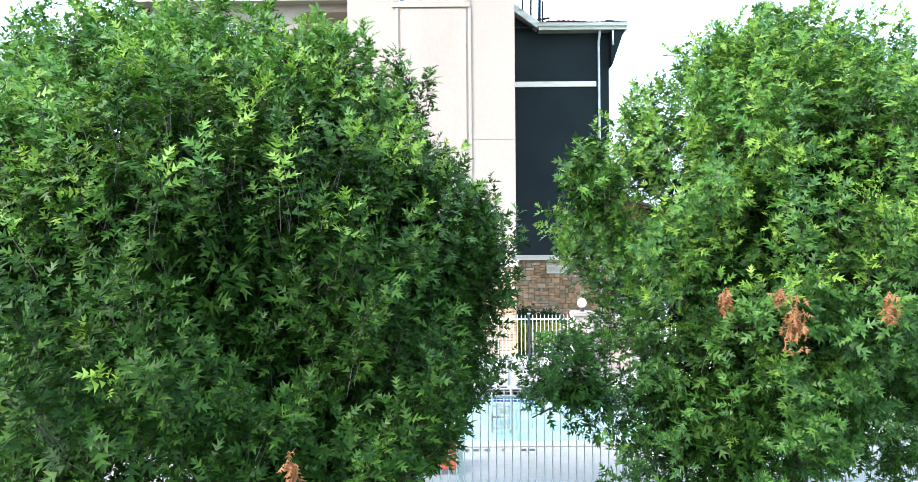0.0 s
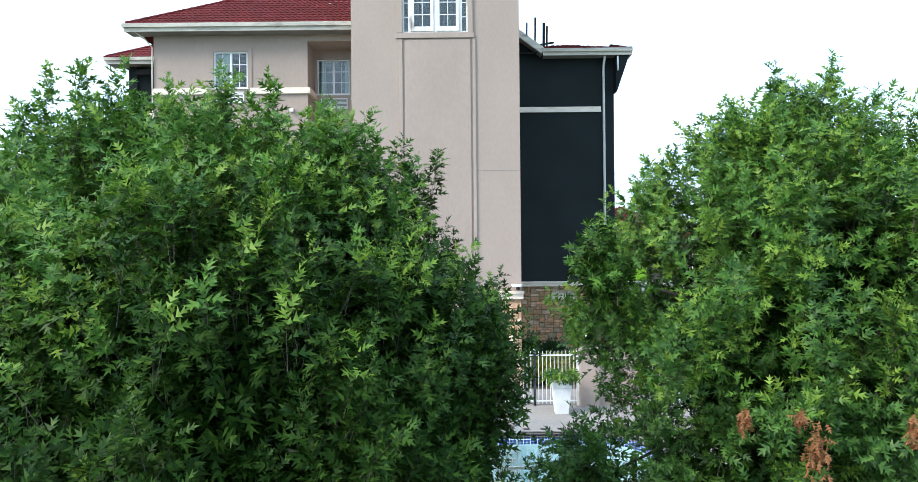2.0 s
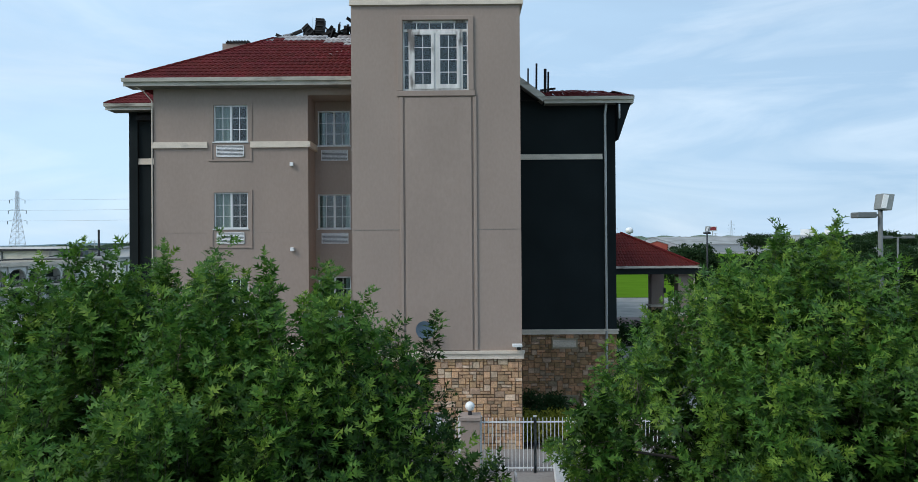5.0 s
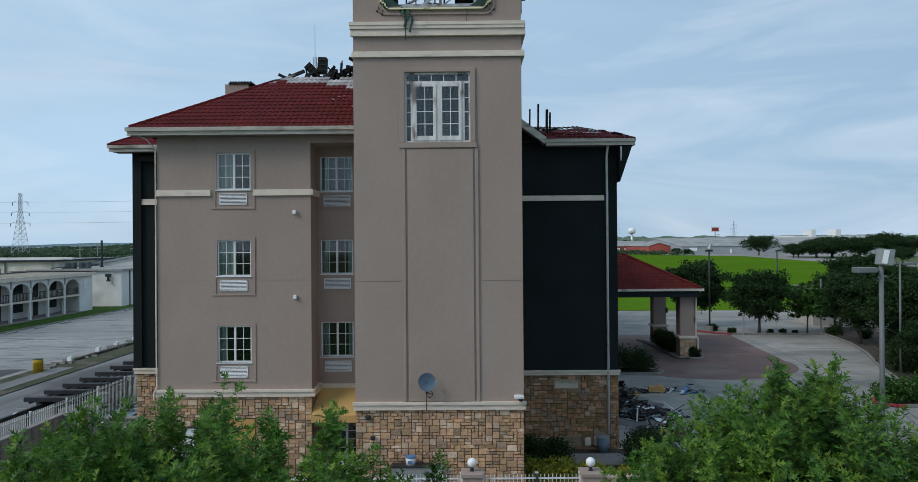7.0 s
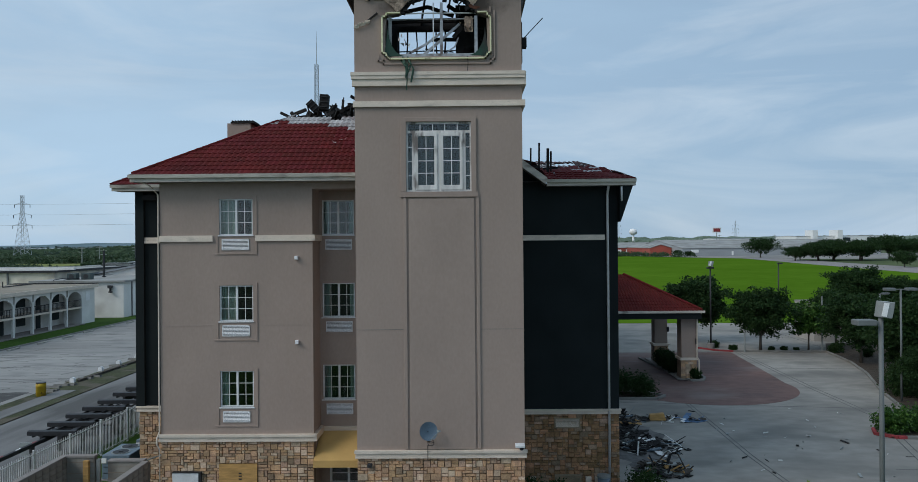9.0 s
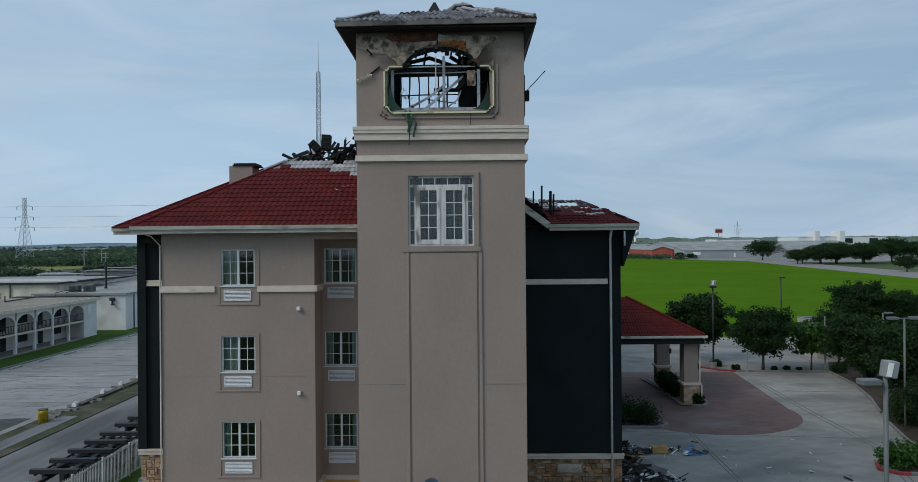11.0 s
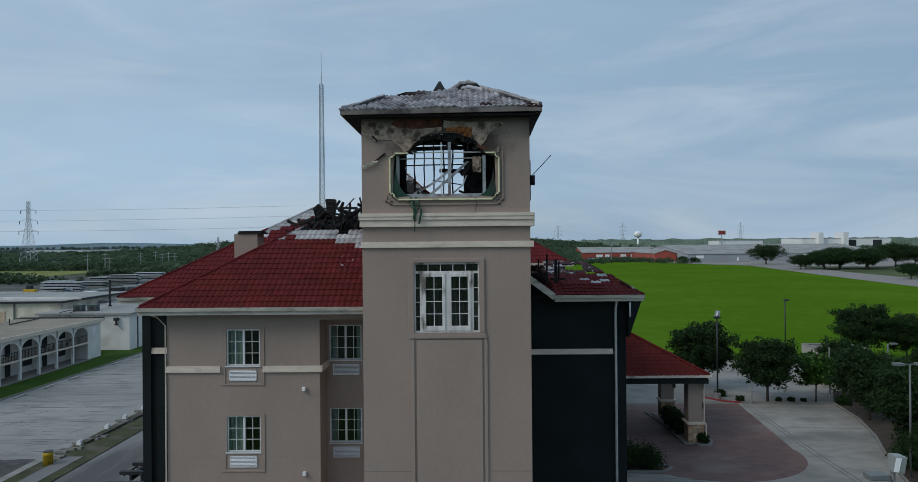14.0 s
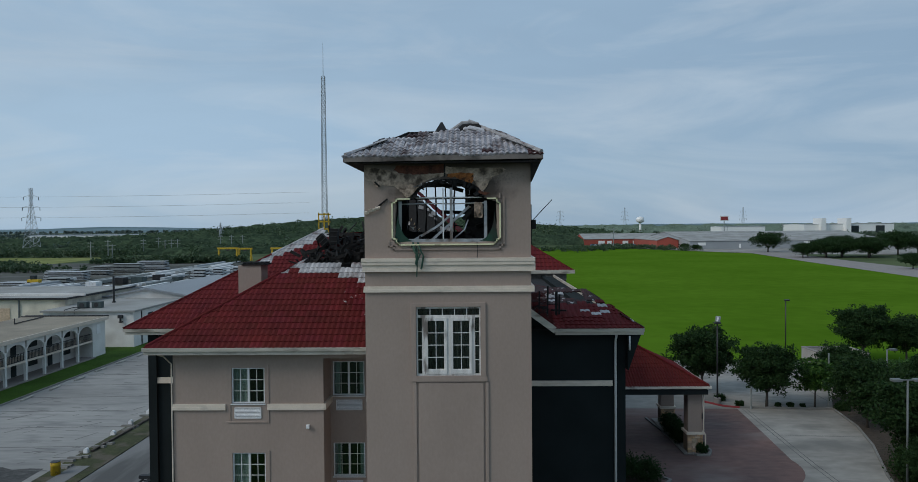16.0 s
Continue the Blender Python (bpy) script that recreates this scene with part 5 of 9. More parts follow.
for k in range(80):
    x, y = rnd.uniform(-7.2, -3.6), rnd.uniform(28.2, 32)
    g.beam((x, y, 13.0), (x + rnd.uniform(-0.3, 0.3), y + 0.2, 14.3 + rnd.uniform(0, 0.6)), rnd.uniform(0.06, 0.2), 0.16)
tagged(part("charred_debris", g, M["char"], hotel), kind="stuff")
for x, top, w in ((2.57, 13.42, 0.06), (2.9, 13.62, 0.07), (3.24, 13.4, 0.10), (3.36, 13.28, 0.07)):
    part("charred_post", Geo().beam((x * 1.02, 28.5, 12.2), (x * 1.02 + 0.02, 28.5, top + 0.05), w, w, 0, (0, 1, 0)), M["char"], hotel)
for x, w, z in ((-5.55, 0.12, 15.6), (-5.2, 0.09, 15.85), (-4.6, 0.07, 16.0), (-4.25, 0.1, 15.9), (-3.9, 0.06, 16.1)):
    part("charred_post", Geo().beam((x - 0.08, 30.2, 14.8), (x, 30.25, z), w, 0.1, 0, (0, 1, 0)).beam((x - 0.02, 30.24, z - 0.15), (x + w * 0.3, 30.26, z + 0.1), w * 0.4, 0.06, 0, (0, 1, 0)), M["char"], hotel)
for (x, z), (w, h), lean in (((-6.0, 15.72), (0.36, 0.66), -0.06), ((-6.47, 15.55), (0.34, 0.52), 0.75)):
    ca, sa = math.cos(lean), math.sin(lean)
    box_at = lambda a, y, b: (x + a * ca - b * sa, y, z + a * sa + b * ca)
    crate = part("burnt_vent_box", Geo().hexa([box_at(-w / 2, 30.0, -h / 2), box_at(w / 2, 30.0, -h / 2), box_at(w / 2, 30.4, -h / 2), box_at(-w / 2, 30.4, -h / 2), box_at(-w / 2, 30.0, h / 2), box_at(w / 2, 30.0, h / 2), box_at(w / 2, 30.4, h / 2), box_at(-w / 2, 30.4, h / 2)]), M["char"], hotel, "scorched sheet-metal vent box", bevel=0.015)
    for b in (-0.32, 0.0, 0.32):
        part("rib", Geo().beam(box_at(-w / 2, 29.985, b * h), box_at(w / 2, 29.985, b * h), 0.03, 0.03), M["dark_metal"], crate)
for x0, z0, x1, z1, w in ((-5.7, 15.1, -4.35, 15.85, 0.1), (-5.5, 15.0, -4.9, 15.5, 0.09), (-5.1, 15.0, -4.1, 15.55, 0.07), (-7.4, 15.0, -6.3, 15.25, 0.1), (-7.0, 14.95, -6.2, 15.3, 0.08)):
    part("charred_rafter", Geo().beam((x0, 30.1, z0), (x1, 30.3, z1), w, w * 1.3), M["char"], hotel)

# ---- tower crown ----
rT = part("roof", Geo().beam((-3.95, 22.05, 18.25), (2.1, 22.05, 18.30), 0.06, 0.08).beam((-3.9, 22.1, 18.26), (-2.3, 24.8, 19.36), 0.08, 0.12).beam((2.05, 22.1, 18.3), (0.8, 24.8, 19.42), 0.08, 0.12).beam((-2.3, 24.8, 19.36), (0.8, 24.8, 19.42), 0.06, 0.14)
          .beam((-1.0, 22.1, 18.25), (-1.0, 24.8, 19.38), 0.06, 0.12).beam((0.2, 22.1, 18.25), (0.2, 24.8, 19.38), 0.06, 0.12).beam((-2.2, 22.1, 18.25), (-2.2, 24.8, 19.36), 0.06, 0.12),
          M["char"], hotel, "ash-covered tower roof, slumped and broken")


part("roof_deck", Geo().hexa([(-3.98, 22.0, 18.18), (2.08, 22.0, 18.24), (0.9, 24.7, 19.3), (-2.35, 24.7, 19.26), (-3.98, 22.0, 18.27), (2.08, 22.0, 18.33), (0.9, 24.7, 19.36), (-2.35, 24.7, 19.32)])
     .hexa([(0.1, 24.7, 19.2), (0.9, 24.7, 19.25), (2.0, 28, 18.2), (0.3, 28, 18.2), (0.1, 24.7, 19.26), (0.9, 24.7, 19.3), (2.0, 28, 18.26), (0.3, 28, 18.26)])
     .beam((-3.9, 27.75, 18.15), (2.0, 27.75, 18.2), 0.22, 0.3).beam((-2.3, 24.8, 19.25), (-3.7, 27.8, 18.2), 0.06, 0.14).beam((-1.2, 24.8, 19.3), (-1.7, 27.8, 18.2), 0.06, 0.14).beam((-0.3, 24.8, 19.3), (-0.6, 27.0, 18.5), 0.05, 0.12), M["char"], rT)


def place_tower(g, u, v, r, c):
    x = -4.05 + u * 6.2
    top = 2.45 + 0.4 * blot(x, 0.4, 1.1, 6) + (0.35 if -0.7 < x < 0.4 else 0) - (0.35 if x < -2.2 else 0)
    if v > top or blot(x, v, 1.9, 12) > 0.52:
        return
    slump = 0.05 * blot(x, v, 0.8, 1)
    g.v = [(a, b, q + slump + 0.02 * math.sin(c * 7.3 + r)) for a, b, q in g.v]
    red = v < 0.4 and x > 1.7 or blot(x, v, 1.7, 21) > 0.58
    part("roof_tile", g, M["tile_burnt"] if red else M["tile_grey"], rT)


roof_face((-4.05, 21.95, 18.28), (2.15, 21.95, 18.34), (0, 1), 0.42, 2.9, 0.62, 0.5, place_tower, 0.36, 0.25, 0.05)
gS = Geo()
roof_face((2.15, 21.95, 18.34), (2.15, 28.2, 18.3), (-1, 0), 0.55, 1.3, 0.9, 0.9, joined(gS), 0.34)
tagged(part("roof_slope", gS, M["tile_ash"], hotel), kind="stuff")
gS = Geo()
roof_face((-4.05, 28.2, 18.3), (-4.05, 21.95, 18.28), (1, 0), 0.55, 1.5, 0.9, 0.9, joined(gS), 0.34)
tagged(part("roof_slope", gS, M["tile_ash"], hotel), kind="stuff")
cap_run("hip_cap", (2.12, 22.0, 18.42), (0.24, 24.9, 19.62), M["tile_pale"], rT, 0.34, 0.075)
for p, q in (((0.2, 24.9, 19.68), (-0.16, 24.95, 19.79)), ((-0.1, 24.95, 19.77), (-0.42, 24.95, 19.72)), ((-0.38, 24.95, 19.74), (-0.68, 24.9, 19.5))):
    part("hip_cap", Geo().tube([p, q], [0.07, 0.095], 9), M["tile_pale"], rT, "lifted ridge tile")
# Solid dark wedge in place of the shaded gap below the tiles.
part("roof_gap", Geo().hexa([(-0.66, 24.6, 19.3), (0.55, 24.6, 19.3), (0.55, 25.0, 19.3), (-0.66, 25.0, 19.3), (-0.38, 24.75, 19.68), (0.2, 24.75, 19.7), (0.2, 25.0, 19.7), (-0.38, 25.0, 19.68)]), M["char"], rT, "dark wedge put in for the shade under the lifted ridge")
cap_run("hip_cap", (-4.0, 22.0, 18.36), (-2.9, 23.7, 18.98), M["tile_grey"], rT, 0.34, 0.075)
part("side_soffit", Geo().hexa([(1.82, 22.3, 17.5), (1.84, 22.3, 17.5), (1.84, 28.0, 17.5), (1.82, 28.0, 17.5), (1.82, 22.05, 18.1), (2.1, 22.05, 18.1), (2.1, 28.1, 18.1), (1.82, 28.1, 18.1)]), M["char"], hotel)
# bent tile scraps along the broken ridge
rnd = random.Random(8)
for x, z, s in ((-1.15, 19.55, 0.4), (-0.5, 19.6, 0.35), (0.1, 19.68, 0.5), (0.5, 19.55, 0.45), (-0.1, 19.62, 0.4), (0.95, 19.3, 0.4), (1.3, 19.0, 0.35), (-2.4, 19.15, 0.3), (-3.0, 18.95, 0.3)):
    y, t, s, z = 24.35 - (0.8 if x > 0.8 else 0), rnd.uniform(-0.9, 1.2), s * 0.6, z - 0.24
    part("broken_tile", Geo().hexa([(x - s, y, z - 0.1 - t * 0.2), (x + s, y, z - 0.1), (x + s, y + 0.25, z), (x - s, y + 0.25, z - t * 0.2), (x - s * 0.8, y, z - 0.06 - t * 0.2), (x + s, y, z - 0.05), (x + s * 0.9, y + 0.2, z + 0.06), (x - s * 0.7, y + 0.25, z + 0.05 - t * 0.2)]), M["tile_ash"], rT, "curled loose roof tile")
part("broken_tile", Geo().hexa([(-1.35, 24.5, 19.35), (-0.85, 24.5, 19.35), (-0.85, 24.7, 19.3), (-1.35, 24.7, 19.3), (-1.12, 24.5, 19.72), (-1.05, 24.5, 19.72), (-1.05, 24.7, 19.6), (-1.12, 24.7, 19.6)]), M["dark_metal"], rT)
for p, q in (((-4.05, 21.95, 18.22), (2.15, 21.95, 18.28)), ((2.14, 21.95, 18.27), (2.14, 28.2, 18.25)), ((-4.04, 21.95, 18.22), (-4.04, 28.2, 18.22))):
    part("fascia", Geo().beam(p, q, 0.06, 0.17), M["sooty_trim"], hotel, "sooty cream fascia")
for x0, y0, x1, y1 in ((-4.0, 21.98, 2.1, 22.5), (1.82, 22.5, 2.1, 28), (-4.0, 22.5, -3.5, 28)):
    part("soffit", Geo().box(x0, y0, 18.1, x1, y1, 18.14), M["char"], hotel)

part("wall_plate", Geo().box(-3.5, 22.52, 18.1, 1.82, 22.75, 18.42), M["char"], hotel)
# front of the tower room: irregular burnt hole behind the sign's outline
rnd = random.Random(3)
hole = [(-2.5, 15.66), (-1.8, 15.60), (-0.9, 15.62), (0.1, 15.60), (0.72, 15.66), (0.74, 16.3), (0.72, 16.9), (0.42, 16.98)]
for k in range(13):
    a = math.pi * (k + 0.5) / 13
    hole.append((-0.82 + 1.18 * math.cos(a) + rnd.uniform(-0.05, 0.05), 16.98 + 0.66 * math.sin(a) + rnd.uniform(-0.04, 0.04)))
hole += [(-2.1, 16.98), (-2.48, 16.92), (-2.52, 16.3)]
me = plate_with_hole([(-3.5, 15.1), (1.82, 15.1), (1.82, 18.12), (-3.5, 18.12)], hole, [M["scorched"]], 0.3, "tower_crown", lambda a, b, c: Vector((a, 22.5 + c, b)))
part("tower_crown", me, None, hotel, "scorched stucco with a burnt-through hole")
def torn_sheet(name, outline, material, label, y, lift, seed):
    """A sheet left on the wall: a ragged outline with a buckled face that stands off in places."""
    def edge_point(a, b, u):
        x, z = a[0] + (b[0] - a[0]) * u, a[1] + (b[1] - a[1]) * u
        k = noise.noise(Vector((x * 9, z * 9, seed))) * 0.045
        return x + k, z + noise.noise(Vector((x * 9, z * 9, seed + 40))) * 0.045
    ring = [edge_point(a, b, k / 5) for a, b in zip(outline, outline[1:] + outline[:1]) for k in range(5)]
    out = [(x, y - 0.012 - lift * abs(noise.noise(Vector((x * 4, z * 4, seed + 7)))), z) for x, z in ring]
    g = Geo().face([(x, b, z) for x, b, z in out])
    for k in range(len(out)):
        a, b = out[k], out[(k + 1) % len(out)]
        g.face([a, (a[0], y + 0.01, a[2]), (b[0], y + 0.01, b[2]), b])
    return part(name, g, M[material], hotel, label)


torn_sheet("peeled_plaster", [(-3.48, 18.03), (-3.13, 17.96), (-2.76, 17.92), (-2.26, 17.8), (-1.7, 17.76), (-0.96, 17.82), (-0.95, 17.7), (-1.27, 17.65), (-1.64, 17.51), (-1.95, 17.34), (-2.33, 17.28), (-2.51, 17.4), (-2.89, 17.44), (-3.48, 17.61)], "plaster_peel", "blistered cream plaster, peeling", 22.495, 0.05, 1)
torn_sheet("bare_board", [(-2.45, 18.05), (-0.96, 18.08), (-0.95, 17.81), (-1.7, 17.75), (-2.26, 17.79), (-2.57, 17.92)], "rust_dark", "bare red-brown board under the plaster", 22.498, 0.01, 2)
torn_sheet("bare_board", [(-0.86, 17.79), (-0.4, 17.84), (0.01, 17.81), (0.05, 17.61), (-0.07, 17.46), (-0.34, 17.57), (-0.52, 17.65), (-0.85, 17.7)], "rust", "rust-orange bare board", 22.498, 0.01, 3)
torn_sheet("peeled_plaster", [(-0.89, 18.02), (-0.02, 17.96), (0.02, 17.8), (-0.4, 17.82), (-0.88, 17.77)], "plaster_peel", "blistered cream plaster, peeling", 22.495, 0.05, 4)
torn_sheet("peeled_plaster", [(-0.01, 17.95), (0.6, 17.98), (1.04, 17.92), (0.85, 17.77), (0.6, 17.69), (0.46, 17.44), (0.27, 17.21), (0.1, 17.4), (0.01, 17.61)], "plaster_peel", "blistered cream plaster, peeling", 22.495, 0.05, 5)
torn_sheet("bare_board", [(0.1, 17.4), (0.27, 17.23), (0.53, 17.15), (0.35, 17.08), (0.16, 17.19)], "rust_dark", "bare red-brown board under the plaster", 22.498, 0.01, 6)
torn_sheet("torn_lining", [(-2.39, 17.28), (-1.95, 17.35), (-1.75, 17.41), (-1.95, 17.1), (-2.14, 17.05), (-2.26, 17.15)], "plaster_peel", "crumpled pale lining hanging from the wall", 22.44, 0.05, 7)
torn_sheet("torn_lining", [(-3.18, 17.6), (-3.02, 17.54), (-2.92, 17.4), (-3.07, 17.4), (-3.18, 17.44)], "plaster_peel", "crumpled pale lining hanging from the wall", 22.44, 0.05, 8)
part("wall_joint", Geo().box(-0.93, 22.478, 17.69, -0.9, 22.5, 18.15), M["char"], hotel)
# a limp sheet that hangs from the sign rail
g = Geo()
for j in range(6):
    for i in range(5):
        u, v = i / 4, j / 5
        wide = 0.30 * (1 - 0.45 * abs(v - 0.55))
        g.v.append((0.15 + (u - 0.5) * wide + 0.04 * noise.noise(Vector((u * 3, v * 3, 2))), 22.5 + 0.09 * noise.noise(Vector((u * 4, v * 3, 9))), 16.88 - 0.5 * v + 0.05 * noise.noise(Vector((u * 5, v, 5)))))
g.f = [(j * 5 + i, j * 5 + i + 1, j * 5 + i + 6, j * 5 + i + 5) for j in range(5) for i in range(4)]
g.m = [0] * len(g.f)
part("hanging_sheet", g, M["plaster_peel"], hotel, "crumpled pale sheet caught on the sign rail")
# rear wall stump and the black roof heap behind it
part("wall_stump", Geo().box(-3.2, 27.8, 15.0, 1.6, 27.9, 15.9), M["char"], hotel, "charred stump of the rear wall")
# stepped outline of the sign opening in relief
for a, b in (((0.96, 15.50), (0.96, 17.02)), ((0.84, 15.50), (0.96, 15.50)), ((0.84, 15.38), (0.84, 15.50)), ((-2.56, 15.38), (0.84, 15.38)), ((-2.56, 15.38), (-2.56, 15.48)), ((-2.72, 15.48), (-2.56, 15.48)), ((-2.72, 15.48), (-2.72, 15.62)), ((0.83, 17.02), (0.83, 17.14))):
    part("stucco_border", Geo().box(min(a[0], b[0]) - 0.025, 22.455, min(a[1], b[1]) - 0.025, max(a[0], b[0]) + 0.025, 22.5, max(a[1], b[1]) + 0.025), M["stucco"], hotel)

outline = [(-2.60, 15.72), (-2.47, 15.72), (-2.47, 15.60), (-2.40, 15.60), (-2.40, 15.53), (0.66, 15.53), (0.66, 15.60), (0.73, 15.60), (0.73, 15.70), (0.84, 15.70), (0.84, 16.86), (0.74, 16.86), (0.74, 16.99), (0.45, 16.99)]
left = [(-2.05, 16.99), (-2.47, 16.99), (-2.47, 16.88), (-2.60, 16.88), (-2.60, 15.72)]
g = Geo()
for pts in (outline, left):
    for a, b in zip(pts, pts[1:]):
        g.box(min(a[0], b[0]) - 0.022, 22.4, min(a[1], b[1]) - 0.022, max(a[0], b[0]) + 0.022, 22.5, max(a[1], b[1]) + 0.022)
sign = part("sign_frame", g, M["sign_yellow"], hotel, "pale yellow stepped edge of a burnt sign")
for cx, cz, sx, sz in ((-2.54, 15.6, 1, 1), (0.78, 15.6, -1, 1)):
    g = Geo()
    n = 8
    fan = [(cx, cz)] + [(cx + sx * (0.62 - 0.5 * math.sin(math.pi / 2 * k / n)), cz + sz * (0.95 - 0.9 * math.cos(math.pi / 2 * k / n))) for k in range(n + 1)]
    for k in range(1, n + 1):
        a, b, c = fan[0], fan[k], fan[k + 1]
        g.face([(a[0], 22.49, a[1]), (b[0], 22.49, b[1]), (c[0], 22.49, c[1])])
        g.face([(a[0], 22.53, a[1]), (c[0], 22.53, c[1]), (b[0], 22.53, b[1])])
    part("sign_panel", g, M["sign_green"], sign, "remains of the dark green sign face")
rnd = random.Random(17)
for x in (-2.57, -2.23, -1.86, -1.48, -1.09, -0.75):
    pts = [(x + rnd.uniform(-0.02, 0.02), 27.72, 15.22 + 2.75 * k / 6) for k in range(7)]
    part("charred_stud", Geo().tube(pts, [rnd.uniform(0.022, 0.04) for _ in pts], 5), M["char"], hotel)
part("charred_stud", Geo().tube([(-2.6, 27.68, 17.17), (-1.6, 27.68, 17.19), (0.05, 27.68, 17.2)], 0.025, 5), M["char"], hotel)
for z, x0, x1 in ((17.62, -2.4, 0.8), (17.9, -2.9, 1.2)):
    part("charred_joist", Geo().beam((x0, 26.2, z), (x1, 26.3, z + 0.06), 0.12, 0.14), M["char"], hotel)
part("collapsed_roof_piece", Geo().hexa([(-2.9, 25.0, 15.22), (-1.2, 25.0, 15.22), (-1.2, 26.4, 15.22), (-2.9, 26.4, 15.22), (-2.8, 25.2, 16.15), (-1.7, 25.2, 15.75), (-1.7, 25.9, 15.7), (-2.8, 25.9, 16.1)]), M["char"], hotel, "burnt heap inside the tower room")
for x, w, mt in ((-2.36, 0.10, "galv"), (-0.98, 0.035, "white_metal"), (-0.72, 0.09, "steel"), (0.38, 0.10, "steel")):
    part("sign_bar", Geo().beam((x, 22.6, 15.6), (x, 22.6, 17.35 if -1 < x < 0 else 16.92), w, 0.05, 0, (0, 1, 0)), M[mt], sign)
part("sign_bar", Geo().tube([(-2.4, 22.66, 16.83), (-1.5, 22.66, 16.85), (-0.7, 22.66, 16.83), (0.4, 22.66, 16.86)], 0.022, 6), M["steel"], sign)
part("sign_bar", Geo().tube([(-2.2, 22.66, 17.02), (-1.2, 22.66, 17.04), (0.45, 22.66, 17.03)], 0.022, 6), M["white_metal"], sign)
part("sign_bar", Geo().beam((-2.5, 22.58, 15.66), (0.75, 22.58, 15.66), 0.10, 0.10), M["steel"], sign)
for p, m, q, w in (((-1.95, 15.66), (-1.2, 16.1), (-0.66, 16.54), 0.07), ((-1.37, 15.66), (-0.75, 16.2), (-0.14, 16.76), 0.08), ((-0.6, 15.75), (-0.3, 16.0), (-0.18, 16.32), 0.04)):
    part("fallen_rail", Geo().beam((p[0], 22.7, p[1]), (m[0], 22.8, m[1]), w, w * 0.5, 0, (0, 1, 0)).beam((m[0], 22.8, m[1]), (q[0], 22.9, q[1]), w, w * 0.5, 0, (0, 1, 0)), M["steel"], sign, "bent grey metal rail")
for x0, z0, x1, z1 in ((-2.15, 17.35, -1.2, 17.62), (-1.2, 17.55, -0.35, 17.3), (-0.55, 17.6, 0.15, 17.2)):
    part("charred_rafter", Geo().beam((x0, 23.6, z0), (x1, 23.8, z1), 0.06, 0.12), M["char"], hotel)
g = Geo()
rnd = random.Random(31)
for k in range(26):
    a = math.pi * (k + 0.5) / 26
    x, z = -0.82 + 1.16 * math.cos(a), 16.98 + 0.64 * math.sin(a)
    L = rnd.uniform(0.06, 0.26)
    d = Vector((-math.cos(a) + rnd.uniform(-0.5, 0.5), rnd.uniform(-0.3, 0.1), -math.sin(a) + rnd.uniform(-0.6, 0.3))).normalized()
    g.beam((x, 22.56, z), Vector((x, 22.56, z)) + d * L, rnd.uniform(0.06, 0.2), rnd.uniform(0.03, 0.12))
part("burnt_edge", g, M["char"], hotel, "ragged charred edge of the hole")
part("burnt_edge", Geo().tube([(-2.0, 22.62, 17.0), (-1.7, 22.6, 17.36), (-1.1, 22.62, 17.56), (-0.5, 22.6, 17.58), (0.0, 22.62, 17.42), (0.35, 22.6, 17.05)], [0.03, 0.05, 0.06, 0.07, 0.06, 0.05], 7), M["char"], hotel)
part("dark_lining", Geo().box(-0.28, 23.6, 15.2, 1.5, 23.7, 17.6), M["char"], hotel)
charred(36, (-0.5, 22.9, 15.3, 1.3, 24.5, 17.3), 0.5, 0.8, 21, keep=5)
charred(16, (-2.8, 23.0, 15.2, -0.5, 26.5, 15.4), 0.2, 0.8, 22, keep=3)
rnd = random.Random(2)
for k in range(22):
    cx, cz = rnd.choice(((0.0, 16.75), (0.02, 16.62), (0.05, 16.55), (-1.85, 15.95), (-2.0, 16.1), (-1.7, 15.8), (-2.1, 16.25), (-0.1, 17.1)))
    cx, cz, s = cx + rnd.uniform(-0.16, 0.16), cz + rnd.uniform(-0.12, 0.12), rnd.uniform(0.03, 0.09)
    a = [(cx + rnd.uniform(-s, s), 22.58 + rnd.uniform(0, 0.2), cz + rnd.uniform(-s, s) * 1.4) for _ in range(4)]
    g = Geo().face(a[:3]).face((a[0], a[2], a[3])).face((a[0], a[3], a[1])).face((a[1], a[3], a[2]))
    part("board_scrap", g, M[("stone_c", "steel", "char", "char")[k % 4]], hotel, "torn scrap of board in the hole")
rnd = random.Random(41)
for k in range(18):
    a = rnd.choice((2.3, 2.45, 2.6, 2.75, 2.5, 1.6, 0.5)) + rnd.uniform(-0.12, 0.12)
    cx, cz, s = -0.86 + 1.25 * math.cos(a), 16.98 + 0.64 * math.sin(a), rnd.uniform(0.03, 0.09)
    a4 = [(cx + rnd.uniform(-s, s) * 1.3, 22.42 + rnd.uniform(0, 0.1), cz + rnd.uniform(-s, s)) for _ in range(4)]
    g = Geo().face(a4[:3]).face((a4[0], a4[2], a4[3])).face((a4[0], a4[3], a4[1])).face((a4[1], a4[3], a4[2]))
    part("torn_lining", g, M[("tile_ash", "steel", "char", "tile_grey")[k % 4]], hotel, "crumpled scrap of torn wall lining")
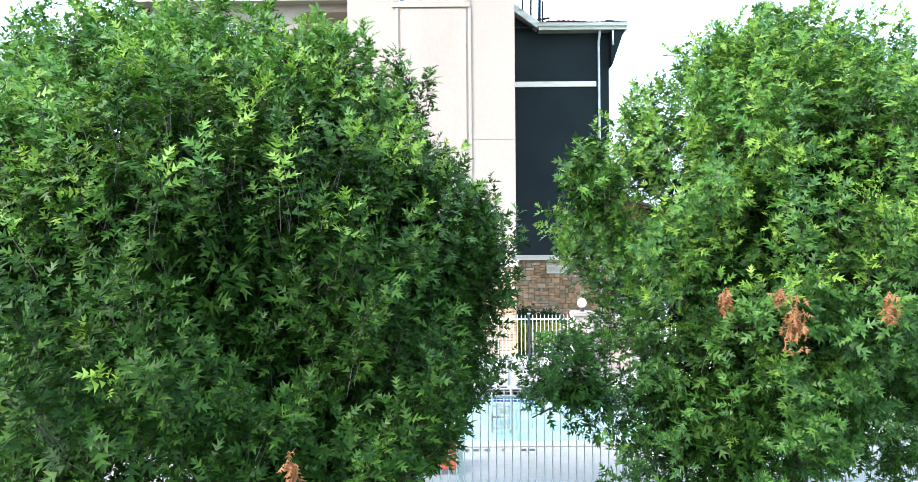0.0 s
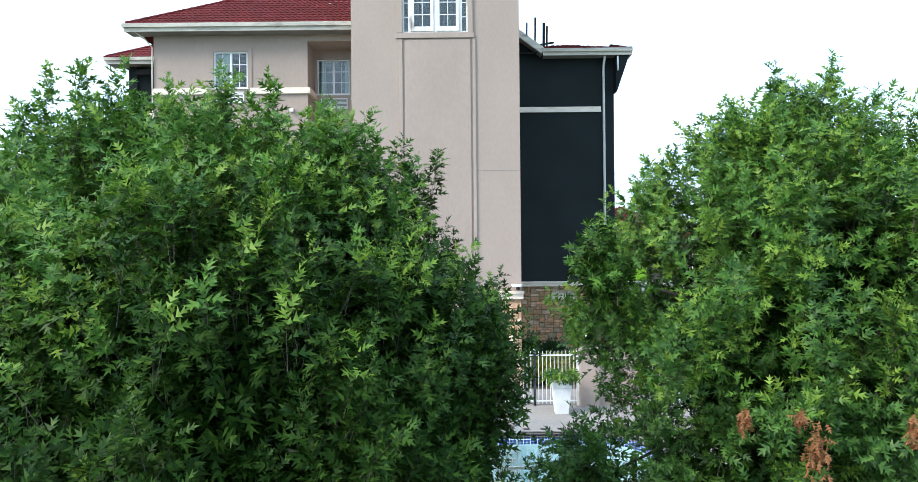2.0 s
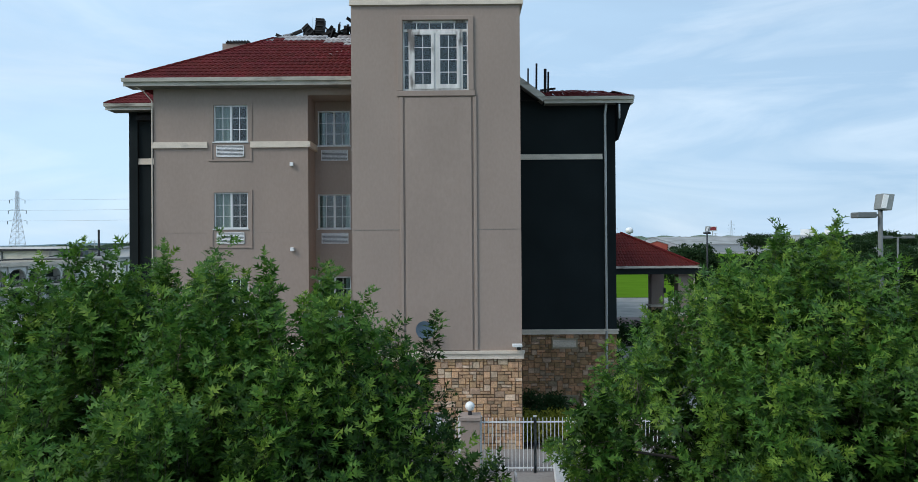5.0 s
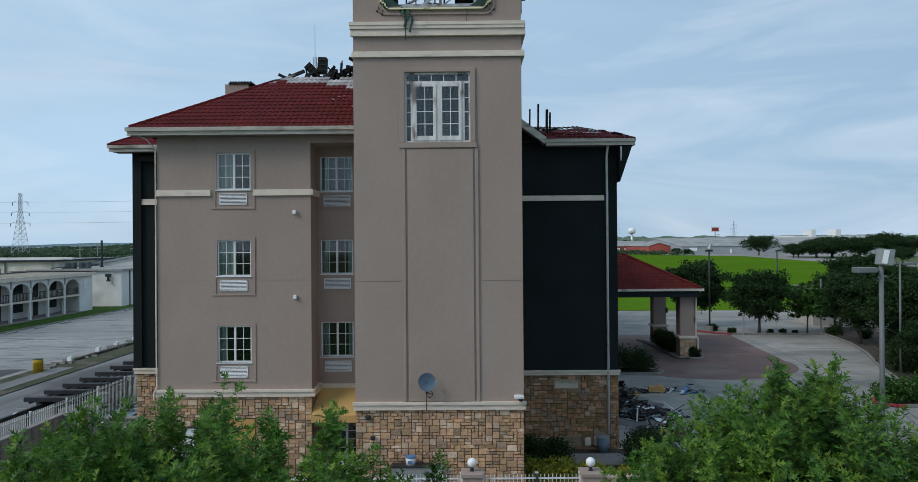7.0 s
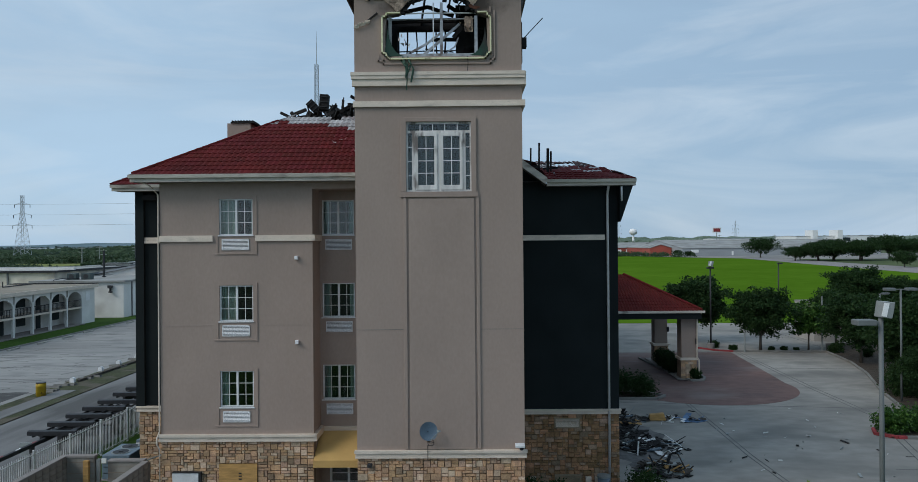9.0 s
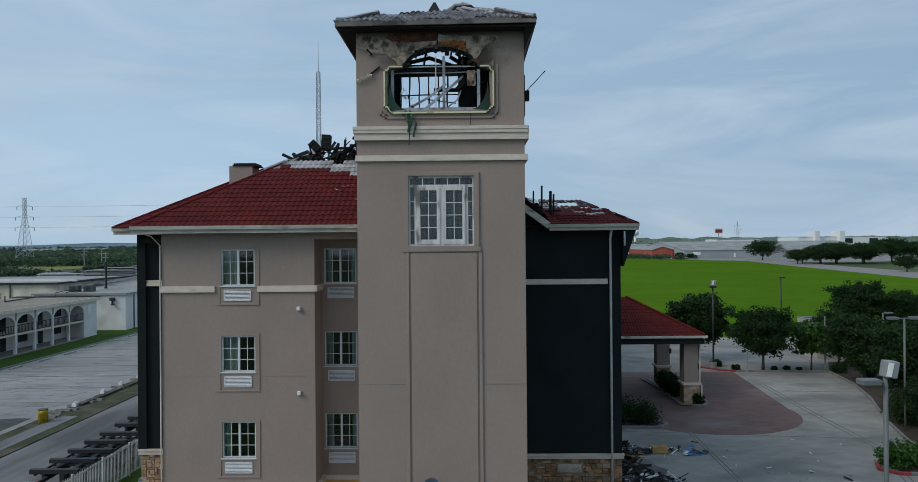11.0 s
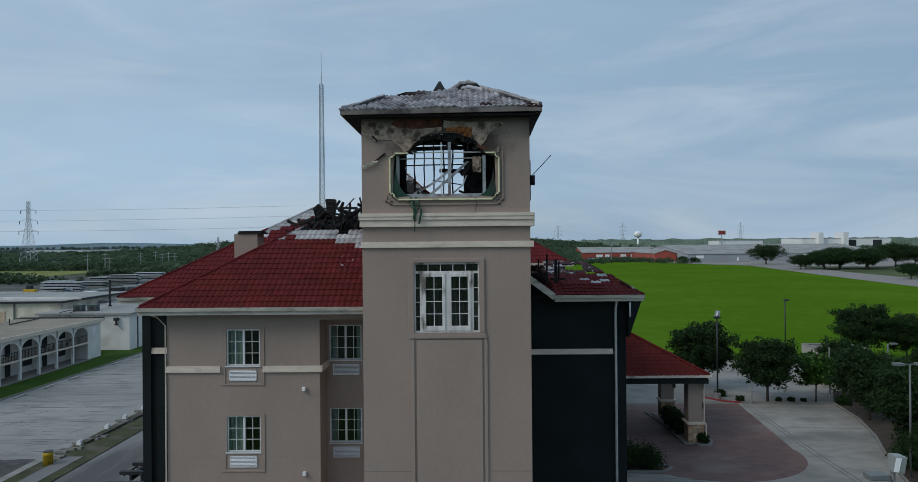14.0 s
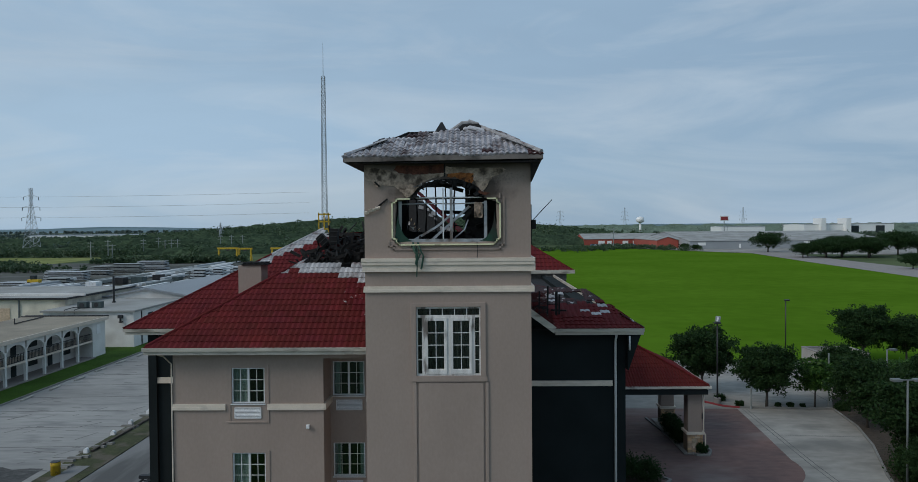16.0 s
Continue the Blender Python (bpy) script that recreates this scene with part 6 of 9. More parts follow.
# cables that hang out of the sign
for i, (x, z0, z1, dx) in enumerate(((-1.95, 15.6, 14.9, 0.16), (-1.85, 15.55, 14.5, 0.05), (-1.8, 15.6, 14.75, 0.2), (-1.75, 15.55, 14.85, -0.1), (-2.0, 15.5, 15.0, 0.3))):
    pts = [(x, 22.5, z0), (x + dx * 0.5, 22.32, z0 - 0.25), (x + dx, 22.3, (z0 + z1) / 2), (x + dx * 0.6, 22.29, z1)]
    part("cable", Geo().tube(pts, 0.018 if i % 2 else 0.03, 6), M["cable_green"], sign, "scorched green cable")
part("cable", Geo().tube([(0.1, 22.45, 15.6), (0.12, 22.4, 15.4), (0.1, 22.4, 15.1)], 0.012, 5), M["black_steel"], sign)
g = Geo()
rnd = random.Random(12)
for k in range(7):
    x, z = -3.5 + 0.07 * k, 16.5 + 0.03 * k + rnd.uniform(-0.03, 0.03)
    g.hexa([(x, 22.44, z), (x + 0.09, 22.42, z + 0.02), (x + 0.09, 22.45, z + 0.02), (x, 22.47, z), (x + rnd.uniform(0, 0.03), 22.38, z + rnd.uniform(0.05, 0.14)), (x + 0.1, 22.38, z + rnd.uniform(0.06, 0.16)), (x + 0.1, 22.41, z + 0.12), (x, 22.43, z + 0.1)])
tagged(part("torn_flashing", g, M["trim"], hotel, "torn pale flashing"), kind="stuff")
part("torn_flashing", Geo().beam((-3.1, 22.46, 16.72), (-2.75, 22.46, 17.0), 0.04, 0.05).beam((-3.15, 22.45, 17.55), (-3.0, 22.45, 17.4), 0.14, 0.05), M["char"], hotel)
part("torn_flashing", Geo().beam((1.84, 23.0, 16.2), (2.55, 23.0, 16.95), 0.025, 0.025).box(1.83, 22.9, 16.0, 2.02, 23.2, 16.3).box(1.83, 22.9, 15.5, 1.88, 23.2, 16.8), M["char"], hotel, "charred bracket on the tower side")


# ---- stone veneer ----
def stone_field(parent_name, x0, x1, z0, z1, y, seed, mats, unit=(0.112, 0.102)):
    """Random ashlar: squared stones of one to three units laid into a grid, each an object of its own."""
    rnd = random.Random(seed)
    holder = part(parent_name, Geo().box(x0 + 0.01, y + 0.03, z0, x1 - 0.01, y + 0.045, z1), M["mortar"], hotel, "squared tan ledge-stone veneer")
    nx, nz = max(1, round((x1 - x0) / unit[0])), max(1, round((z1 - z0) / unit[1]))
    ux, uz = (x1 - x0) / nx, (z1 - z0) / nz
    used = set()
    for j in range(nz):
        for i in range(nx):
            if (i, j) in used:
                continue
            w, h = rnd.choice(((2, 1), (2, 1), (3, 2), (2, 1), (1, 1), (2, 2), (2, 1), (3, 1), (1, 1), (2, 2)))
            while w > 1 and (i + w > nx or any((i + a, j) in used for a in range(w))):
                w -= 1
            while h > 1 and j + h > nz:
                h -= 1
            if any((i + a, j + b) in used for a in range(w) for b in range(h)):
                h = 1
            used |= {(i + a, j + b) for a in range(w) for b in range(h)}
            a, b, c, d = x0 + i * ux + 0.004, x0 + (i + w) * ux - 0.004, z0 + j * uz + 0.004, z0 + (j + h) * uz - 0.004
            o = y - rnd.uniform(0.0, 0.035)
            e = 0.012
            jit = lambda: rnd.uniform(-0.006, 0.006)
            g = Geo()
            back = [(a, y + 0.035, c), (b, y + 0.035, c), (b, y + 0.035, d), (a, y + 0.035, d)]
            front = [(a + e + jit(), o + jit(), c + e + jit()), (b - e + jit(), o + jit(), c + e + jit()), (b - e + jit(), o + jit(), d - e + jit()), (a + e + jit(), o + jit(), d - e + jit())]
            g.v = back + front
            g.f = [(4, 5, 6, 7), (0, 1, 5, 4), (1, 2, 6, 5), (2, 3, 7, 6), (3, 0, 4, 7)]
            g.m = [0] * 5
            part("stone", g, mats[rnd.randrange(len(mats))], holder)


SA, SB, SC, SD = M["stone"], M["stone_b"], M["stone_c"], M["stone_d"]


# ---- trees ----
def leaf_cloud(name, base, axis, normal, size, mats, index, curl=0.3):
    """Deeply cut oak leaves with seven pointed lobes as one mesh: base points, axes, normals and lengths are arrays."""
    mid = [(0, 0.04), (0, 0.30), (0, 0.36), (0, 0.60), (0, 0.54), (0, 0.80), (0, 0.5), (0, 1.16)]
    half = [(0.24, 0.34), (0.42, 0.70), (0.28, 0.98), (0.10, 0.82)]
    p = np.array(mid + half + [(-x, y) for x, y in half])
    t = np.array([(0, 8, 1), (2, 9, 3), (4, 10, 5), (6, 11, 7)])
    tri = np.concatenate([t, np.where(t >= 8, t + 4, t)[:, ::-1]])
    n = len(base)
    axis = axis / np.linalg.norm(axis, axis=1)[:, None]
    side = np.cross(axis, normal)
    side /= np.linalg.norm(side, axis=1)[:, None] + 1e-9
    up = np.cross(side, axis)
    z = curl * np.abs(p[:, 0]) - 0.22 * p[:, 1] ** 2
    v = base[:, None] + size[:, None, None] * (p[None, :, 0, None] * side[:, None] + p[None, :, 1, None] * axis[:, None] + z[None, :, None] * up[:, None])
    f = tri[None] + (np.arange(n) * len(p))[:, None, None]
    return fast_mesh(name, v.reshape(-1, 3), f.reshape(-1, 3), mats, np.repeat(index, len(tri)))


def unit(a):
    return a / (np.linalg.norm(a, axis=-1, keepdims=True) + 1e-9)


def shoots_to_leaves(rng, start, way, length, per, size):
    """Leaves set round leafy shoots: they splay outwards, droop a little and close up towards the tip."""
    n = len(start)
    s = np.repeat(start, per, 0)
    w = np.repeat(way, per, 0)
    L = np.repeat(length, per)
    at = np.tile((np.arange(per) + 0.5) / per, n) ** 0.75
    bend = np.stack([np.zeros_like(at), np.zeros_like(at), 0.18 * at ** 2], 1) * L[:, None]
    base = s + w * (at * L)[:, None] + bend + rng.normal(0, 0.01, (n * per, 3))
    out = unit(np.cross(w, rng.normal(0, 1, (n * per, 3))))
    axis = unit(out * (1.0 - 0.4 * at)[:, None] + w * (0.25 + 0.6 * at ** 2)[:, None] + np.array((0, 0, 0.02)) + 0.18 * rng.normal(0, 1, (n * per, 3)))
    normal = unit(w * 0.7 + out * 0.25 + np.array((0, -0.35, 0.45)) + 0.4 * rng.normal(0, 1, (n * per, 3)))
    sz = size * rng.uniform(0.65, 1.2, n * per) * (1.1 - 0.35 * at)
    return base, axis, normal, sz, at


PER = 15


def oak_tree(loc, lobes, counts, seed, label, rise, dead=(), young=0.16, size=0.15, leaf="leaf", upright=(), under=None, edge=99.0, mid=0.15, cap=(0.0, 0.0, 7.0, 9.0), clear=0.0, spires=(0, 1.0, 1.0, 1.0), lit=3.0, shy=0.3):
    """lobes: middles and half-widths of the crown's masses; rise: how far the boughs sweep upwards;
    upright: feathery whips; spires: count, half-widths and dome radius of the shoots that stand out on top; cap: a dome (x, y, top, radius) that the crown stays under."""
    rng = np.random.default_rng(seed)
    rnd = random.Random(seed)
    tree = thing("oak_tree", label, "tree", loc, "oak trees by the pool fence")
    x, y = loc[0], loc[1]
    trunk_top = Vector((x + 0.05, y, 1.5))
    part("trunk", Geo().tube([(x, y, -0.1), (x + 0.02, y, 0.15), (x + 0.03, y - 0.02, 0.8), trunk_top, (x + 0.05, y + 0.05, 3.0), (x, y + 0.1, 4.6)], [0.20, 0.15, 0.125, 0.115, 0.075, 0.03], 12), M["bark"], tree, smooth=True)
    S, W, Ln, inner = [], [], [], []
    for (cx, cy, cz, rx, ry, rz), n in zip(lobes, counts):
        per = 13
        m = max(1, n // per)
        d = unit(rng.normal(0, 1, (m, 3)))
        d[:, 2] = np.abs(d[:, 2]) * np.where(rng.random(m) < 0.56, 1, -1)
        f = 0.52 + 0.46 * rng.random(m) ** 0.55
        lump = np.array([noise.noise(Vector(q) * 2.3 + Vector((seed, 0, 0))) + 0.5 * noise.noise(Vector(q) * 5.1) for q in d])
        r = np.array((rx, ry, rz))
        r = np.where(d[:, 2:3] < 0, r * np.array((1, 1, 1.15)), r)
        c = np.array((cx, cy, cz)) + d * r * (f * np.minimum(1.06, 1 + 0.45 * lump))[:, None]
        bough = unit(d * 0.8 + np.array((0, 0, rise)) + 0.3 * rng.normal(0, 1, (m, 3)))
        n = m * per
        along = np.tile((np.arange(per) + 0.5) / per, m)
        reach = np.repeat(rng.uniform(0.6, 1.1, m), per)
        off = rng.normal(0, 1, (n, 3)) * (0.17 * (1.15 - along))[:, None]
        bw = np.repeat(bough, per, 0)
        S.append(np.repeat(c, per, 0) + bw * ((along - 0.6) * reach)[:, None] + off)
        W.append(unit(bw * 0.8 + unit(off) * (0.75 - 0.5 * along)[:, None] + np.array((0, 0, rise * 0.8)) + 0.2 * rng.normal(0, 1, (n, 3))))
        Ln.append(rng.uniform(0.28, 0.5, n))
        # filler leaves deep in the crown, coloured dark for the shade inside it
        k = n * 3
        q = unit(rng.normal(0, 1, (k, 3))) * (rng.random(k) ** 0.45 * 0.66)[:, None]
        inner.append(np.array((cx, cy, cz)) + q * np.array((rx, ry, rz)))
    for px, py, pz, wx, wy, wz, n in upright:
        foot = np.array((px, py, pz)) + np.array((wx, wy, wz)) * rng.uniform(-1, 1, (n, 3))
        lean = unit(np.array((0, 0, 1.0)) + 0.16 * rng.normal(0, 1, (n, 3)))
        for k in range(4):
            S.append(foot + lean * (0.27 * k))
            W.append(unit(lean + 0.14 * rng.normal(0, 1, (n, 3))))
            Ln.append(rng.uniform(0.3, 0.45, n) * (1.0 - 0.12 * k))
    S, W, Ln = np.concatenate(S), np.concatenate(W), np.concatenate(Ln)
    tip = S + W * Ln[:, None]
    far2 = (tip[:, 0] - cap[0]) ** 2 + (tip[:, 1] - cap[1]) ** 2
    keep = (S[:, 2] > 0.25) & (tip[:, 2] < cap[2] - far2 / (2 * cap[3])) & ((S[:, 1] < 9.7) | (S[:, 2] > 4.3)) & (tip[:, 0] < edge) & (tip[:, 0] > clear * (tip[:, 1] / 8.0) - 50 * (clear == 0))
    if under:
        keep &= (tip[:, 0] < -1.2) | (np.minimum(S[:, 2], tip[:, 2]) > under[0] + under[1] * tip[:, 0])
    # the lower crown is thin and lets one look into it
    thin = np.array([noise.noise(Vector(q) * 1.5 + Vector((seed * 5.0, 0, 0))) for q in S])
    keep &= (thin > np.clip((3.4 - S[:, 2]) * 0.12, -0.4, -0.02) - 0.2) | (tip[:, 0] > x + 1.2) & (x < 0)
    S, W, Ln = S[keep], W[keep], Ln[keep]
    n = spires[0]
    foot = np.array((cap[0], cap[1], 0.0)) + np.array((spires[1], spires[2], 0.0)) * rng.uniform(-1, 1, (n, 3))
    foot[:, 2] = cap[2] - ((foot[:, 0] - cap[0]) ** 2 + (foot[:, 1] - cap[1]) ** 2) / (2 * spires[3]) - rng.uniform(0.65, 1.3, n)
    lean = unit(np.array((0.05, 0, 1.0)) + 0.13 * rng.normal(0, 1, (n, 3)))
    for k in range(5):
        for _ in range(2):
            S = np.concatenate([S, foot + lean * (0.2 * k) + rng.normal(0, 0.035 * (5 - k) / 4, (n, 3))])
            W = np.concatenate([W, unit(lean + 0.2 * rng.normal(0, 1, (n, 3)))])
            Ln = np.concatenate([Ln, rng.uniform(0.2, 0.32, n)])
    base, axis, normal, sz, at = shoots_to_leaves(rng, S, W, Ln, PER, size)
    # Young tips, kept mostly above lit so that they brighten the upper crown.
    leaf_tone = np.repeat(rng.random(len(S)) < young * (0.2 + 1.4 * (S[:, 2] > lit)), PER) & (at > 0.5)
    # lighter leaf colour towards the top left imitates light falling on the crown
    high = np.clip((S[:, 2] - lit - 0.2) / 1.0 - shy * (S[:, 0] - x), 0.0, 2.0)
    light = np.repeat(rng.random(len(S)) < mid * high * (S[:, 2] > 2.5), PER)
    leaf_tone = np.where(leaf_tone, 1, np.where(light, 2, 0))
    part("crown", leaf_cloud("crown", base, axis, normal, sz, [M[leaf], M["leaf_young"], M["leaf_sun"]], leaf_tone), None, tree, "dense lobed green leaves")
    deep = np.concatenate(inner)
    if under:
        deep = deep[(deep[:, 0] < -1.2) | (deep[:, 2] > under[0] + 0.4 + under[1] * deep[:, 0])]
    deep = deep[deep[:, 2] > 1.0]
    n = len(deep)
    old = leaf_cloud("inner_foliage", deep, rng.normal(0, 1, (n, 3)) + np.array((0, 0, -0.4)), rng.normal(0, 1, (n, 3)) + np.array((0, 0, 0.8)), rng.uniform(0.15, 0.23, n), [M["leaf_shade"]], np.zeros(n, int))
    tagged(part("inner_foliage", old, None, tree, "inner leaves, coloured dark for the crown's inner shade"), kind="stuff")
    # twigs
    side = unit(np.cross(W, np.array((0.3, 0.2, 1.0))))
    other = np.cross(W, side)
    tips = S + W * Ln[:, None] * 0.95 + np.array((0, 0, 0.1)) * Ln[:, None]
    roots = S - W * 0.12
    v = np.stack([roots + 0.003 * side, roots - 0.002 * side + 0.003 * other, roots - 0.002 * side - 0.003 * other, tips], 1)
    f = np.array([(0, 1, 3), (1, 2, 3), (2, 0, 3)])[None] + (np.arange(len(S)) * 4)[:, None, None]
    tagged(part("twig", fast_mesh("twig", v.reshape(-1, 3), f.reshape(-1, 3), [M["bark"]]), None, tree), kind="stuff")
    for k in range(26):
        tip = Vector(S[rnd.randrange(len(S))])
        st = trunk_top.lerp(Vector((x, y + 0.1, 4.4)), rnd.random() ** 1.4)
        mid = st.lerp(tip, 0.45) + Vector((rnd.uniform(-0.2, 0.2), rnd.uniform(-0.2, 0.2), 0.25))
        r = rnd.uniform(0.025, 0.05)
        part("limb", Geo().tube([st, mid, tip], [r, r * 0.6, 0.008], 7), M["bark"], tree, smooth=True)
    for px, py, pz, s in dead:
        c = np.array((px, py, pz))
        n = int(60 * s / 0.08)
        b = c + rng.normal(0, 1, (n, 3)) * np.array((s * 0.4, s * 0.4, s * 0.85))
        ax = unit(rng.normal(0, 0.35, (n, 3)) + np.array((0, 0, -1.0)))
        part("dead_spray", leaf_cloud("dead_spray", b, ax, rng.normal(0, 1, (n, 3)), np.full(n, 0.07), [M["leaf_dead"]], np.zeros(n, int), 0.9), None, tree, "withered brown leaf cluster")
    return tree


def clump_cloud(rng, centres, n_each, spread, size):
    """Small leaf blades scattered round clump centres: vertices and triangles."""
    m = len(centres) * n_each
    c = np.repeat(centres, n_each, 0) + rng.normal(0, 1, (m, 3)) * np.asarray(spread)
    a = unit(rng.normal(0, 1, (m, 3)))
    b = unit(np.cross(a, rng.normal(0, 1, (m, 3))))
    s = size * rng.uniform(0.6, 1.3, m)[:, None]
    v = np.stack([c - a * s, c + b * s * 0.55, c + a * s, c - b * s * 0.55], 1).reshape(-1, 3)
    k = (np.arange(m) * 4)[:, None, None]
    f = (np.array([(0, 1, 2), (0, 2, 3)])[None] + k).reshape(-1, 3)
    return v, f


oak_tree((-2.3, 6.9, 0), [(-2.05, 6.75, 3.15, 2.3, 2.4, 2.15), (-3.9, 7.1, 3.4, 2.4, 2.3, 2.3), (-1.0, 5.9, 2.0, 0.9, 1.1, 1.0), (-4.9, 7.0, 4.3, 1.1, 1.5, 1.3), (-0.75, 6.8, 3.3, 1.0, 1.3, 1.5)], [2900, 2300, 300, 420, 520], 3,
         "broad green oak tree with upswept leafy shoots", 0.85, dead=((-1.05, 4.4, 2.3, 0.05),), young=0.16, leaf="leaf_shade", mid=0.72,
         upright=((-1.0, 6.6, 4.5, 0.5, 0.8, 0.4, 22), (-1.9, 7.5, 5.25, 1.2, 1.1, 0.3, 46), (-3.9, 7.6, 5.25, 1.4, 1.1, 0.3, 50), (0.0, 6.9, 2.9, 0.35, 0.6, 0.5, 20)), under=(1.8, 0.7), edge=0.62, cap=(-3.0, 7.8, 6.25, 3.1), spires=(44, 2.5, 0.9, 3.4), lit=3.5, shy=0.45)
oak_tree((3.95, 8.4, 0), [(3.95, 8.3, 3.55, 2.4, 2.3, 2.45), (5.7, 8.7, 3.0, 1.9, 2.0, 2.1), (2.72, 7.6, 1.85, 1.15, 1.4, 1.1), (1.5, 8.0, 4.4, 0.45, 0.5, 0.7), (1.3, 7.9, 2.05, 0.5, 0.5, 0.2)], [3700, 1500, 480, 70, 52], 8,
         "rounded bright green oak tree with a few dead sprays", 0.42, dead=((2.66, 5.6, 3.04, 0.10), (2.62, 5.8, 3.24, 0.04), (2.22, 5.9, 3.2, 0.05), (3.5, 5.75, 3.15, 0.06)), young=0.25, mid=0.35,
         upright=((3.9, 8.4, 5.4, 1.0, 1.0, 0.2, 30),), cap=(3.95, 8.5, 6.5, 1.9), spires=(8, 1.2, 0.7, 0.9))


def small_tree(name, height, wide, seed, label, category="tree", leaf="leaf_dark", n=420, trunk=0.16, clear=0.3, size=0.16, group="", per=34):
    """A tree at the origin, with a forked trunk and a ragged crown of leaf clumps."""
    rng, rnd = np.random.default_rng(seed), random.Random(seed)
    tree = thing(name, label, category, (0, 0, 0), group)
    top = height * clear
    part("trunk", Geo().tube([(0, 0, -0.05), (0.02, 0, top * 0.5), (0.05, 0.02, top), (0, 0, height * 0.7)], [trunk, trunk * 0.75, trunk * 0.65, 0.03], 9), M["bark"], tree, smooth=True)
    for k in range(7):
        a = k * 0.9 + rnd.random()
        q = Vector((math.cos(a) * wide * 0.36, math.sin(a) * wide * 0.36, height * rnd.uniform(0.5, 0.85)))
        part("limb", Geo().tube([(0.03, 0, top * rnd.uniform(0.75, 1.1)), q * 0.5 + Vector((0, 0, top * 0.6)), q], [trunk * 0.5, trunk * 0.3, 0.02], 6), M["bark"], tree)
    d = unit(rng.normal(0, 1, (n, 3)))
    f = rng.random(n) ** 0.42
    lump = np.array([noise.noise(Vector(q) * 2.0 + Vector((seed * 3.7, 0, 0))) for q in d])
    mid = height * (0.5 + clear / 2)
    cen = np.array((0, 0, mid)) + d * np.array((wide / 2, wide / 2, height * (1 - clear) / 2)) * (f * (1 + 0.6 * lump))[:, None]
    v, t = clump_cloud(rng, cen, per, np.array((0.22, 0.22, 0.15)) * wide / 5, size)
    part("crown", fast_mesh("crown", v, t, [M[leaf]]), None, tree)
    return tree


def at(x, y, z=0.0, turn=0.0, s=1.0):
    return pose(x, y, z, 0, 0, turn) @ Matrix.Scale(s, 4)


def place_copies(src, rows):
    """Puts the built one at the first row and copies at the others."""
    for r in rows[1:]:
        copy_thing(src, at(*r))
    src.matrix_basis = at(*rows[0])


lot_tree = small_tree("lot_tree", 6.0, 5.2, 31, "dark green live oak in the car park", n=620, size=0.12, per=36, group="car park trees")
place_copies(lot_tree, [(25.7, 62.3, 0, 0, 0.92), (21.9, 68.0, 0, 80, 1.04), (45.4, 83.0, 0, 30, 1.08), (49.8, 82.0, 0, 110, 0.9), (33.1, 63.8, 0, 140, 0.85), (30.9, 55.8, 0, 200, 0.9), (29.2, 46.5, 0, 20, 1.0),
                        (38.8, 60.5, 0, 260, 0.8), (27.0, 41.2, 0, 310, 0.6), (30.2, 42.6, 0, 65, 0.75)])
young_tree = small_tree("young_tree", 4.3, 2.9, 33, "slender young green tree by the kerb", n=220, trunk=0.09, clear=0.36, leaf="leaf", size=0.14)
place_copies(young_tree, [(29.8, 62.1, 0, 0, 1.0)])
field_oak = small_tree("field_oak", 11.5, 18.0, 35, "broad lone oak at the meadow's far edge", n=200, trunk=0.5, clear=0.22, size=0.42, per=30, leaf="leaf_dark", group="far oaks")
place_copies(field_oak, [(168.5, 407, 0, 0, 1.0), (131, 440, 0, 60, 0.38), (137.5, 438, 0, 160, 0.32), (155, 335, 0, 100, 0.6), (164, 332, 0, 200, 0.75), (174, 336, 0, 300, 0.8), (183, 330, 0, 20, 0.85),
                         (214, 360, 0, 90, 1.05), (230, 370, 0, 10, 0.9), (152, 247, 0, 75, 0.5), (192, 345, 0, 33, 0.75), (178, 345, 0, 140, 0.9), (169, 341, 0, 250, 0.8), (187, 338, 0, 80, 0.85), (162, 345, 0, 15, 0.6)])



def shrub(name, loc, wide, high, seed, label, leaf="leaf_dark", n=70, size=0.07, group=""):
    rng = np.random.default_rng(seed)
    ob = thing(name, label, "shrub", loc, group)
    d = unit(rng.normal(0, 1, (n, 3)))
    cen = np.array((loc[0], loc[1], loc[2] + high * 0.5)) + d * np.array((wide / 2, wide / 2, high * 0.48)) * (rng.random(n)[:, None] ** 0.35) / np.maximum(np.max(np.abs(d), axis=1), 0.7)[:, None] ** 0.6
    cen[:, 2] = np.maximum(cen[:, 2], loc[2] + 0.05)
    v, t = clump_cloud(rng, cen, 40, np.array((0.1, 0.1, 0.08)) * wide, size)
    part("foliage", fast_mesh("foliage", v, t, [M[leaf]]), None, ob)
    part("stem", Geo().tube([(loc[0], loc[1], loc[2] - 0.03), (loc[0], loc[1], loc[2] + high * 0.6)], [0.03, 0.012], 6), M["bark"], ob)
    return ob


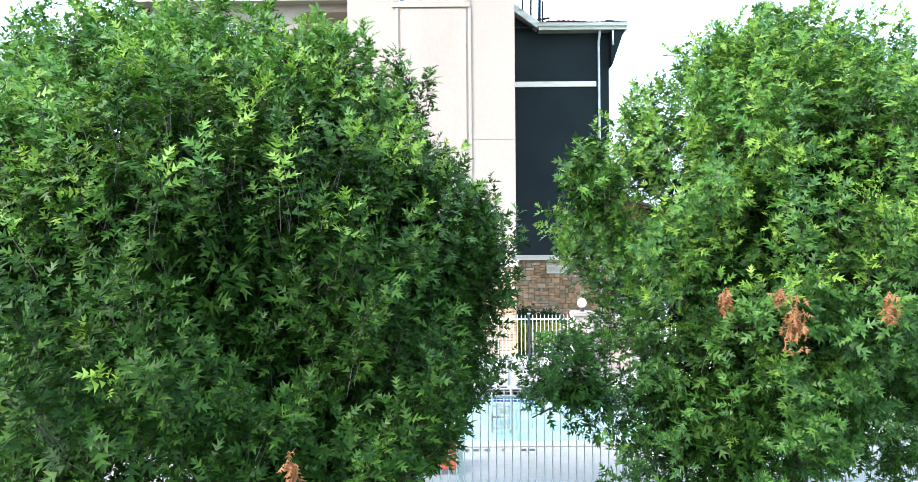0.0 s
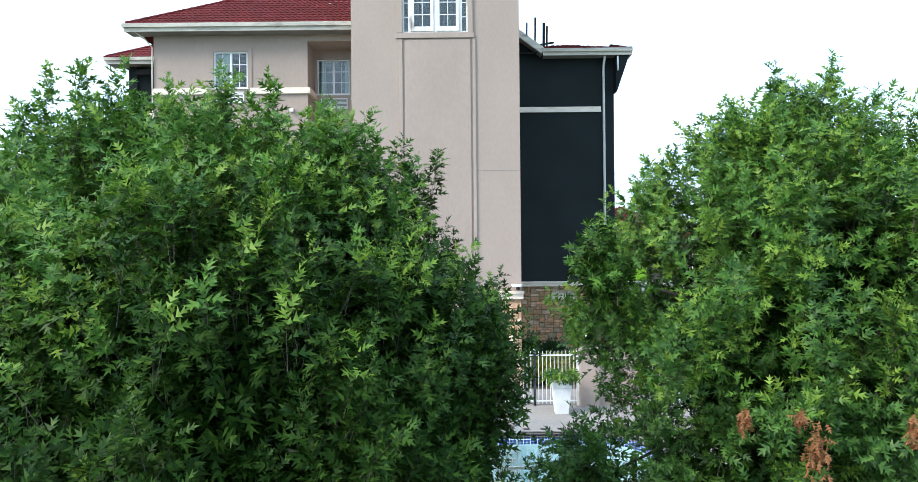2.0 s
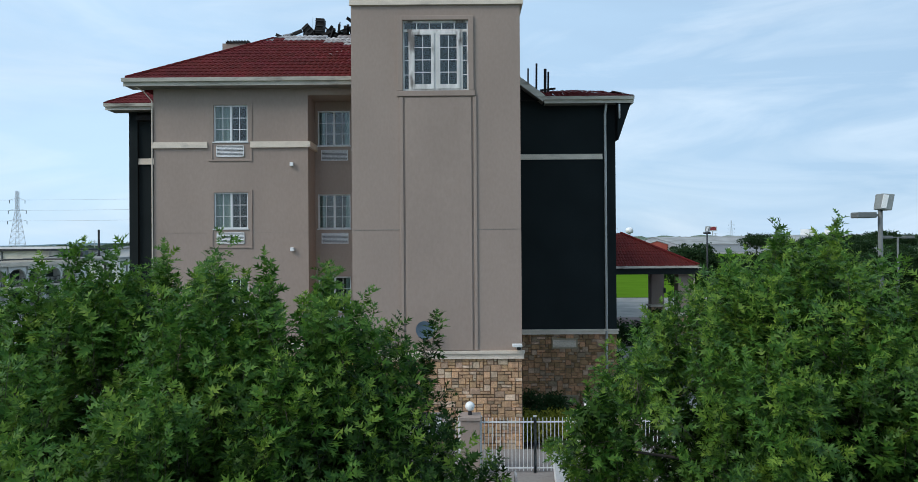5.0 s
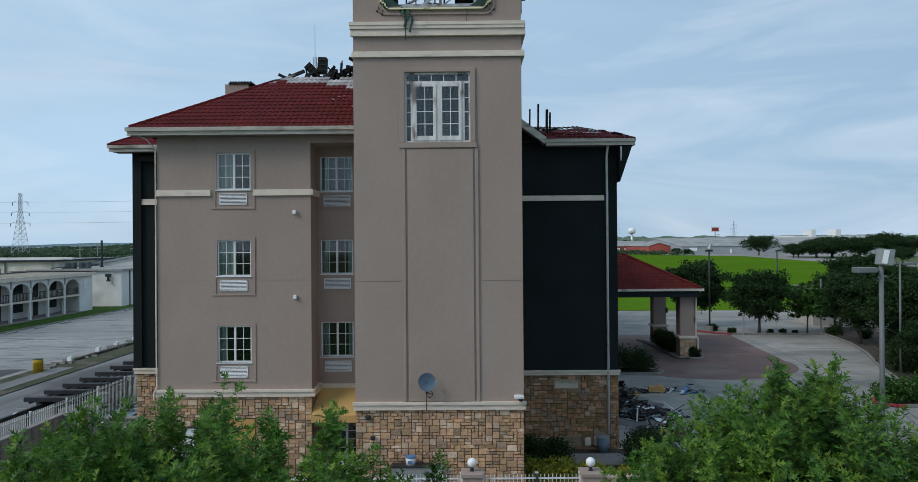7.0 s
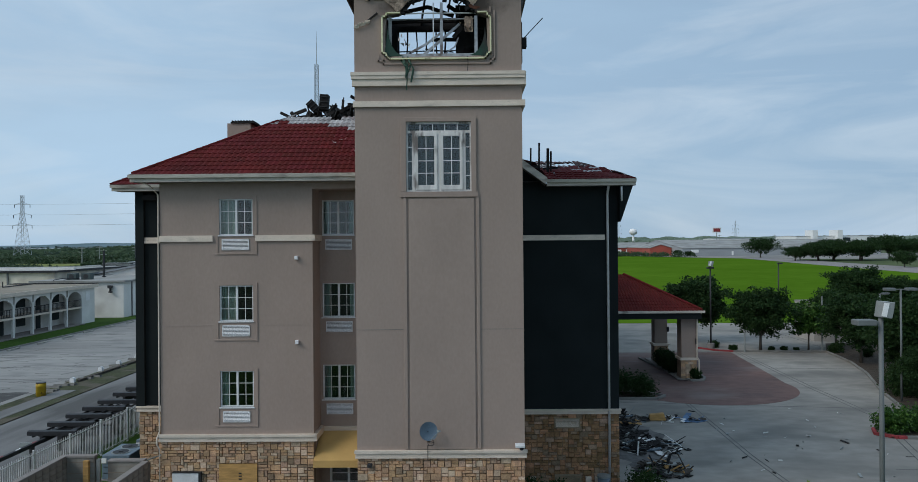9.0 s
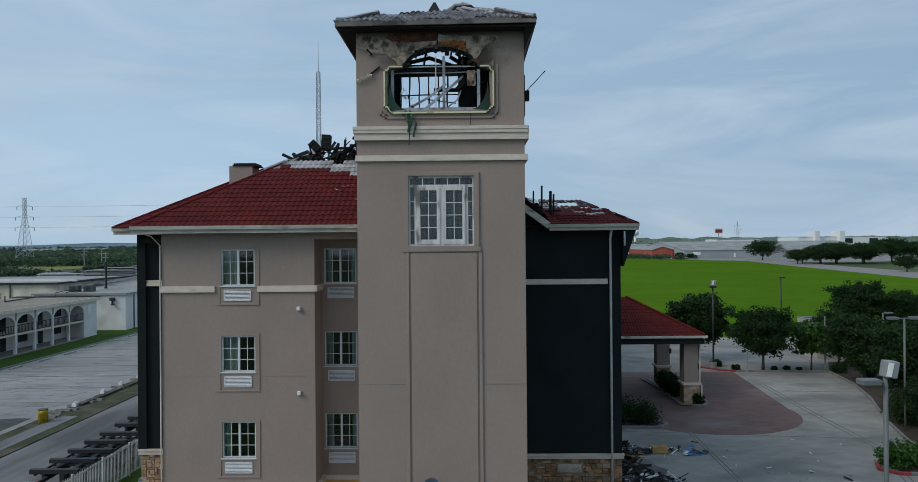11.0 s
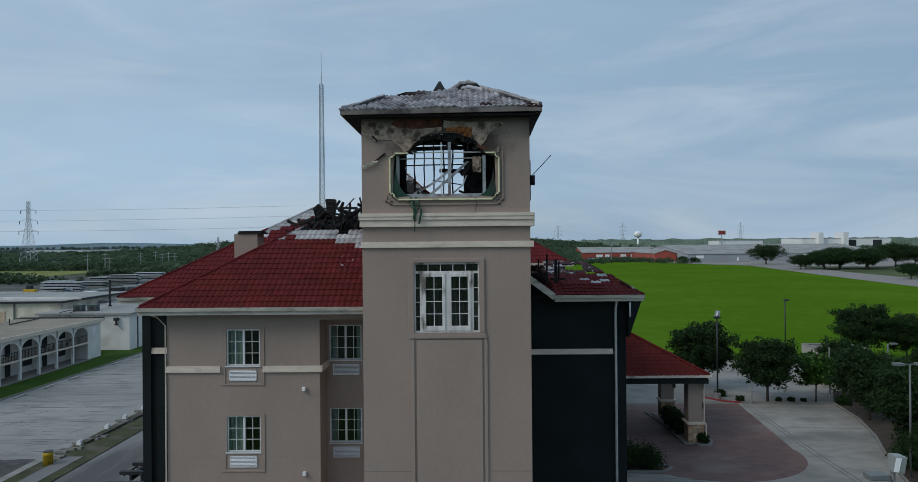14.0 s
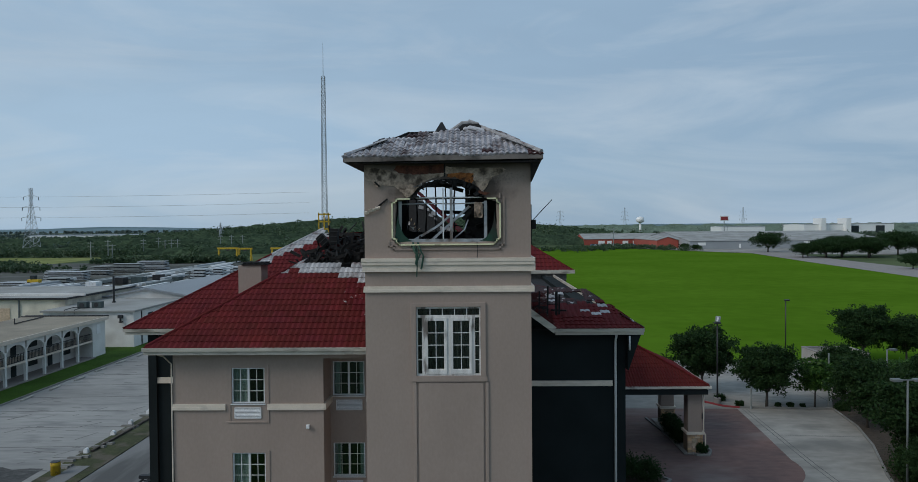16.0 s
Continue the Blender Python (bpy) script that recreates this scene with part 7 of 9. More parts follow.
for i, (x, y, w, h) in enumerate(((9.4, 44.4, 1.7, 1.5), (10.8, 44.4, 1.7, 1.3), (8.0, 44.4, 1.7, 1.6), (15.3, 51.6, 1.2, 1.1), (15.3, 53.0, 1.3, 1.2), (15.3, 54.4, 1.3, 1.1), (15.3, 55.6, 1.2, 1.1), (15.9, 49.5, 0.7, 0.7), (6.9, 44.4, 1.4, 1.5))):
    shrub("shrub", (x, y, 0.1), w, h, 50 + i, "clipped dark green shrub in a kerbed bed", group="clipped shrubs")
for i, (x, y, w, h) in enumerate(((21.2, 35.6, 1.3, 1.1), (22.4, 35.9, 1.5, 1.2), (24.0, 36.4, 1.6, 1.3), (25.8, 37.0, 1.8, 1.4))):
    shrub("shrub", (x, y, 0.04), w, h, 70 + i, "loose green shrub on the parking island", leaf="leaf", group="island shrubs")
for i, (x, y, w, h) in enumerate(((27.3, 44.0, 2.4, 1.9), (28.6, 45.6, 2.6, 2.1), (30.0, 47.5, 2.4, 1.8))):
    shrub("shrub", (x, y, 0.02), w, h, 120 + i, "tall loose shrub under the car park trees", n=110, size=0.08, group="tall shrubs")
for i, (x, y, w) in enumerate(((42.2, 74.6, 2.0), (44.0, 75.0, 2.3), (45.8, 75.2, 2.1), (47.6, 75.4, 2.3))):
    shrub("shrub", (x, y, 0.0), w, w * 0.7, 140 + i, "loose yellow-green shrub behind the car park", leaf="leaf", n=60, size=0.11, group="far lot shrubs")
for i, (x, y, w) in enumerate(((23.4, 62.5, 0.6), (26.7, 62.3, 0.42), (27.7, 62.2, 0.48), (28.8, 62.2, 0.36), (22.4, 64.6, 0.8), (31.6, 61.0, 1.0), (33.0, 58.8, 0.9), (34.2, 57.0, 0.9))):
    shrub("shrub", (x, y, 0.0), w, w * 0.8, 80 + i, "low dark shrub beside the kerb", n=40, group="kerb shrubs")
for i, (x, y, w, h, lf) in enumerate(((2.3, 24.9, 1.2, 1.25, "leaf_dark"), (3.2, 25.2, 1.1, 1.15, "leaf_dark"), (3.2, 23.6, 1.1, 0.9, "leaf_yellow"), (4.1, 23.7, 0.9, 0.75, "leaf_yellow"), (2.3, 23.4, 1.1, 0.9, "leaf_yellow"),
                                       (6.4, 25.8, 1.3, 1.25, "leaf_dark"), (6.6, 24.4, 1.2, 0.95, "leaf"), (7.1, 23.2, 1.2, 1.0, "leaf"), (5.2, 23.2, 0.9, 0.7, "leaf_yellow"))):
    shrub("shrub", (x, y, 0.02), w, h, 90 + i, "yellow-green shrub in the mulch bed" if lf == "leaf_yellow" else "dark green shrub in the mulch bed", leaf=lf, n=80, size=0.05, group="bed shrubs")


# ---- round the pool ----
def fence(x0, y0, x1, y1, top, label, material="white_metal", gap=0.105, bay=2.4, spear=0.10, skip=()):
    """A picket fence: posts, two rails, and pickets that stand above the top rail."""
    a, b = Vector((x0, y0, 0)), Vector((x1, y1, 0))
    L, d = (b - a).length, (b - a).normalized()
    ob = thing("fence", label, "fence", a)
    turn = math.degrees(math.atan2(d.y, d.x))
    n = max(1, round(L / bay))
    post = mesh_of("post", Geo().box(-0.035, -0.035, 0, 0.035, 0.035, top + 0.05).box(-0.045, -0.045, top + 0.05, 0.045, 0.045, top + 0.075), M[material])
    picket = mesh_of("picket", Geo().box(-0.0085, -0.0085, 0.08, 0.0085, 0.0085, top).hexa([(-0.0085, -0.0085, top), (0.0085, -0.0085, top), (0.0085, 0.0085, top), (-0.0085, 0.0085, top), (-0.002, -0.002, top + 0.03), (0.002, -0.002, top + 0.03), (0.002, 0.002, top + 0.03), (-0.002, 0.002, top + 0.03)]), M[material])
    for i in range(n + 1):
        o = part("post", post, None, ob)
        o.matrix_parent_inverse = Matrix()
        o.matrix_basis = pose(*(d * (L * i / n)), 0, 0, turn)
    k = int(L / gap)
    for i in range(1, k):
        p = d * (L * i / k)
        if i <= 280:
            o = part("picket", picket, None, ob)
            o.matrix_parent_inverse = Matrix()
            o.matrix_basis = pose(p.x, p.y, 0, 0, 0, turn)
    for z in (0.16, top - spear):
        part("rail", Geo().beam(a + Vector((0, 0, z)), b + Vector((0, 0, z)), 0.03, 0.035), M[material], ob)
    return ob


fence(-9.4, 10.2, 9.4, 10.2, 1.55, "pale metal picket fence along the pool terrace", "grille_grey", 0.115)
for x0, x1 in ((-8.9, -3.9), (-3.35, -0.15), (0.45, 1.98), (1.98, 3.2), (3.8, 8.0)):
    fence(x0, 20.2, x1, 20.2, 1.55, "white metal picket fence with a gate between pillars")
for x in (-3.62, 0.15, 3.5):
    p = thing("gate_pillar", "square taupe stucco fence pillar with stone cap", "pillar", (x, 20.2, 0), "fence pillars")
    part("shaft", Geo().box(x - 0.27, 19.93, 0, x + 0.27, 20.47, 1.55), M["stucco"], p, bevel=0.01)
    part("cap", Geo().box(x - 0.31, 19.89, 1.55, x + 0.31, 20.51, 1.66), M["stucco_edge"], p, bevel=0.015)
    lamp = thing("globe_lamp", "white globe lamp on a short black stem", "lamp", (x, 20.2, 1.66), "globe lamps")
    part("stem", Geo().tube([(x, 20.2, 1.66), (x, 20.2, 1.78)], [0.06, 0.045], 10), M["black_steel"], lamp)
    part("globe", Geo().ball((x, 20.2, 1.9), 0.135, 18), M["globe"], lamp, smooth=True)
wallp = thing("pool_wall", "low taupe stucco wall joining the pillar", "wall", (4.1, 20.2, 0))
part("wall_panel", Geo().box(3.77, 20.1, 0, 4.9, 20.3, 1.5), M["stucco"], wallp, bevel=0.01)

plant = thing("planter", "tall white tapered planter with drooping green plant", "planter", (2.6, 19.3, 0.03))
g = Geo().hexa([(2.43, 19.13, 0.03), (2.77, 19.13, 0.03), (2.77, 19.47, 0.03), (2.43, 19.47, 0.03), (2.36, 19.06, 0.74), (2.84, 19.06, 0.74), (2.84, 19.54, 0.74), (2.36, 19.54, 0.74)])
part("pot", g, M["white_metal"], plant, bevel=0.012)
part("rim", Geo().box(2.34, 19.04, 0.74, 2.86, 19.56, 0.88), M["white_metal"], plant, bevel=0.015)
rng = np.random.default_rng(4)
n = 260
ang = rng.uniform(0, 2 * np.pi, n)
rad = rng.random(n) ** 0.6 * 0.42
b = np.stack([2.6 + rad * np.cos(ang), 19.3 + rad * np.sin(ang), 0.92 + 0.32 * rng.random(n) * (1.1 - rad)], 1)
part("plant", leaf_cloud("plant", b, unit(np.stack([np.cos(ang), np.sin(ang), rng.normal(0, 0.4, n)], 1)), rng.normal(0, 0.4, (n, 3)) + np.array((0, 0, 1.0)), np.full(n, 0.17), [M["leaf"], M["leaf_young"]], (rng.random(n) < 0.4).astype(int)), None, plant, "green leafy plant")

chair = thing("lounge_chair", "tipped lounge chair with faded red slats", "chair", (-0.45, 11.4, 0.03))
for k in range(6):
    part("slat", Geo().hexa([(-0.80 + k * 0.125, 11.1, 0.12), (-0.69 + k * 0.125, 11.1, 0.12), (-0.69 + k * 0.125, 11.13, 0.12), (-0.80 + k * 0.125, 11.13, 0.12), (-0.80 + k * 0.125, 11.55, 0.58), (-0.69 + k * 0.125, 11.55, 0.58), (-0.69 + k * 0.125, 11.58, 0.56), (-0.80 + k * 0.125, 11.58, 0.56)]), M["orange"], chair)
part("frame", Geo().tube([(-0.03, 11.05, 0.06), (-0.03, 11.6, 0.64), (0.1, 11.7, 0.72)], 0.018, 7).tube([(-0.82, 11.05, 0.06), (-0.82, 11.6, 0.64)], 0.018, 7).tube([(-0.82, 11.6, 0.60), (-0.03, 11.6, 0.60)], 0.018, 7), M["black_steel"], chair)
part("leg", Geo().tube([(-0.03, 11.6, 0.6), (-0.03, 11.75, 0.04)], 0.018, 7), M["black_steel"], chair)
part("leg", Geo().tube([(-0.82, 11.6, 0.6), (-0.82, 11.75, 0.04)], 0.018, 7), M["black_steel"], chair)

# ---- fittings on the hotel ----
dish = thing("satellite_dish", "grey-blue oval satellite dish on a bent mast", "dish", (-1.2, 22.3, 3.3))
g, rings, N = Geo(), 4, 20
c, out, u = Vector((-1.2, 22.05, 3.82)), Vector((0.55, -0.78, 0.28)).normalized(), Vector((0.82, 0.57, 0.0)).normalized()
w = out.cross(u).normalized()
g.v.append(tuple(c - out * 0.09))
for r in range(1, rings + 1):
    for k in range(N):
        a = 2 * math.pi * k / N
        q = r / rings
        g.v.append(tuple(c + (u * math.cos(a) * 0.33 + w * math.sin(a) * 0.29) * q - out * 0.09 * (1 - q * q)))
for k in range(N):
    g.f.append((0, 1 + k, 1 + (k + 1) % N))
    for r in range(rings - 1):
        p0, p1 = 1 + r * N + k, 1 + r * N + (k + 1) % N
        g.f.append((p0, p0 + N, p1 + N, p1))
g.m = [0] * len(g.f)
refl = part("reflector", g, M["dish"], dish, smooth=True)
refl.data.flip_normals()
part("feed_arm", Geo().tube([c - w * 0.29, c + out * 0.42 + u * 0.12 - w * 0.05], 0.013, 6), M["galv"], dish)
part("feed_horn", Geo().beam(c + out * 0.34 + u * 0.12 - w * 0.04, c + out * 0.44 + u * 0.12 - w * 0.04, 0.07, 0.06), M["galv"], dish)
part("mast", Geo().tube([c - out * 0.06, (-1.24, 22.25, 3.75), (-1.25, 22.3, 3.45), (-1.25, 22.44, 3.4)], 0.022, 8), M["dark_metal"], dish)
part("cable", Geo().tube([(-1.25, 22.35, 3.45)] + [(-1.15 + 0.1 * math.cos(a), 22.36, 3.38 + 0.1 * math.sin(a)) for a in np.linspace(0, 11, 24)] + [(-1.25, 22.36, 3.3), (-1.25, 22.33, 2.85)], 0.012, 5), M["black_steel"], dish)
cctv = thing("security_camera", "white security camera on the tower corner", "camera", (1.65, 22.4, 3.2))
part("housing", Geo().box(1.50, 22.1, 3.27, 1.80, 22.4, 3.35), M["white_metal"], cctv, bevel=0.015)
part("dome", Geo().ball((1.7, 22.25, 3.22), 0.07, 12), M["dark_metal"], cctv)
part("bracket", Geo().box(1.63, 22.35, 3.18, 1.72, 22.5, 3.3), M["white_metal"], cctv)
cab = thing("electric_cabinet", "rusty grey electrical cabinet by the tower", "cabinet", (-1.7, 22.2, 0))
part("body", Geo().box(-2.33, 22.05, 0.3, -1.08, 22.42, 1.18), M["galv"], cab, bevel=0.01)
part("lid", Geo().box(-2.35, 22.02, 1.18, -1.06, 22.43, 1.22), M["dark_metal"], cab)
part("plinth", Geo().box(-2.3, 22.08, 0.02, -1.1, 22.42, 0.3), M["concrete"], cab)
met = thing("meter_box", "grey meter box with round dial", "meter", (-0.85, 22.4, 0.5))
part("box", Geo().box(-1.05, 22.3, 0.45, -0.7, 22.45, 1.2), M["galv"], met, bevel=0.01)
part("dial", Geo().tube([(-0.87, 22.3, 0.95), (-0.87, 22.2, 0.95)], 0.08, 14), M["globe"], met)
bucket = thing("bucket", "white plastic bucket with a blue lid", "bucket", (-1.75, 22.22, 1.22))
part("body", Geo().tube([(-1.75, 22.22, 1.22), (-1.75, 22.22, 1.45)], [0.14, 0.16], 16), M["white_metal"], bucket, smooth=True)
part("lid", Geo().tube([(-1.75, 22.22, 1.45), (-1.75, 22.22, 1.49)], 0.17, 16), M["blue"], bucket)
part("label_bar", Geo().box(-1.82, 22.05, 1.28, -1.68, 22.07, 1.38), M["blue"], bucket)
for x, z in ((-3.1, 2.65), (-2.95, 2.0), (-3.05, 1.1), (-2.5, 0.75)):
    b = thing("outlet_box", "small dark outlet box on the stone wall", "box", (x, 22.4, z), "outlet boxes")
    part("body", Geo().box(x - 0.07, 22.36, z - 0.06, x + 0.07, 22.48, z + 0.06), M["dark_metal"], b, bevel=0.01)
board = thing("plywood_sheet", "plywood sheet nailed over a window opening", "board", (-7.84, 24.1, 0.6))
part("sheet", Geo().box(-8.49, 24.14, 0.75, -7.19, 24.165, 2.19), M["plywood"], board)
for z in (1.85, 1.75, 1.65):
    part("mark", Geo().box(-7.82, 24.132, z, -7.72, 24.138, z + 0.04), M["dark_metal"], board)
sheet = thing("white_panel", "white metal panel fixed on the stone wall", "panel", (-9.6, 24.1, 0.4))
part("sheet", Geo().box(-10.08, 24.08, 0.3, -9.18, 24.16, 1.9), M["white_metal"], sheet, bevel=0.01)
part("frame", Geo().box(-9.17, 24.06, 0.3, -9.08, 24.17, 1.93).box(-10.08, 24.06, 1.905, -9.17, 24.17, 1.935), M["dark_metal"], sheet)
bin_ = thing("trash_can", "grey-blue litter bin by the stone wall", "bin", (5.25, 27.45, 0.05))
part("body", Geo().tube([(5.25, 27.45, 0.05), (5.25, 27.45, 0.6)], [0.2, 0.24], 16), M["dish"], bin_, smooth=True)
part("rim", Geo().tube([(5.25, 27.45, 0.6), (5.25, 27.45, 0.66)], 0.26, 16), M["galv"], bin_)

# ---- service yard beside the hotel ----
fence(-17.3, 18.0, -16.5, 47.0, 1.6, "pale grey metal picket fence beside the service lane", "grille_grey", 0.125)


def block_wall(x, y0, y1, top, label, seed):
    """A wall of concrete blocks with a cap course."""
    rnd = random.Random(seed)
    ob = thing("block_wall", label, "wall", (x, (y0 + y1) / 2, 0), "yard walls")
    part("core", Geo().box(x - 0.085, y0 + 0.01, 0, x + 0.085, y1 - 0.01, top - 0.02), M["mortar"], ob)
    me = mesh_of("block", Geo().box(-0.097, -0.195, 0.005, 0.097, 0.195, 0.19), M["cmu"])
    n, rows = int((y1 - y0) / 0.4), int(top / 0.2)
    for r in range(rows):
        for i in range(n):
            if y0 + 0.4 * i < 20.0:
                continue
            o = part("block", me, None, ob)
            o.matrix_parent_inverse = Matrix()
            o.matrix_basis = pose(rnd.uniform(-0.004, 0.004), y0 + 0.4 * (i + 0.5) - (y0 + y1) / 2, r * 0.2, 0, 0, 0)
    part("cap", Geo().box(x - 0.12, y0, top - 0.02, x + 0.12, y1, top + 0.05), M["concrete"], ob, bevel=0.01)
    part("end_face", Geo().box(x - 0.13, y1, 0, x + 0.13, y1 + 0.06, top), M["cmu"], ob)


block_wall(-14.7, 17.0, 25.8, 2.0, "stained grey concrete-block yard wall", 1)
block_wall(-11.4, 17.0, 25.0, 2.0, "grey concrete-block wall against the hotel", 2)
for x0, x1, y, lab in ((-14.58, -13.57, 25.75, "short grey block return wall with a flat cap"), (-12.8, -11.52, 25.2, "short pale block return wall beside the gate")):
    ob = thing("return_wall", lab, "wall", ((x0 + x1) / 2, y, 0), "yard return walls")
    part("core", Geo().box(x0, y - 0.1, 0, x1, y + 0.1, 1.98), M["cmu"], ob)
    part("cap", Geo().box(x0, y - 0.14, 1.98, x1 + 0.02, y + 0.14, 2.05), M["concrete"], ob, bevel=0.01)
    for r in range(9):
        part("joint", Geo().box(x0, y - 0.104, 0.2 + r * 0.2, x1, y - 0.101, 0.212 + r * 0.2), M["mortar"], ob)
part_wall = thing("yard_post", "weathered yellow timber post at the wall end", "post", (-13.8, 25.5, 0))
part("shaft", Geo().box(-13.92, 25.5, 0, -13.72, 25.62, 1.9), M["plywood"], part_wall, bevel=0.01)
end_panel = thing("gate_post", "grey steel gate post beside the opening", "post", (-13.45, 25.75, 0))
part("shaft", Geo().box(-13.52, 25.68, 0.0, -13.4, 25.8, 1.9), M["galv"], end_panel)
tub = thing("pipe_run", "galvanised pipe run along the yard wall", "pipe", (-12.2, 26.0, 0))
part("pipe", Geo().tube([(-13.4, 26.2, 1.0), (-12.3, 27.4, 1.4), (-11.2, 28.4, 1.6), (-10.75, 28.4, 2.4), (-10.6, 28.4, 2.45)], 0.03, 7), M["galv"], tub)
for i in range(2):
    x, y = -14.5 + i * 0.35, 29.9 + i * 2.3
    ac = thing("condenser_unit", "grey air condenser with two roof fans on the lawn", "condenser", (x, y, 0.02), "condensers")
    part("casing", Geo().box(x - 0.58, y - 0.85, 0.05, x + 0.58, y + 0.85, 1.05), M["dish"], ac, bevel=0.03)
    for dy in (-0.4, 0.4):
        part("fan_grille", Geo().tube([(x, y + dy, 1.05), (x, y + dy, 1.08)], 0.32, 20), M["black_steel"], ac)
        part("fan_ring", Geo().tube([(x, y + dy, 1.05), (x, y + dy, 1.07)], 0.37, 20), M["galv"], ac)
        part("hub", Geo().tube([(x, y + dy, 1.08), (x, y + dy, 1.11)], 0.09, 10), M["dark_metal"], ac)
    for z in (0.3, 0.55):
        part("louvre", Geo().box(x - 0.5, y - 0.865, z, x + 0.5, y - 0.852, z + 0.03), M["dark_metal"], ac)
    part("pad", Geo().box(x - 0.7, y - 0.95, 0, x + 0.7, y + 0.95, 0.05), M["concrete"], ac)
    part("label_plate", Geo().box(x - 0.58, y - 0.87, 0.72, x - 0.38, y - 0.852, 0.92), M["globe"], ac)


def chassis(x, y, L, turn):
    """A bare black container trailer: two rails, cross members, axles with wheels, drawbar legs."""
    ob = thing("trailer_chassis", "bare black steel trailer chassis parked in the lane", "trailer", (0, 0, 0), "parked trailers")
    for sx in (-0.45, 0.45):
        part("rail", Geo().box(sx - 0.06, 0, 0.86, sx + 0.06, L, 1.12).box(sx - 0.11, 0, 1.12, sx + 0.11, L, 1.15).box(sx - 0.11, 0, 0.83, sx + 0.11, L, 0.86), M["black_steel"], ob)
    for sx in (-0.88, 0.88):
        part("side_rail", Geo().box(sx - 0.035, 0.1, 1.05, sx + 0.035, L - 0.1, 1.13), M["black_steel"], ob)
    for k in range(5):
        yy = 0.15 + (L - 0.3) * k / 4
        part("outrigger", Geo().box(-1.07, yy - 0.14, 1.152, 1.07, yy + 0.14, 1.34).tube([(-1.1, yy, 1.24), (-1.06, yy, 1.24)], 0.12, 10).tube([(1.06, yy, 1.24), (1.1, yy, 1.24)], 0.12, 10), M["black_steel"], ob)
    for k in range(12):
        yy = 0.45 + (L - 0.9) * k / 11
        part("cross_member", Geo().box(-0.84, yy - 0.04, 1.06, 0.84, yy + 0.04, 1.115), M["black_steel"], ob)
    part("hose", Geo().tube([(-0.3, 0.4, 1.2), (-0.2, L * 0.3, 1.17), (0.15, L * 0.6, 1.17), (0.2, L - 0.3, 1.2)], 0.035, 6), M["dark_metal"], ob)
    for yy in (L - 2.2, L - 1.0):
        part("axle", Geo().tube([(-1.0, yy, 0.5), (1.0, yy, 0.5)], 0.06, 8), M["dark_metal"], ob)
        for sx in (-0.95, 0.95):
            wh = part("wheel", Geo().tube([(sx - 0.18, yy, 0.5), (sx - 0.12, yy, 0.5), (sx + 0.12, yy, 0.5), (sx + 0.18, yy, 0.5)], [0.44, 0.5, 0.5, 0.44], 18), M["black_steel"], ob)
            part("rim", Geo().tube([(sx - 0.19, yy, 0.5), (sx + 0.19, yy, 0.5)], 0.25, 14), M["galv"], wh)
    for sx in (-0.55, 0.55):
        part("landing_leg", Geo().box(sx - 0.06, 1.6, 0.02, sx + 0.06, 1.75, 0.95), M["dark_metal"], ob)
    part("mudflap", Geo().box(-1.1, L + 0.1, 0.25, -0.55, L + 0.12, 0.95), M["galv"], ob)
    ob.matrix_basis = pose(x, y, 0, 0, 0, turn)
    return ob


ch = chassis(-18.75, 31.7, 6.6, 1)
copy_thing(ch, pose(-19.0, 39.9, 0, 0, 0, 1))
copy_thing(ch, pose(-19.1, 48.2, 0, 0, 0, -1))
pole = thing("tow_bar", "long black tow bar with red and white reflector strips", "tow bar", (-19.0, 26, 0))
part("bar", Geo().beam((-19.3, 21.5, 0.95), (-18.95, 31.6, 1.02), 0.14, 0.16), M["black_steel"], pole)
for k in range(9):
    y = 22.3 + k * 1.05
    part("reflector", Geo().box(-19.37 + (y - 21.5) * 0.0347, y, 0.95, -19.365 + (y - 21.5) * 0.0347, y + 0.35, 1.0), M["globe" if k % 2 else "red_paint"], pole)
    part("reflector_top", Geo().box(-19.34 + (y - 21.5) * 0.0347, y, 1.032 + (y - 21.5) * 0.007, -19.28 + (y - 21.5) * 0.0347, y + 0.3, 1.036 + (y - 21.5) * 0.007), M["globe" if k % 2 else "red_paint"], pole)
part("leg", Geo().box(-19.35, 22.6, 0.0, -19.2, 22.75, 0.9), M["dark_metal"], pole)
part("leg", Geo().box(-19.05, 30.6, 0.0, -18.9, 30.75, 0.95), M["dark_metal"], pole)
part("flap", Geo().box(-19.85, 31.2, 0.35, -19.2, 31.24, 0.98), M["galv"], pole, "grey steel mudflap plate")
barrel = thing("barrel", "chipped yellow steel barrel beside the lot", "barrel", (-27.5, 45.4, 0.05))
part("drum", Geo().tube([(-27.5, 45.4, 0.05), (-27.5, 45.4, 0.3), (-27.5, 45.4, 0.31), (-27.5, 45.4, 0.6), (-27.5, 45.4, 0.61), (-27.5, 45.4, 0.88)], [0.29, 0.29, 0.305, 0.29, 0.305, 0.29], 20), M["yellow"], barrel, smooth=True)
part("rim", Geo().tube([(-27.5, 45.4, 0.88), (-27.5, 45.4, 0.91)], 0.3, 20), M["dark_metal"], barrel)
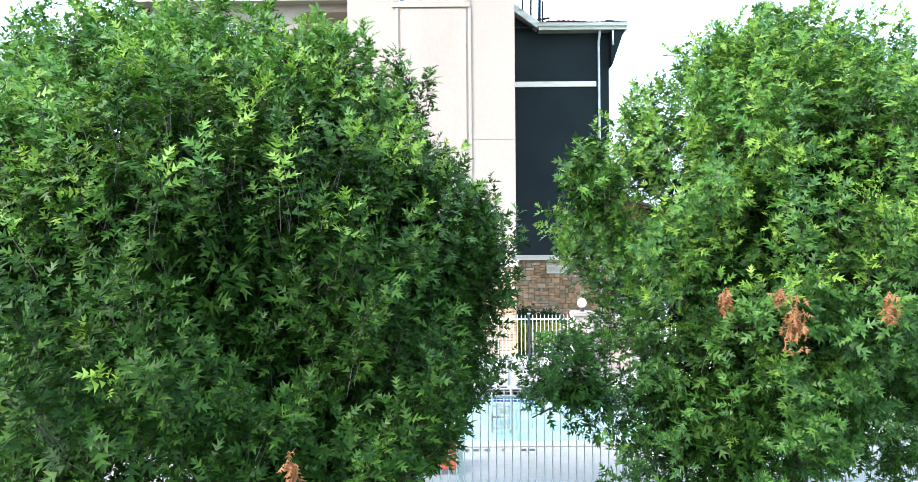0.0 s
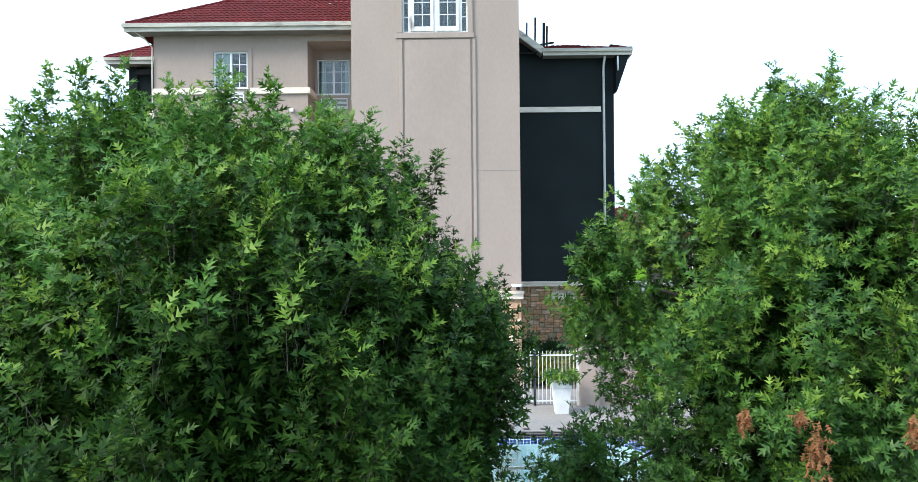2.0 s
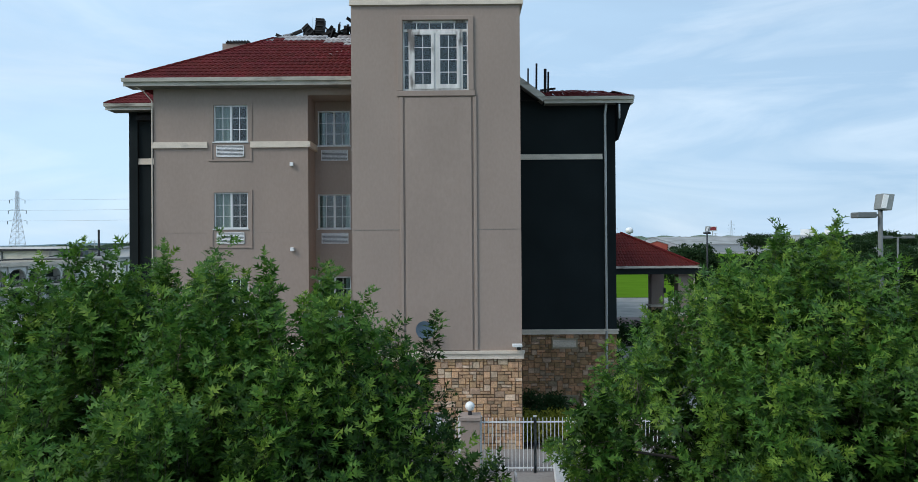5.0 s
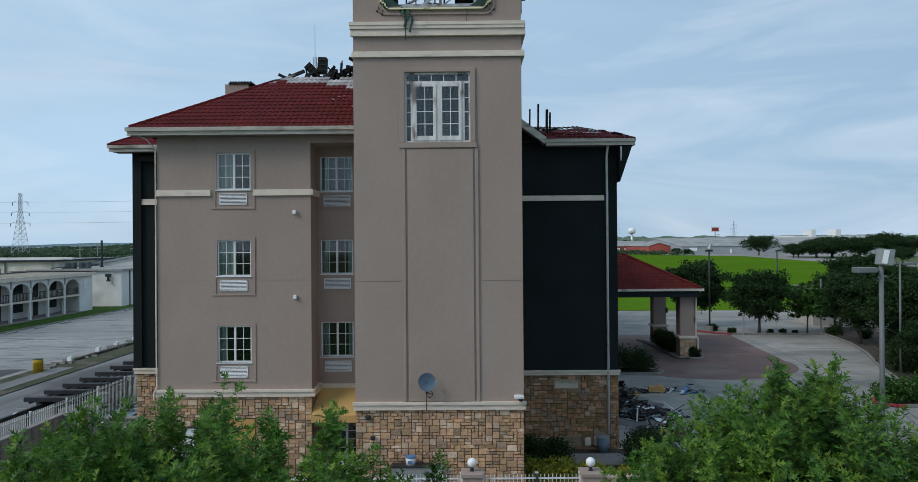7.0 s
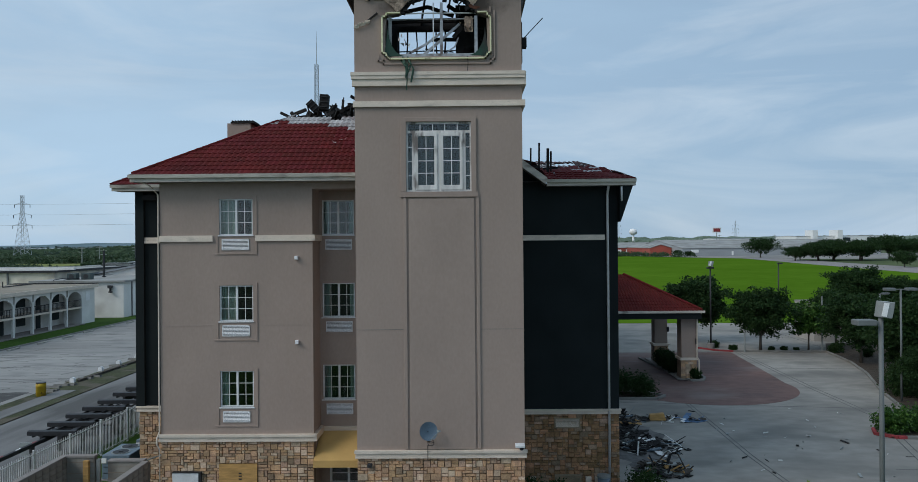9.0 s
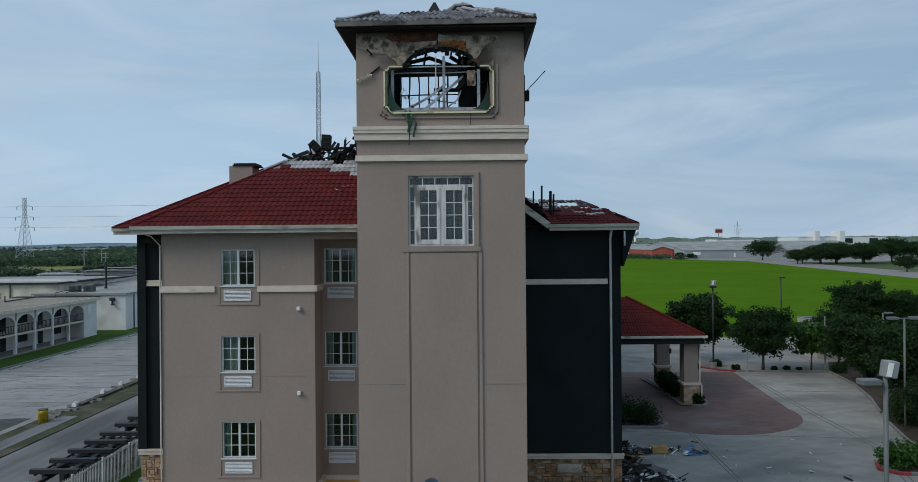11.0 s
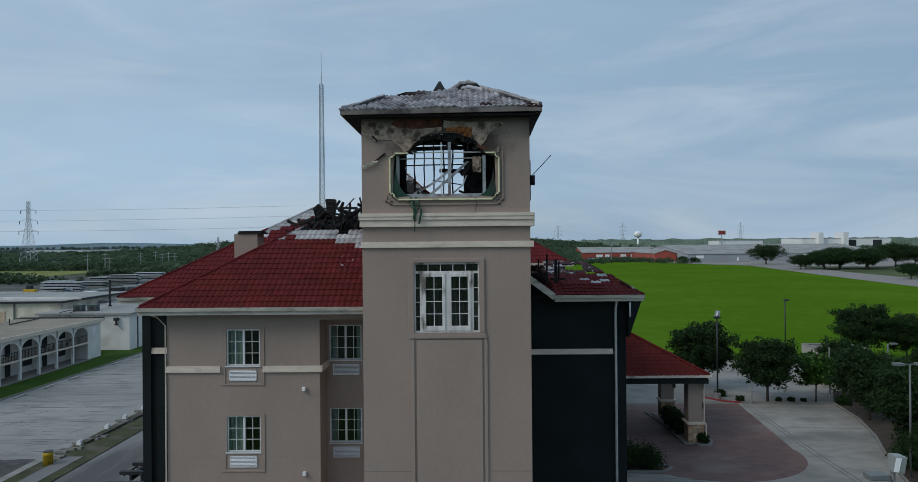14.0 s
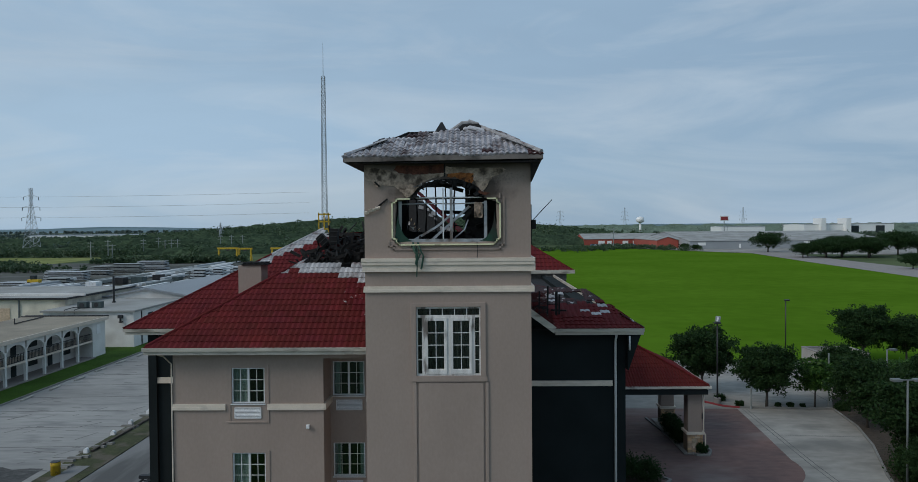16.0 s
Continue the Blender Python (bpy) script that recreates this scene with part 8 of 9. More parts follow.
for i, (x, y) in enumerate(((-27.9, 49.8), (-28.2, 54.2), (-28.3, 57.2), (-28.3, 60.4), (-28.3, 64.5), (-28.3, 69), (-28.3, 74))):
    ob = thing("parking_bumper", "chalky white wheel stop at the lot edge", "bumper", (x, y, 0.05), "wheel stops")
    g = Geo()
    for k in range(6):
        a, b = math.pi * k / 6, math.pi * (k + 1) / 6
        g.face([(x - 0.16 * math.cos(a), y - 0.14, 0.2 + 0.2 * math.sin(a)), (x - 0.16 * math.cos(b), y - 0.14, 0.2 + 0.2 * math.sin(b)), (x - 0.16 * math.cos(b), y + 0.14, 0.2 + 0.2 * math.sin(b)), (x - 0.16 * math.cos(a), y + 0.14, 0.2 + 0.2 * math.sin(a))])
        g.face([(x, y - 0.14, 0.03), (x - 0.16 * math.cos(b), y - 0.14, 0.2 + 0.2 * math.sin(b)), (x - 0.16 * math.cos(a), y - 0.14, 0.2 + 0.2 * math.sin(a))])
    g.face([(x - 0.16, y - 0.14, 0.03), (x - 0.16, y - 0.14, 0.2), (x, y - 0.14, 0.03)]).face([(x, y - 0.14, 0.03), (x + 0.16, y - 0.14, 0.2), (x + 0.16, y - 0.14, 0.03)])
    g.face([(x - 0.16, y - 0.14, 0.03), (x - 0.16, y + 0.14, 0.03), (x - 0.16, y + 0.14, 0.2), (x - 0.16, y - 0.14, 0.2)]).face([(x + 0.16, y - 0.14, 0.03), (x + 0.16, y - 0.14, 0.2), (x + 0.16, y + 0.14, 0.2), (x + 0.16, y + 0.14, 0.03)])
    part("body", g, M["grille"], ob)
rnd = random.Random(91)
for i in range(11):
    x, y, a = -42.5 + rnd.uniform(-0.2, 0.2), 47.0 + i * 4.6 + rnd.uniform(-0.5, 0.5), rnd.uniform(-0.08, 0.08)
    ob = thing("kerb_stop", "worn pale parking stop lying by the lawn kerb", "bumper", (x, y, 0.02), "parking stops")
    part("bar", Geo().beam((x - a, y - 0.95, 0.09), (x + a, y + 0.95, 0.09), 0.2, 0.14), M["kerb_pale"], ob, bevel=0.02)
rnd = random.Random(14)
for i in range(14):
    x, y = -27.9 + rnd.uniform(-0.5, 0.5), rnd.uniform(44, 62)
    ob = thing("broken_slab", "broken slab of pale kerb concrete", "rubble", (x, y, 0.05), "broken kerb pieces")
    s = rnd.uniform(0.2, 0.6)
    part("slab", Geo().hexa([(x - s, y - 0.2, 0.05), (x + s, y - 0.25, 0.05), (x + s, y + 0.2, 0.05), (x - s, y + 0.25, 0.05), (x - s * 0.9, y - 0.2, 0.16), (x + s, y - 0.2, 0.2), (x + s * 0.9, y + 0.2, 0.15), (x - s, y + 0.2, 0.12)]), M["kerb"], ob)

# ---- motel ----
motel = thing("motel", "white two-storey motel with an arched gallery", "motel", (-52, 70, 0))
FX, MY0, PITCH, NB = -47.6, 44.0, 3.3, 13
part("back_wall", Geo().box(-50.2, MY0, 0, -49.9, 87.0, 4.6), M["wood_white"], motel)
part("end_wall", Geo().box(-50, 86.9, 0, FX, 90.0, 4.62), M["wood_white"], motel)
part("gallery_floor", Geo().box(-50, MY0, 2.05, FX + 0.1, 87.0, 2.25), M["trim"], motel)
part("roof_deck", Geo().box(-58, MY0 - 0.3, 4.62, FX + 0.35, 90.2, 4.85), M["tan_roof"], motel, "flat tan gravel roof")
part("eave_board", Geo().box(FX + 0.3, MY0 - 0.3, 4.45, FX + 0.42, 90.2, 4.88), M["trim"], motel)
part("far_kerb", Geo().box(-58, 89.9, 4.85, FX + 0.42, 90.2, 5.0), M["black_steel"], motel, "dark flashing along the roof's end")
part("roof_pipe", Geo().tube([(-58, 89.2, 4.95), (-55.0, 89.0, 4.95), (-54.6, 84.0, 4.95), (-54.4, 82.4, 4.95), (-54.4, 82.4, 5.6)], 0.07, 6), M["black_steel"], motel)
part("plinth", Geo().box(-50, MY0, 0.0, FX + 0.4, 87.0, 0.12), M["concrete"], motel)
for i in range(NB + 1):
    y = MY0 + i * PITCH
    part("post", Geo().box(FX - 0.13, y - 0.14, 0.1, FX + 0.13, y + 0.14, 3.6), M["wood_white"], motel)
for i in range(NB):
    y0, y1 = MY0 + i * PITCH + 0.17, MY0 + (i + 1) * PITCH - 0.17
    n, r = 10, (y1 - y0) / 2
    g = Geo()
    for k in range(n):
        a, b = math.pi * k / n, math.pi * (k + 1) / n
        ya, yb = (y0 + y1) / 2 - r * math.cos(a), (y0 + y1) / 2 - r * math.cos(b)
        za, zb = 3.2 + 0.95 * math.sin(a), 3.2 + 0.95 * math.sin(b)
        g.hexa([(FX - 0.12, ya, za), (FX + 0.12, ya, za), (FX + 0.12, yb, zb), (FX - 0.12, yb, zb), (FX - 0.12, ya, 4.5), (FX + 0.12, ya, 4.5), (FX + 0.12, yb, 4.5), (FX - 0.12, yb, 4.5)])
    part("arch", g, M["wood_white"], motel)
    part("railing", Geo().box(FX - 0.03, y0, 3.05, FX + 0.03, y1, 3.12).box(FX - 0.03, y0, 2.3, FX + 0.03, y1, 2.36), M["dark_metal"], motel)
    g = Geo()
    for k in range(12):
        yy = y0 + (y1 - y0) * (k + 0.5) / 12
        g.box(FX - 0.02, yy - 0.02, 2.36, FX + 0.02, yy + 0.02, 3.05)
    tagged(part("baluster", g, M["dark_metal"], motel), kind="stuff")
    if i % 2:
        for z in (0.15, 2.3):
            part("door", Geo().box(-49.9, y0 + 0.9, z, -49.84, y0 + 1.75, z + 1.95), M["room"], motel)
    else:
        for z in (0.8, 2.9):
            part("window", Geo().box(-49.9, y0 + 0.6, z, -49.84, y0 + 2.2, z + 1.0), M["room"], motel)
part("end_window", Geo().box(FX - 0.02, 87.9, 2.9, FX + 0.05, 88.8, 4.1), M["grille"], motel, "grey louvred window")
annex = thing("annex", "white flat-roofed block beside the motel", "building", (-54, 100, 0))
part("wall", Geo().box(-58.6, 94.8, 0, -46.2, 111, 4.8), M["wood_white"], annex)
part("roof", Geo().box(-58.9, 94.5, 4.8, -45.9, 111, 5.05), M["flat_roof"], annex, "grey membrane roof")
for y in (99.0, 103.5):
    part("window", Geo().box(-46.2, y, 2.0, -46.14, y + 1.5, 4.2), M["room"], annex)
part("downpipe", Geo().box(-46.2, 97.0, 0, -46.1, 97.15, 4.8), M["dark_metal"], annex)
part("floodlight", Geo().box(-48.2, 94.4, 4.0, -47.6, 94.75, 4.4).box(-48.0, 94.5, 3.6, -47.85, 94.75, 4.0).box(-48.0, 94.3, 3.4, -47.6, 94.6, 3.6), M["dark_metal"], annex)
for x, y in ((-54.6, 97.6), (-52.8, 98.0)):
    unit_box = part("roof_unit", Geo().box(x - 0.65, y - 0.45, 5.05, x + 0.65, y + 0.45, 5.95), M["unit_green"], annex, "dark grey-green cooling unit", bevel=0.03)
    part("fan_grille", Geo().tube([(x, y - 0.46, 5.5), (x, y - 0.49, 5.5)], 0.33, 14), M["dark_metal"], unit_box)
for x in (-55.3, -53.9):
    part("roof_pipe", Geo().tube([(x + 0.4, 97.2, 5.25), (x, 96.4, 5.3), (x - 0.25, 94.6, 5.15), (x - 0.3, 94.4, 4.0)], 0.06, 6), M["black_steel"], annex)
flue = thing("flue_pole", "tall black pole on the annex roof", "pole", (-54.1, 105, 5.05))
part("shaft", Geo().tube([(-54.1, 105, 5.05), (-54.1, 105, 9.0)], 0.15, 10), M["black_steel"], flue)
part("collar", Geo().tube([(-54.1, 105, 5.05), (-54.1, 105, 5.2)], 0.28, 10), M["black_steel"], flue)


def shed(name, x0, y0, x1, y1, h, ridge, wall, roof, label, doors=(), vertical=True):
    """A long low industrial shed with a shallow gable along its longer side."""
    ob = thing(name, label, "warehouse", ((x0 + x1) / 2, (y0 + y1) / 2, 0), "warehouses")
    part("wall", Geo().box(x0, y0, 0, x1, y1, h), wall, ob)
    e = 0.4
    if (x1 - x0) < (y1 - y0):
        xm = (x0 + x1) / 2
        pts = [(x0 - e, h), (xm, h + ridge), (x1 + e, h), (x1 + e, h + 0.3), (xm, h + ridge + 0.3), (x0 - e, h + 0.3)]
        n = [(x, y0 - e, z) for x, z in pts], [(x, y1 + e, z) for x, z in pts]
    else:
        ym = (y0 + y1) / 2
        pts = [(y0 - e, h), (ym, h + ridge), (y1 + e, h), (y1 + e, h + 0.3), (ym, h + ridge + 0.3), (y0 - e, h + 0.3)]
        n = [(x1 + e, y, z) for y, z in pts], [(x0 - e, y, z) for y, z in pts]
    g = Geo()
    g.v = n[0] + n[1]
    g.f = [tuple(range(6)), tuple(reversed(range(6, 12)))] + [((k + 1) % 6, k, k + 6, (k + 1) % 6 + 6) for k in range(6)]
    g.m = [0] * len(g.f)
    part("roof", g, roof, ob)
    if (x1 - x0) < (y1 - y0):
        ends = [(x0, y0, h), (x1, y0, h), (xm, y0, h + ridge)], [(x1, y1, h), (x0, y1, h), (xm, y1, h + ridge)]
    else:
        ends = [(x0, y1, h), (x0, y0, h), (x0, ym, h + ridge)], [(x1, y0, h), (x1, y1, h), (x1, ym, h + ridge)]
    for end in ends:
        part("gable", Geo().face(end), wall, ob)
    for x, w, z0, z1 in doors:
        part("loading_door", Geo().box(x, y0 - 0.12, z0, x + w, y0 - 0.02, z1), M["globe"], ob)
    return ob


shed("warehouse", -120, 122, -62, 130, 5.0, 0.3, M["wood_white"], M["metal_roof"], "long white warehouse with pale metal roof", [(-100, 4, 1, 5), (-90, 4, 1, 5)])
shed("warehouse", -60, 111.5, -44, 142, 4.9, 1.5, M["wood_white"], M["metal_roof"], "white shed with a sloping sheet-metal roof")
cream = shed("warehouse", -92, 101, -59.2, 121, 5.9, 0.1, M["cream_wall"], M["flat_roof"], "low cream block with a flat roof")
part("downpipe", Geo().box(-66.0, 100.8, 0, -65.8, 101, 5.9), M["pole_grey"], cream)
part("cornice", Geo().box(-92.4, 100.5, 5.95, -58.8, 100.62, 6.22), M["black_steel"], cream, "dark gutter")
part("cornice", Geo().box(-58.8, 100.5, 5.95, -58.68, 121.4, 6.22), M["black_steel"], cream)
part("parapet", Geo().box(-92, 104, 6.2, -58.0, 104.4, 6.55), M["wood_white"], cream)
part("window", Geo().box(-72.0, 100.9, 2.7, -69.4, 100.98, 4.7), M["grille"], cream, "pale slatted window")
part("window", Geo().box(-69.3, 100.9, 2.7, -67.3, 100.98, 4.7), M["stone_c"], cream, "boarded window")
rnd = random.Random(77)
def steel_stack(x, y, L, layers, mt, wide=2.0):
    ob = thing("steel_stack", "stack of pale steel sections in a yard", "stack", (x, y, 0), "steel stacks")
    for k in range(layers):
        z = k * 0.95 + 0.12
        for lo, hi in ((0.0, 0.2), (0.55, 0.75)):
            part("layer", Geo().box(x - L / 2 + rnd.uniform(-0.3, 0.3), y - wide, z + lo, x + L / 2 + rnd.uniform(-0.3, 0.3), y + wide, z + hi), M[mt], ob)
        # Dark inset core: the shade in the gap is put into its colour.
        part("web", Geo().box(x - L / 2 + 0.8, y - wide + 0.7, z + 0.2, x + L / 2 - 0.8, y + wide - 0.7, z + 0.55), M["dark_metal"], ob)
        for u in (-0.49, 0.0, 0.49):
            part("spacer", Geo().box(x + u * L - 0.12, y - wide + 0.05, z - 0.2 if k else -0.02, x + u * L + 0.12, y + wide - 0.05, z), M["dark_metal"], ob)


for x, y, L, n, mt in ((-128.5, 221, 12.5, 3, "pale_steel"), (-134.5, 229, 9, 3, "galv"), (-131, 252, 12, 3, "galv"), (-129.5, 241, 8.5, 2, "galv"), (-123.5, 250, 10.5, 4, "galv"), (-134.5, 258, 5, 3, "galv"), (-122.5, 268, 11, 4, "pale_steel"), (-126, 277, 9, 2, "galv"),
                       (-131, 203, 12, 1, "pale_steel"), (-122.5, 206, 7, 2, "galv"), (-83.5, 214, 4.2, 4, "pale_steel"), (-79.0, 217, 3.6, 4, "pale_steel"), (-88.5, 222, 4.0, 3, "galv"), (-75.0, 224, 4.0, 4, "pale_steel")):
    steel_stack(x, y, L, n, mt)
loader = thing("yard_loader", "small yellow loader between the stacks", "loader", (-125, 199, 0))
part("body", Geo().box(-127, 198.2, 0.7, -123.6, 199.8, 1.9), M["yellow"], loader, bevel=0.15)
part("cab", Geo().box(-126.2, 198.3, 1.9, -124.8, 199.7, 3.0), M["room"], loader, bevel=0.1)
for sx in (-126.4, -124.2):
    part("wheel", Geo().tube([(sx, 198.0, 0.6), (sx, 200.0, 0.6)], 0.6, 12), M["black_steel"], loader)
skips = [(-102.5, 203, 1.6, 2.0, "dark_metal"), (-97.5, 204, 1.7, 2.1, "unit_green"), (-98.0, 218, 1.3, 1.8, "dark_metal"), (-90.0, 213, 1.0, 1.4, "unit_green"), (-105.5, 194, 1.5, 1.5, "grille")]
for x, y, w, h, mt in skips:
    ob = thing("yard_skip", "pale steel container in the yard" if mt == "grille" else "dark steel container in the yard", "container", (x, y, 0), "yard containers")
    part("body", Geo().box(x - w, y - 1.5, 0.15, x + w, y + 1.5, h), M[mt], ob)
    for u in (-0.9, -0.3, 0.3, 0.9):
        part("rib", Geo().box(x + u * w - 0.08, y - 1.58, 0.15, x + u * w + 0.08, y - 1.5, h), M[mt], ob)
    part("skid", Geo().box(x - w * 0.9, y - 1.3, 0.0, x + w * 0.9, y + 1.3, 0.15), M["black_steel"], ob)
x = -124.0
while x < -58:
    y = 133 + rnd.uniform(0, 8)
    while y < 305:
        L, w, h = rnd.uniform(10, 34), rnd.uniform(0.3, 0.75), rnd.choice((0.3, 0.45, 0.6, 0.9))
        if x > -0.64 * y - 14 and x < -0.36 * y + 3 and (x > -115 or y < 198) and (x < -62 or y > 146) and not any(abs(x - k[0]) < 2.6 and y - 3 < k[1] < y + L + 3 for k in skips):
            ob = thing("steel_bundle", "long low bundle of pale steel sections", "bundle", (x, y + L / 2, 0), "steel bundles")
            part("section", Geo().box(x - w, y, 0.25, x + w, y + L, h + 0.25), M[rnd.choice(("pale_steel", "pale_steel", "galv", "white_metal", "white_metal"))], ob)
            for u in (0.08, 0.92):
                part("bearer", Geo().box(x - w - 0.1, y + L * u - 0.12, 0.0, x + w + 0.1, y + L * u + 0.12, 0.25), M["bark"], ob)
        y += L + rnd.uniform(0.8, 5.0)
    x += rnd.uniform(1.9, 2.9)


for x, y, w, h in ((-117, 335, 9.0, 6.0), (-112, 345, 6.0, 5.5), (-91, 330, 7.0, 6.0)):
    gantry = thing("yard_gantry", "yellow steel lifting gantry in the yard", "gantry", (x, y, 0), "lifting gantries")
    for sx in (-1, 1):
        for sy in (-1.2, 1.2):
            part("leg", Geo().beam((x + sx * w / 2, y + sy, 0), (x + sx * w / 2 * 0.94, y + sy * 0.4, h), 0.45, 0.45, 0, (0, 1, 0)), M["yellow"], gantry)
        part("tie", Geo().beam((x + sx * w / 2, y - 1.0, h * 0.45), (x + sx * w / 2, y + 1.0, h * 0.45), 0.3, 0.3), M["yellow"], gantry)
    part("beam", Geo().box(x - w / 2 - 0.6, y - 0.4, h, x + w / 2 + 0.6, y + 0.4, h + 0.8), M["yellow"], gantry)
    part("hoist", Geo().box(x - 0.6, y - 0.5, h - 0.8, x + 0.6, y + 0.5, h), M["dark_metal"], gantry)


# ---- masts and poles ----
def lattice(name, x, y, z0, height, base, label, category, arms=(), tip=0.3, legs_to=0.75, dia=0.14, bays=16, material="pale_steel"):
    ob = thing(name, label, category, (x, y, z0))
    half = lambda t: (base + (tip - base) * min(1, t / legs_to)) / 2
    for sx, sy in ((-1, -1), (1, -1), (1, 1), (-1, 1)):
        pts = [(x + sx * half(t), y + sy * half(t), z0 + height * t) for t in np.linspace(0, 1, 9)]
        part("leg", Geo().tube(pts, dia, 5), M[material], ob)
    g = Geo()
    for k in range(bays):
        t0, t1 = (k / bays) ** 0.8, ((k + 1) / bays) ** 0.8
        a, b, za, zb = half(t0), half(t1), z0 + height * t0, z0 + height * t1
        for s in (-1, 1):
            g.beam((x - a, y + s * a, za), (x + b, y + s * b, zb), dia, dia).beam((x + a, y + s * a, za), (x - b, y + s * b, zb), dia, dia)
            g.beam((x + s * a, y - a, za), (x + s * b, y + b, zb), dia, dia)
        g.beam((x - b, y - b, zb), (x + b, y - b, zb), dia, dia).beam((x - b, y + b, zb), (x + b, y + b, zb), dia, dia)
    tagged(part("brace", g, M[material], ob), kind="stuff")
    for z, w in arms:
        part("arm", Geo().beam((x - w, y, z0 + z), (x, y, z0 + z + 1.5), dia * 1.3, dia * 1.3).beam((x + w, y, z0 + z), (x, y, z0 + z + 1.5), dia * 1.3, dia * 1.3).beam((x - w, y, z0 + z), (x + w, y, z0 + z), dia * 1.3, dia * 1.3), M[material], ob)
        for sx in (-1, 1):
            part("insulator", Geo().tube([(x + sx * w, y, z0 + z), (x + sx * w, y, z0 + z - 2.2)], 0.22, 6), M["dark_metal"], ob)
    return ob


lattice("transmission_tower", -297, 470, -2, 46, 9.0, "grey steel lattice power pylon", "pylon", ((26, 6.5), (33, 6.0), (40, 5.2)), tip=1.6, dia=0.13, bays=12)
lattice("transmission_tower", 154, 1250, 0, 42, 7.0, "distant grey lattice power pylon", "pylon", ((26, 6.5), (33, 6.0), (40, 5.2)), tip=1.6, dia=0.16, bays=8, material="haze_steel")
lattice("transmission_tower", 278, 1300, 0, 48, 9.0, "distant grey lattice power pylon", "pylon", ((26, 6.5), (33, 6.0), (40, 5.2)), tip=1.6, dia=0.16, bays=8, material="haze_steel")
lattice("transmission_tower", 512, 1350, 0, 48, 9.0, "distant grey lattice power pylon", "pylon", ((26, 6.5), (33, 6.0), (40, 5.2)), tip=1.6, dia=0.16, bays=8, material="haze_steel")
lattice("transmission_tower", -230, 640, 3, 18, 3.6, "grey lattice power pylon on the wooded ridge", "pylon", ((11, 3), (14.5, 2.6)), tip=0.8, dia=0.14, bays=9)
# A crane's lattice boom with its yellow part, built as a plain mast.
mast = lattice("radio_mast", -32.6, 155, 0, 49.2, 1.3, "tall slim lattice crane boom", "mast", (), tip=0.7, legs_to=1.0, dia=0.042, bays=44, material="pole_grey")
part("whip", Geo().tube([(-32.6, 155, 49.2), (-32.6, 155, 56.5)], [0.07, 0.03], 6), M["galv"], mast)
g = Geo()
for z in (15.6, 17.2, 18.8):
    g.box(-33.9, 154.0, z, -31.5, 154.2, z + 0.3).box(-33.9, 155.8, z, -31.5, 156.0, z + 0.3)
for x in (-33.9, -32.7, -31.7):
    g.box(x, 154.0, 15.0, x + 0.25, 154.25, 19.3)
part("platform", g, M["yellow"], mast, "yellow part of the crane, set on the boom")
for k in range(3):
    g = Geo()
    for off in (-6.2, 6.2):
        pts = [(-297 + off + (u - 0.5) * 1500, 470 + 60 * (u - 0.5), 24 + 7 * k + 34 * (2 * u - 1) ** 2) for u in np.linspace(0.05, 0.62, 40)]
        g.tube(pts, 0.035, 4)
    solid("power_line", g, M["galv"], "thin sagging power lines across the sky", "cable", group="power lines")
for i, (x, y, h) in enumerate(((-204, 373, 9.5), (-203, 389, 10), (-196, 380, 8), (-210, 446, 9.5), (-216, 481, 10), (-196, 446, 9), (-192, 446, 9.5), (-188, 446, 9.5), (-180, 500, 11), (-172, 500, 11), (-164, 500, 11), (95, 480, 14), (250, 700, 16), (330, 760, 16))):
    ob = thing("utility_pole", "grey wooden utility pole with crossarm", "pole", (x, y, 0), "utility poles")
    part("shaft", Geo().tube([(x, y, 0), (x, y, h)], [0.28, 0.2], 7), M["galv"], ob)
    for z in (h - 1.0, h - 3.0):
        part("crossarm", Geo().box(x - 1.8, y - 0.12, z, x + 1.8, y + 0.12, z + 0.25), M["galv"], ob)


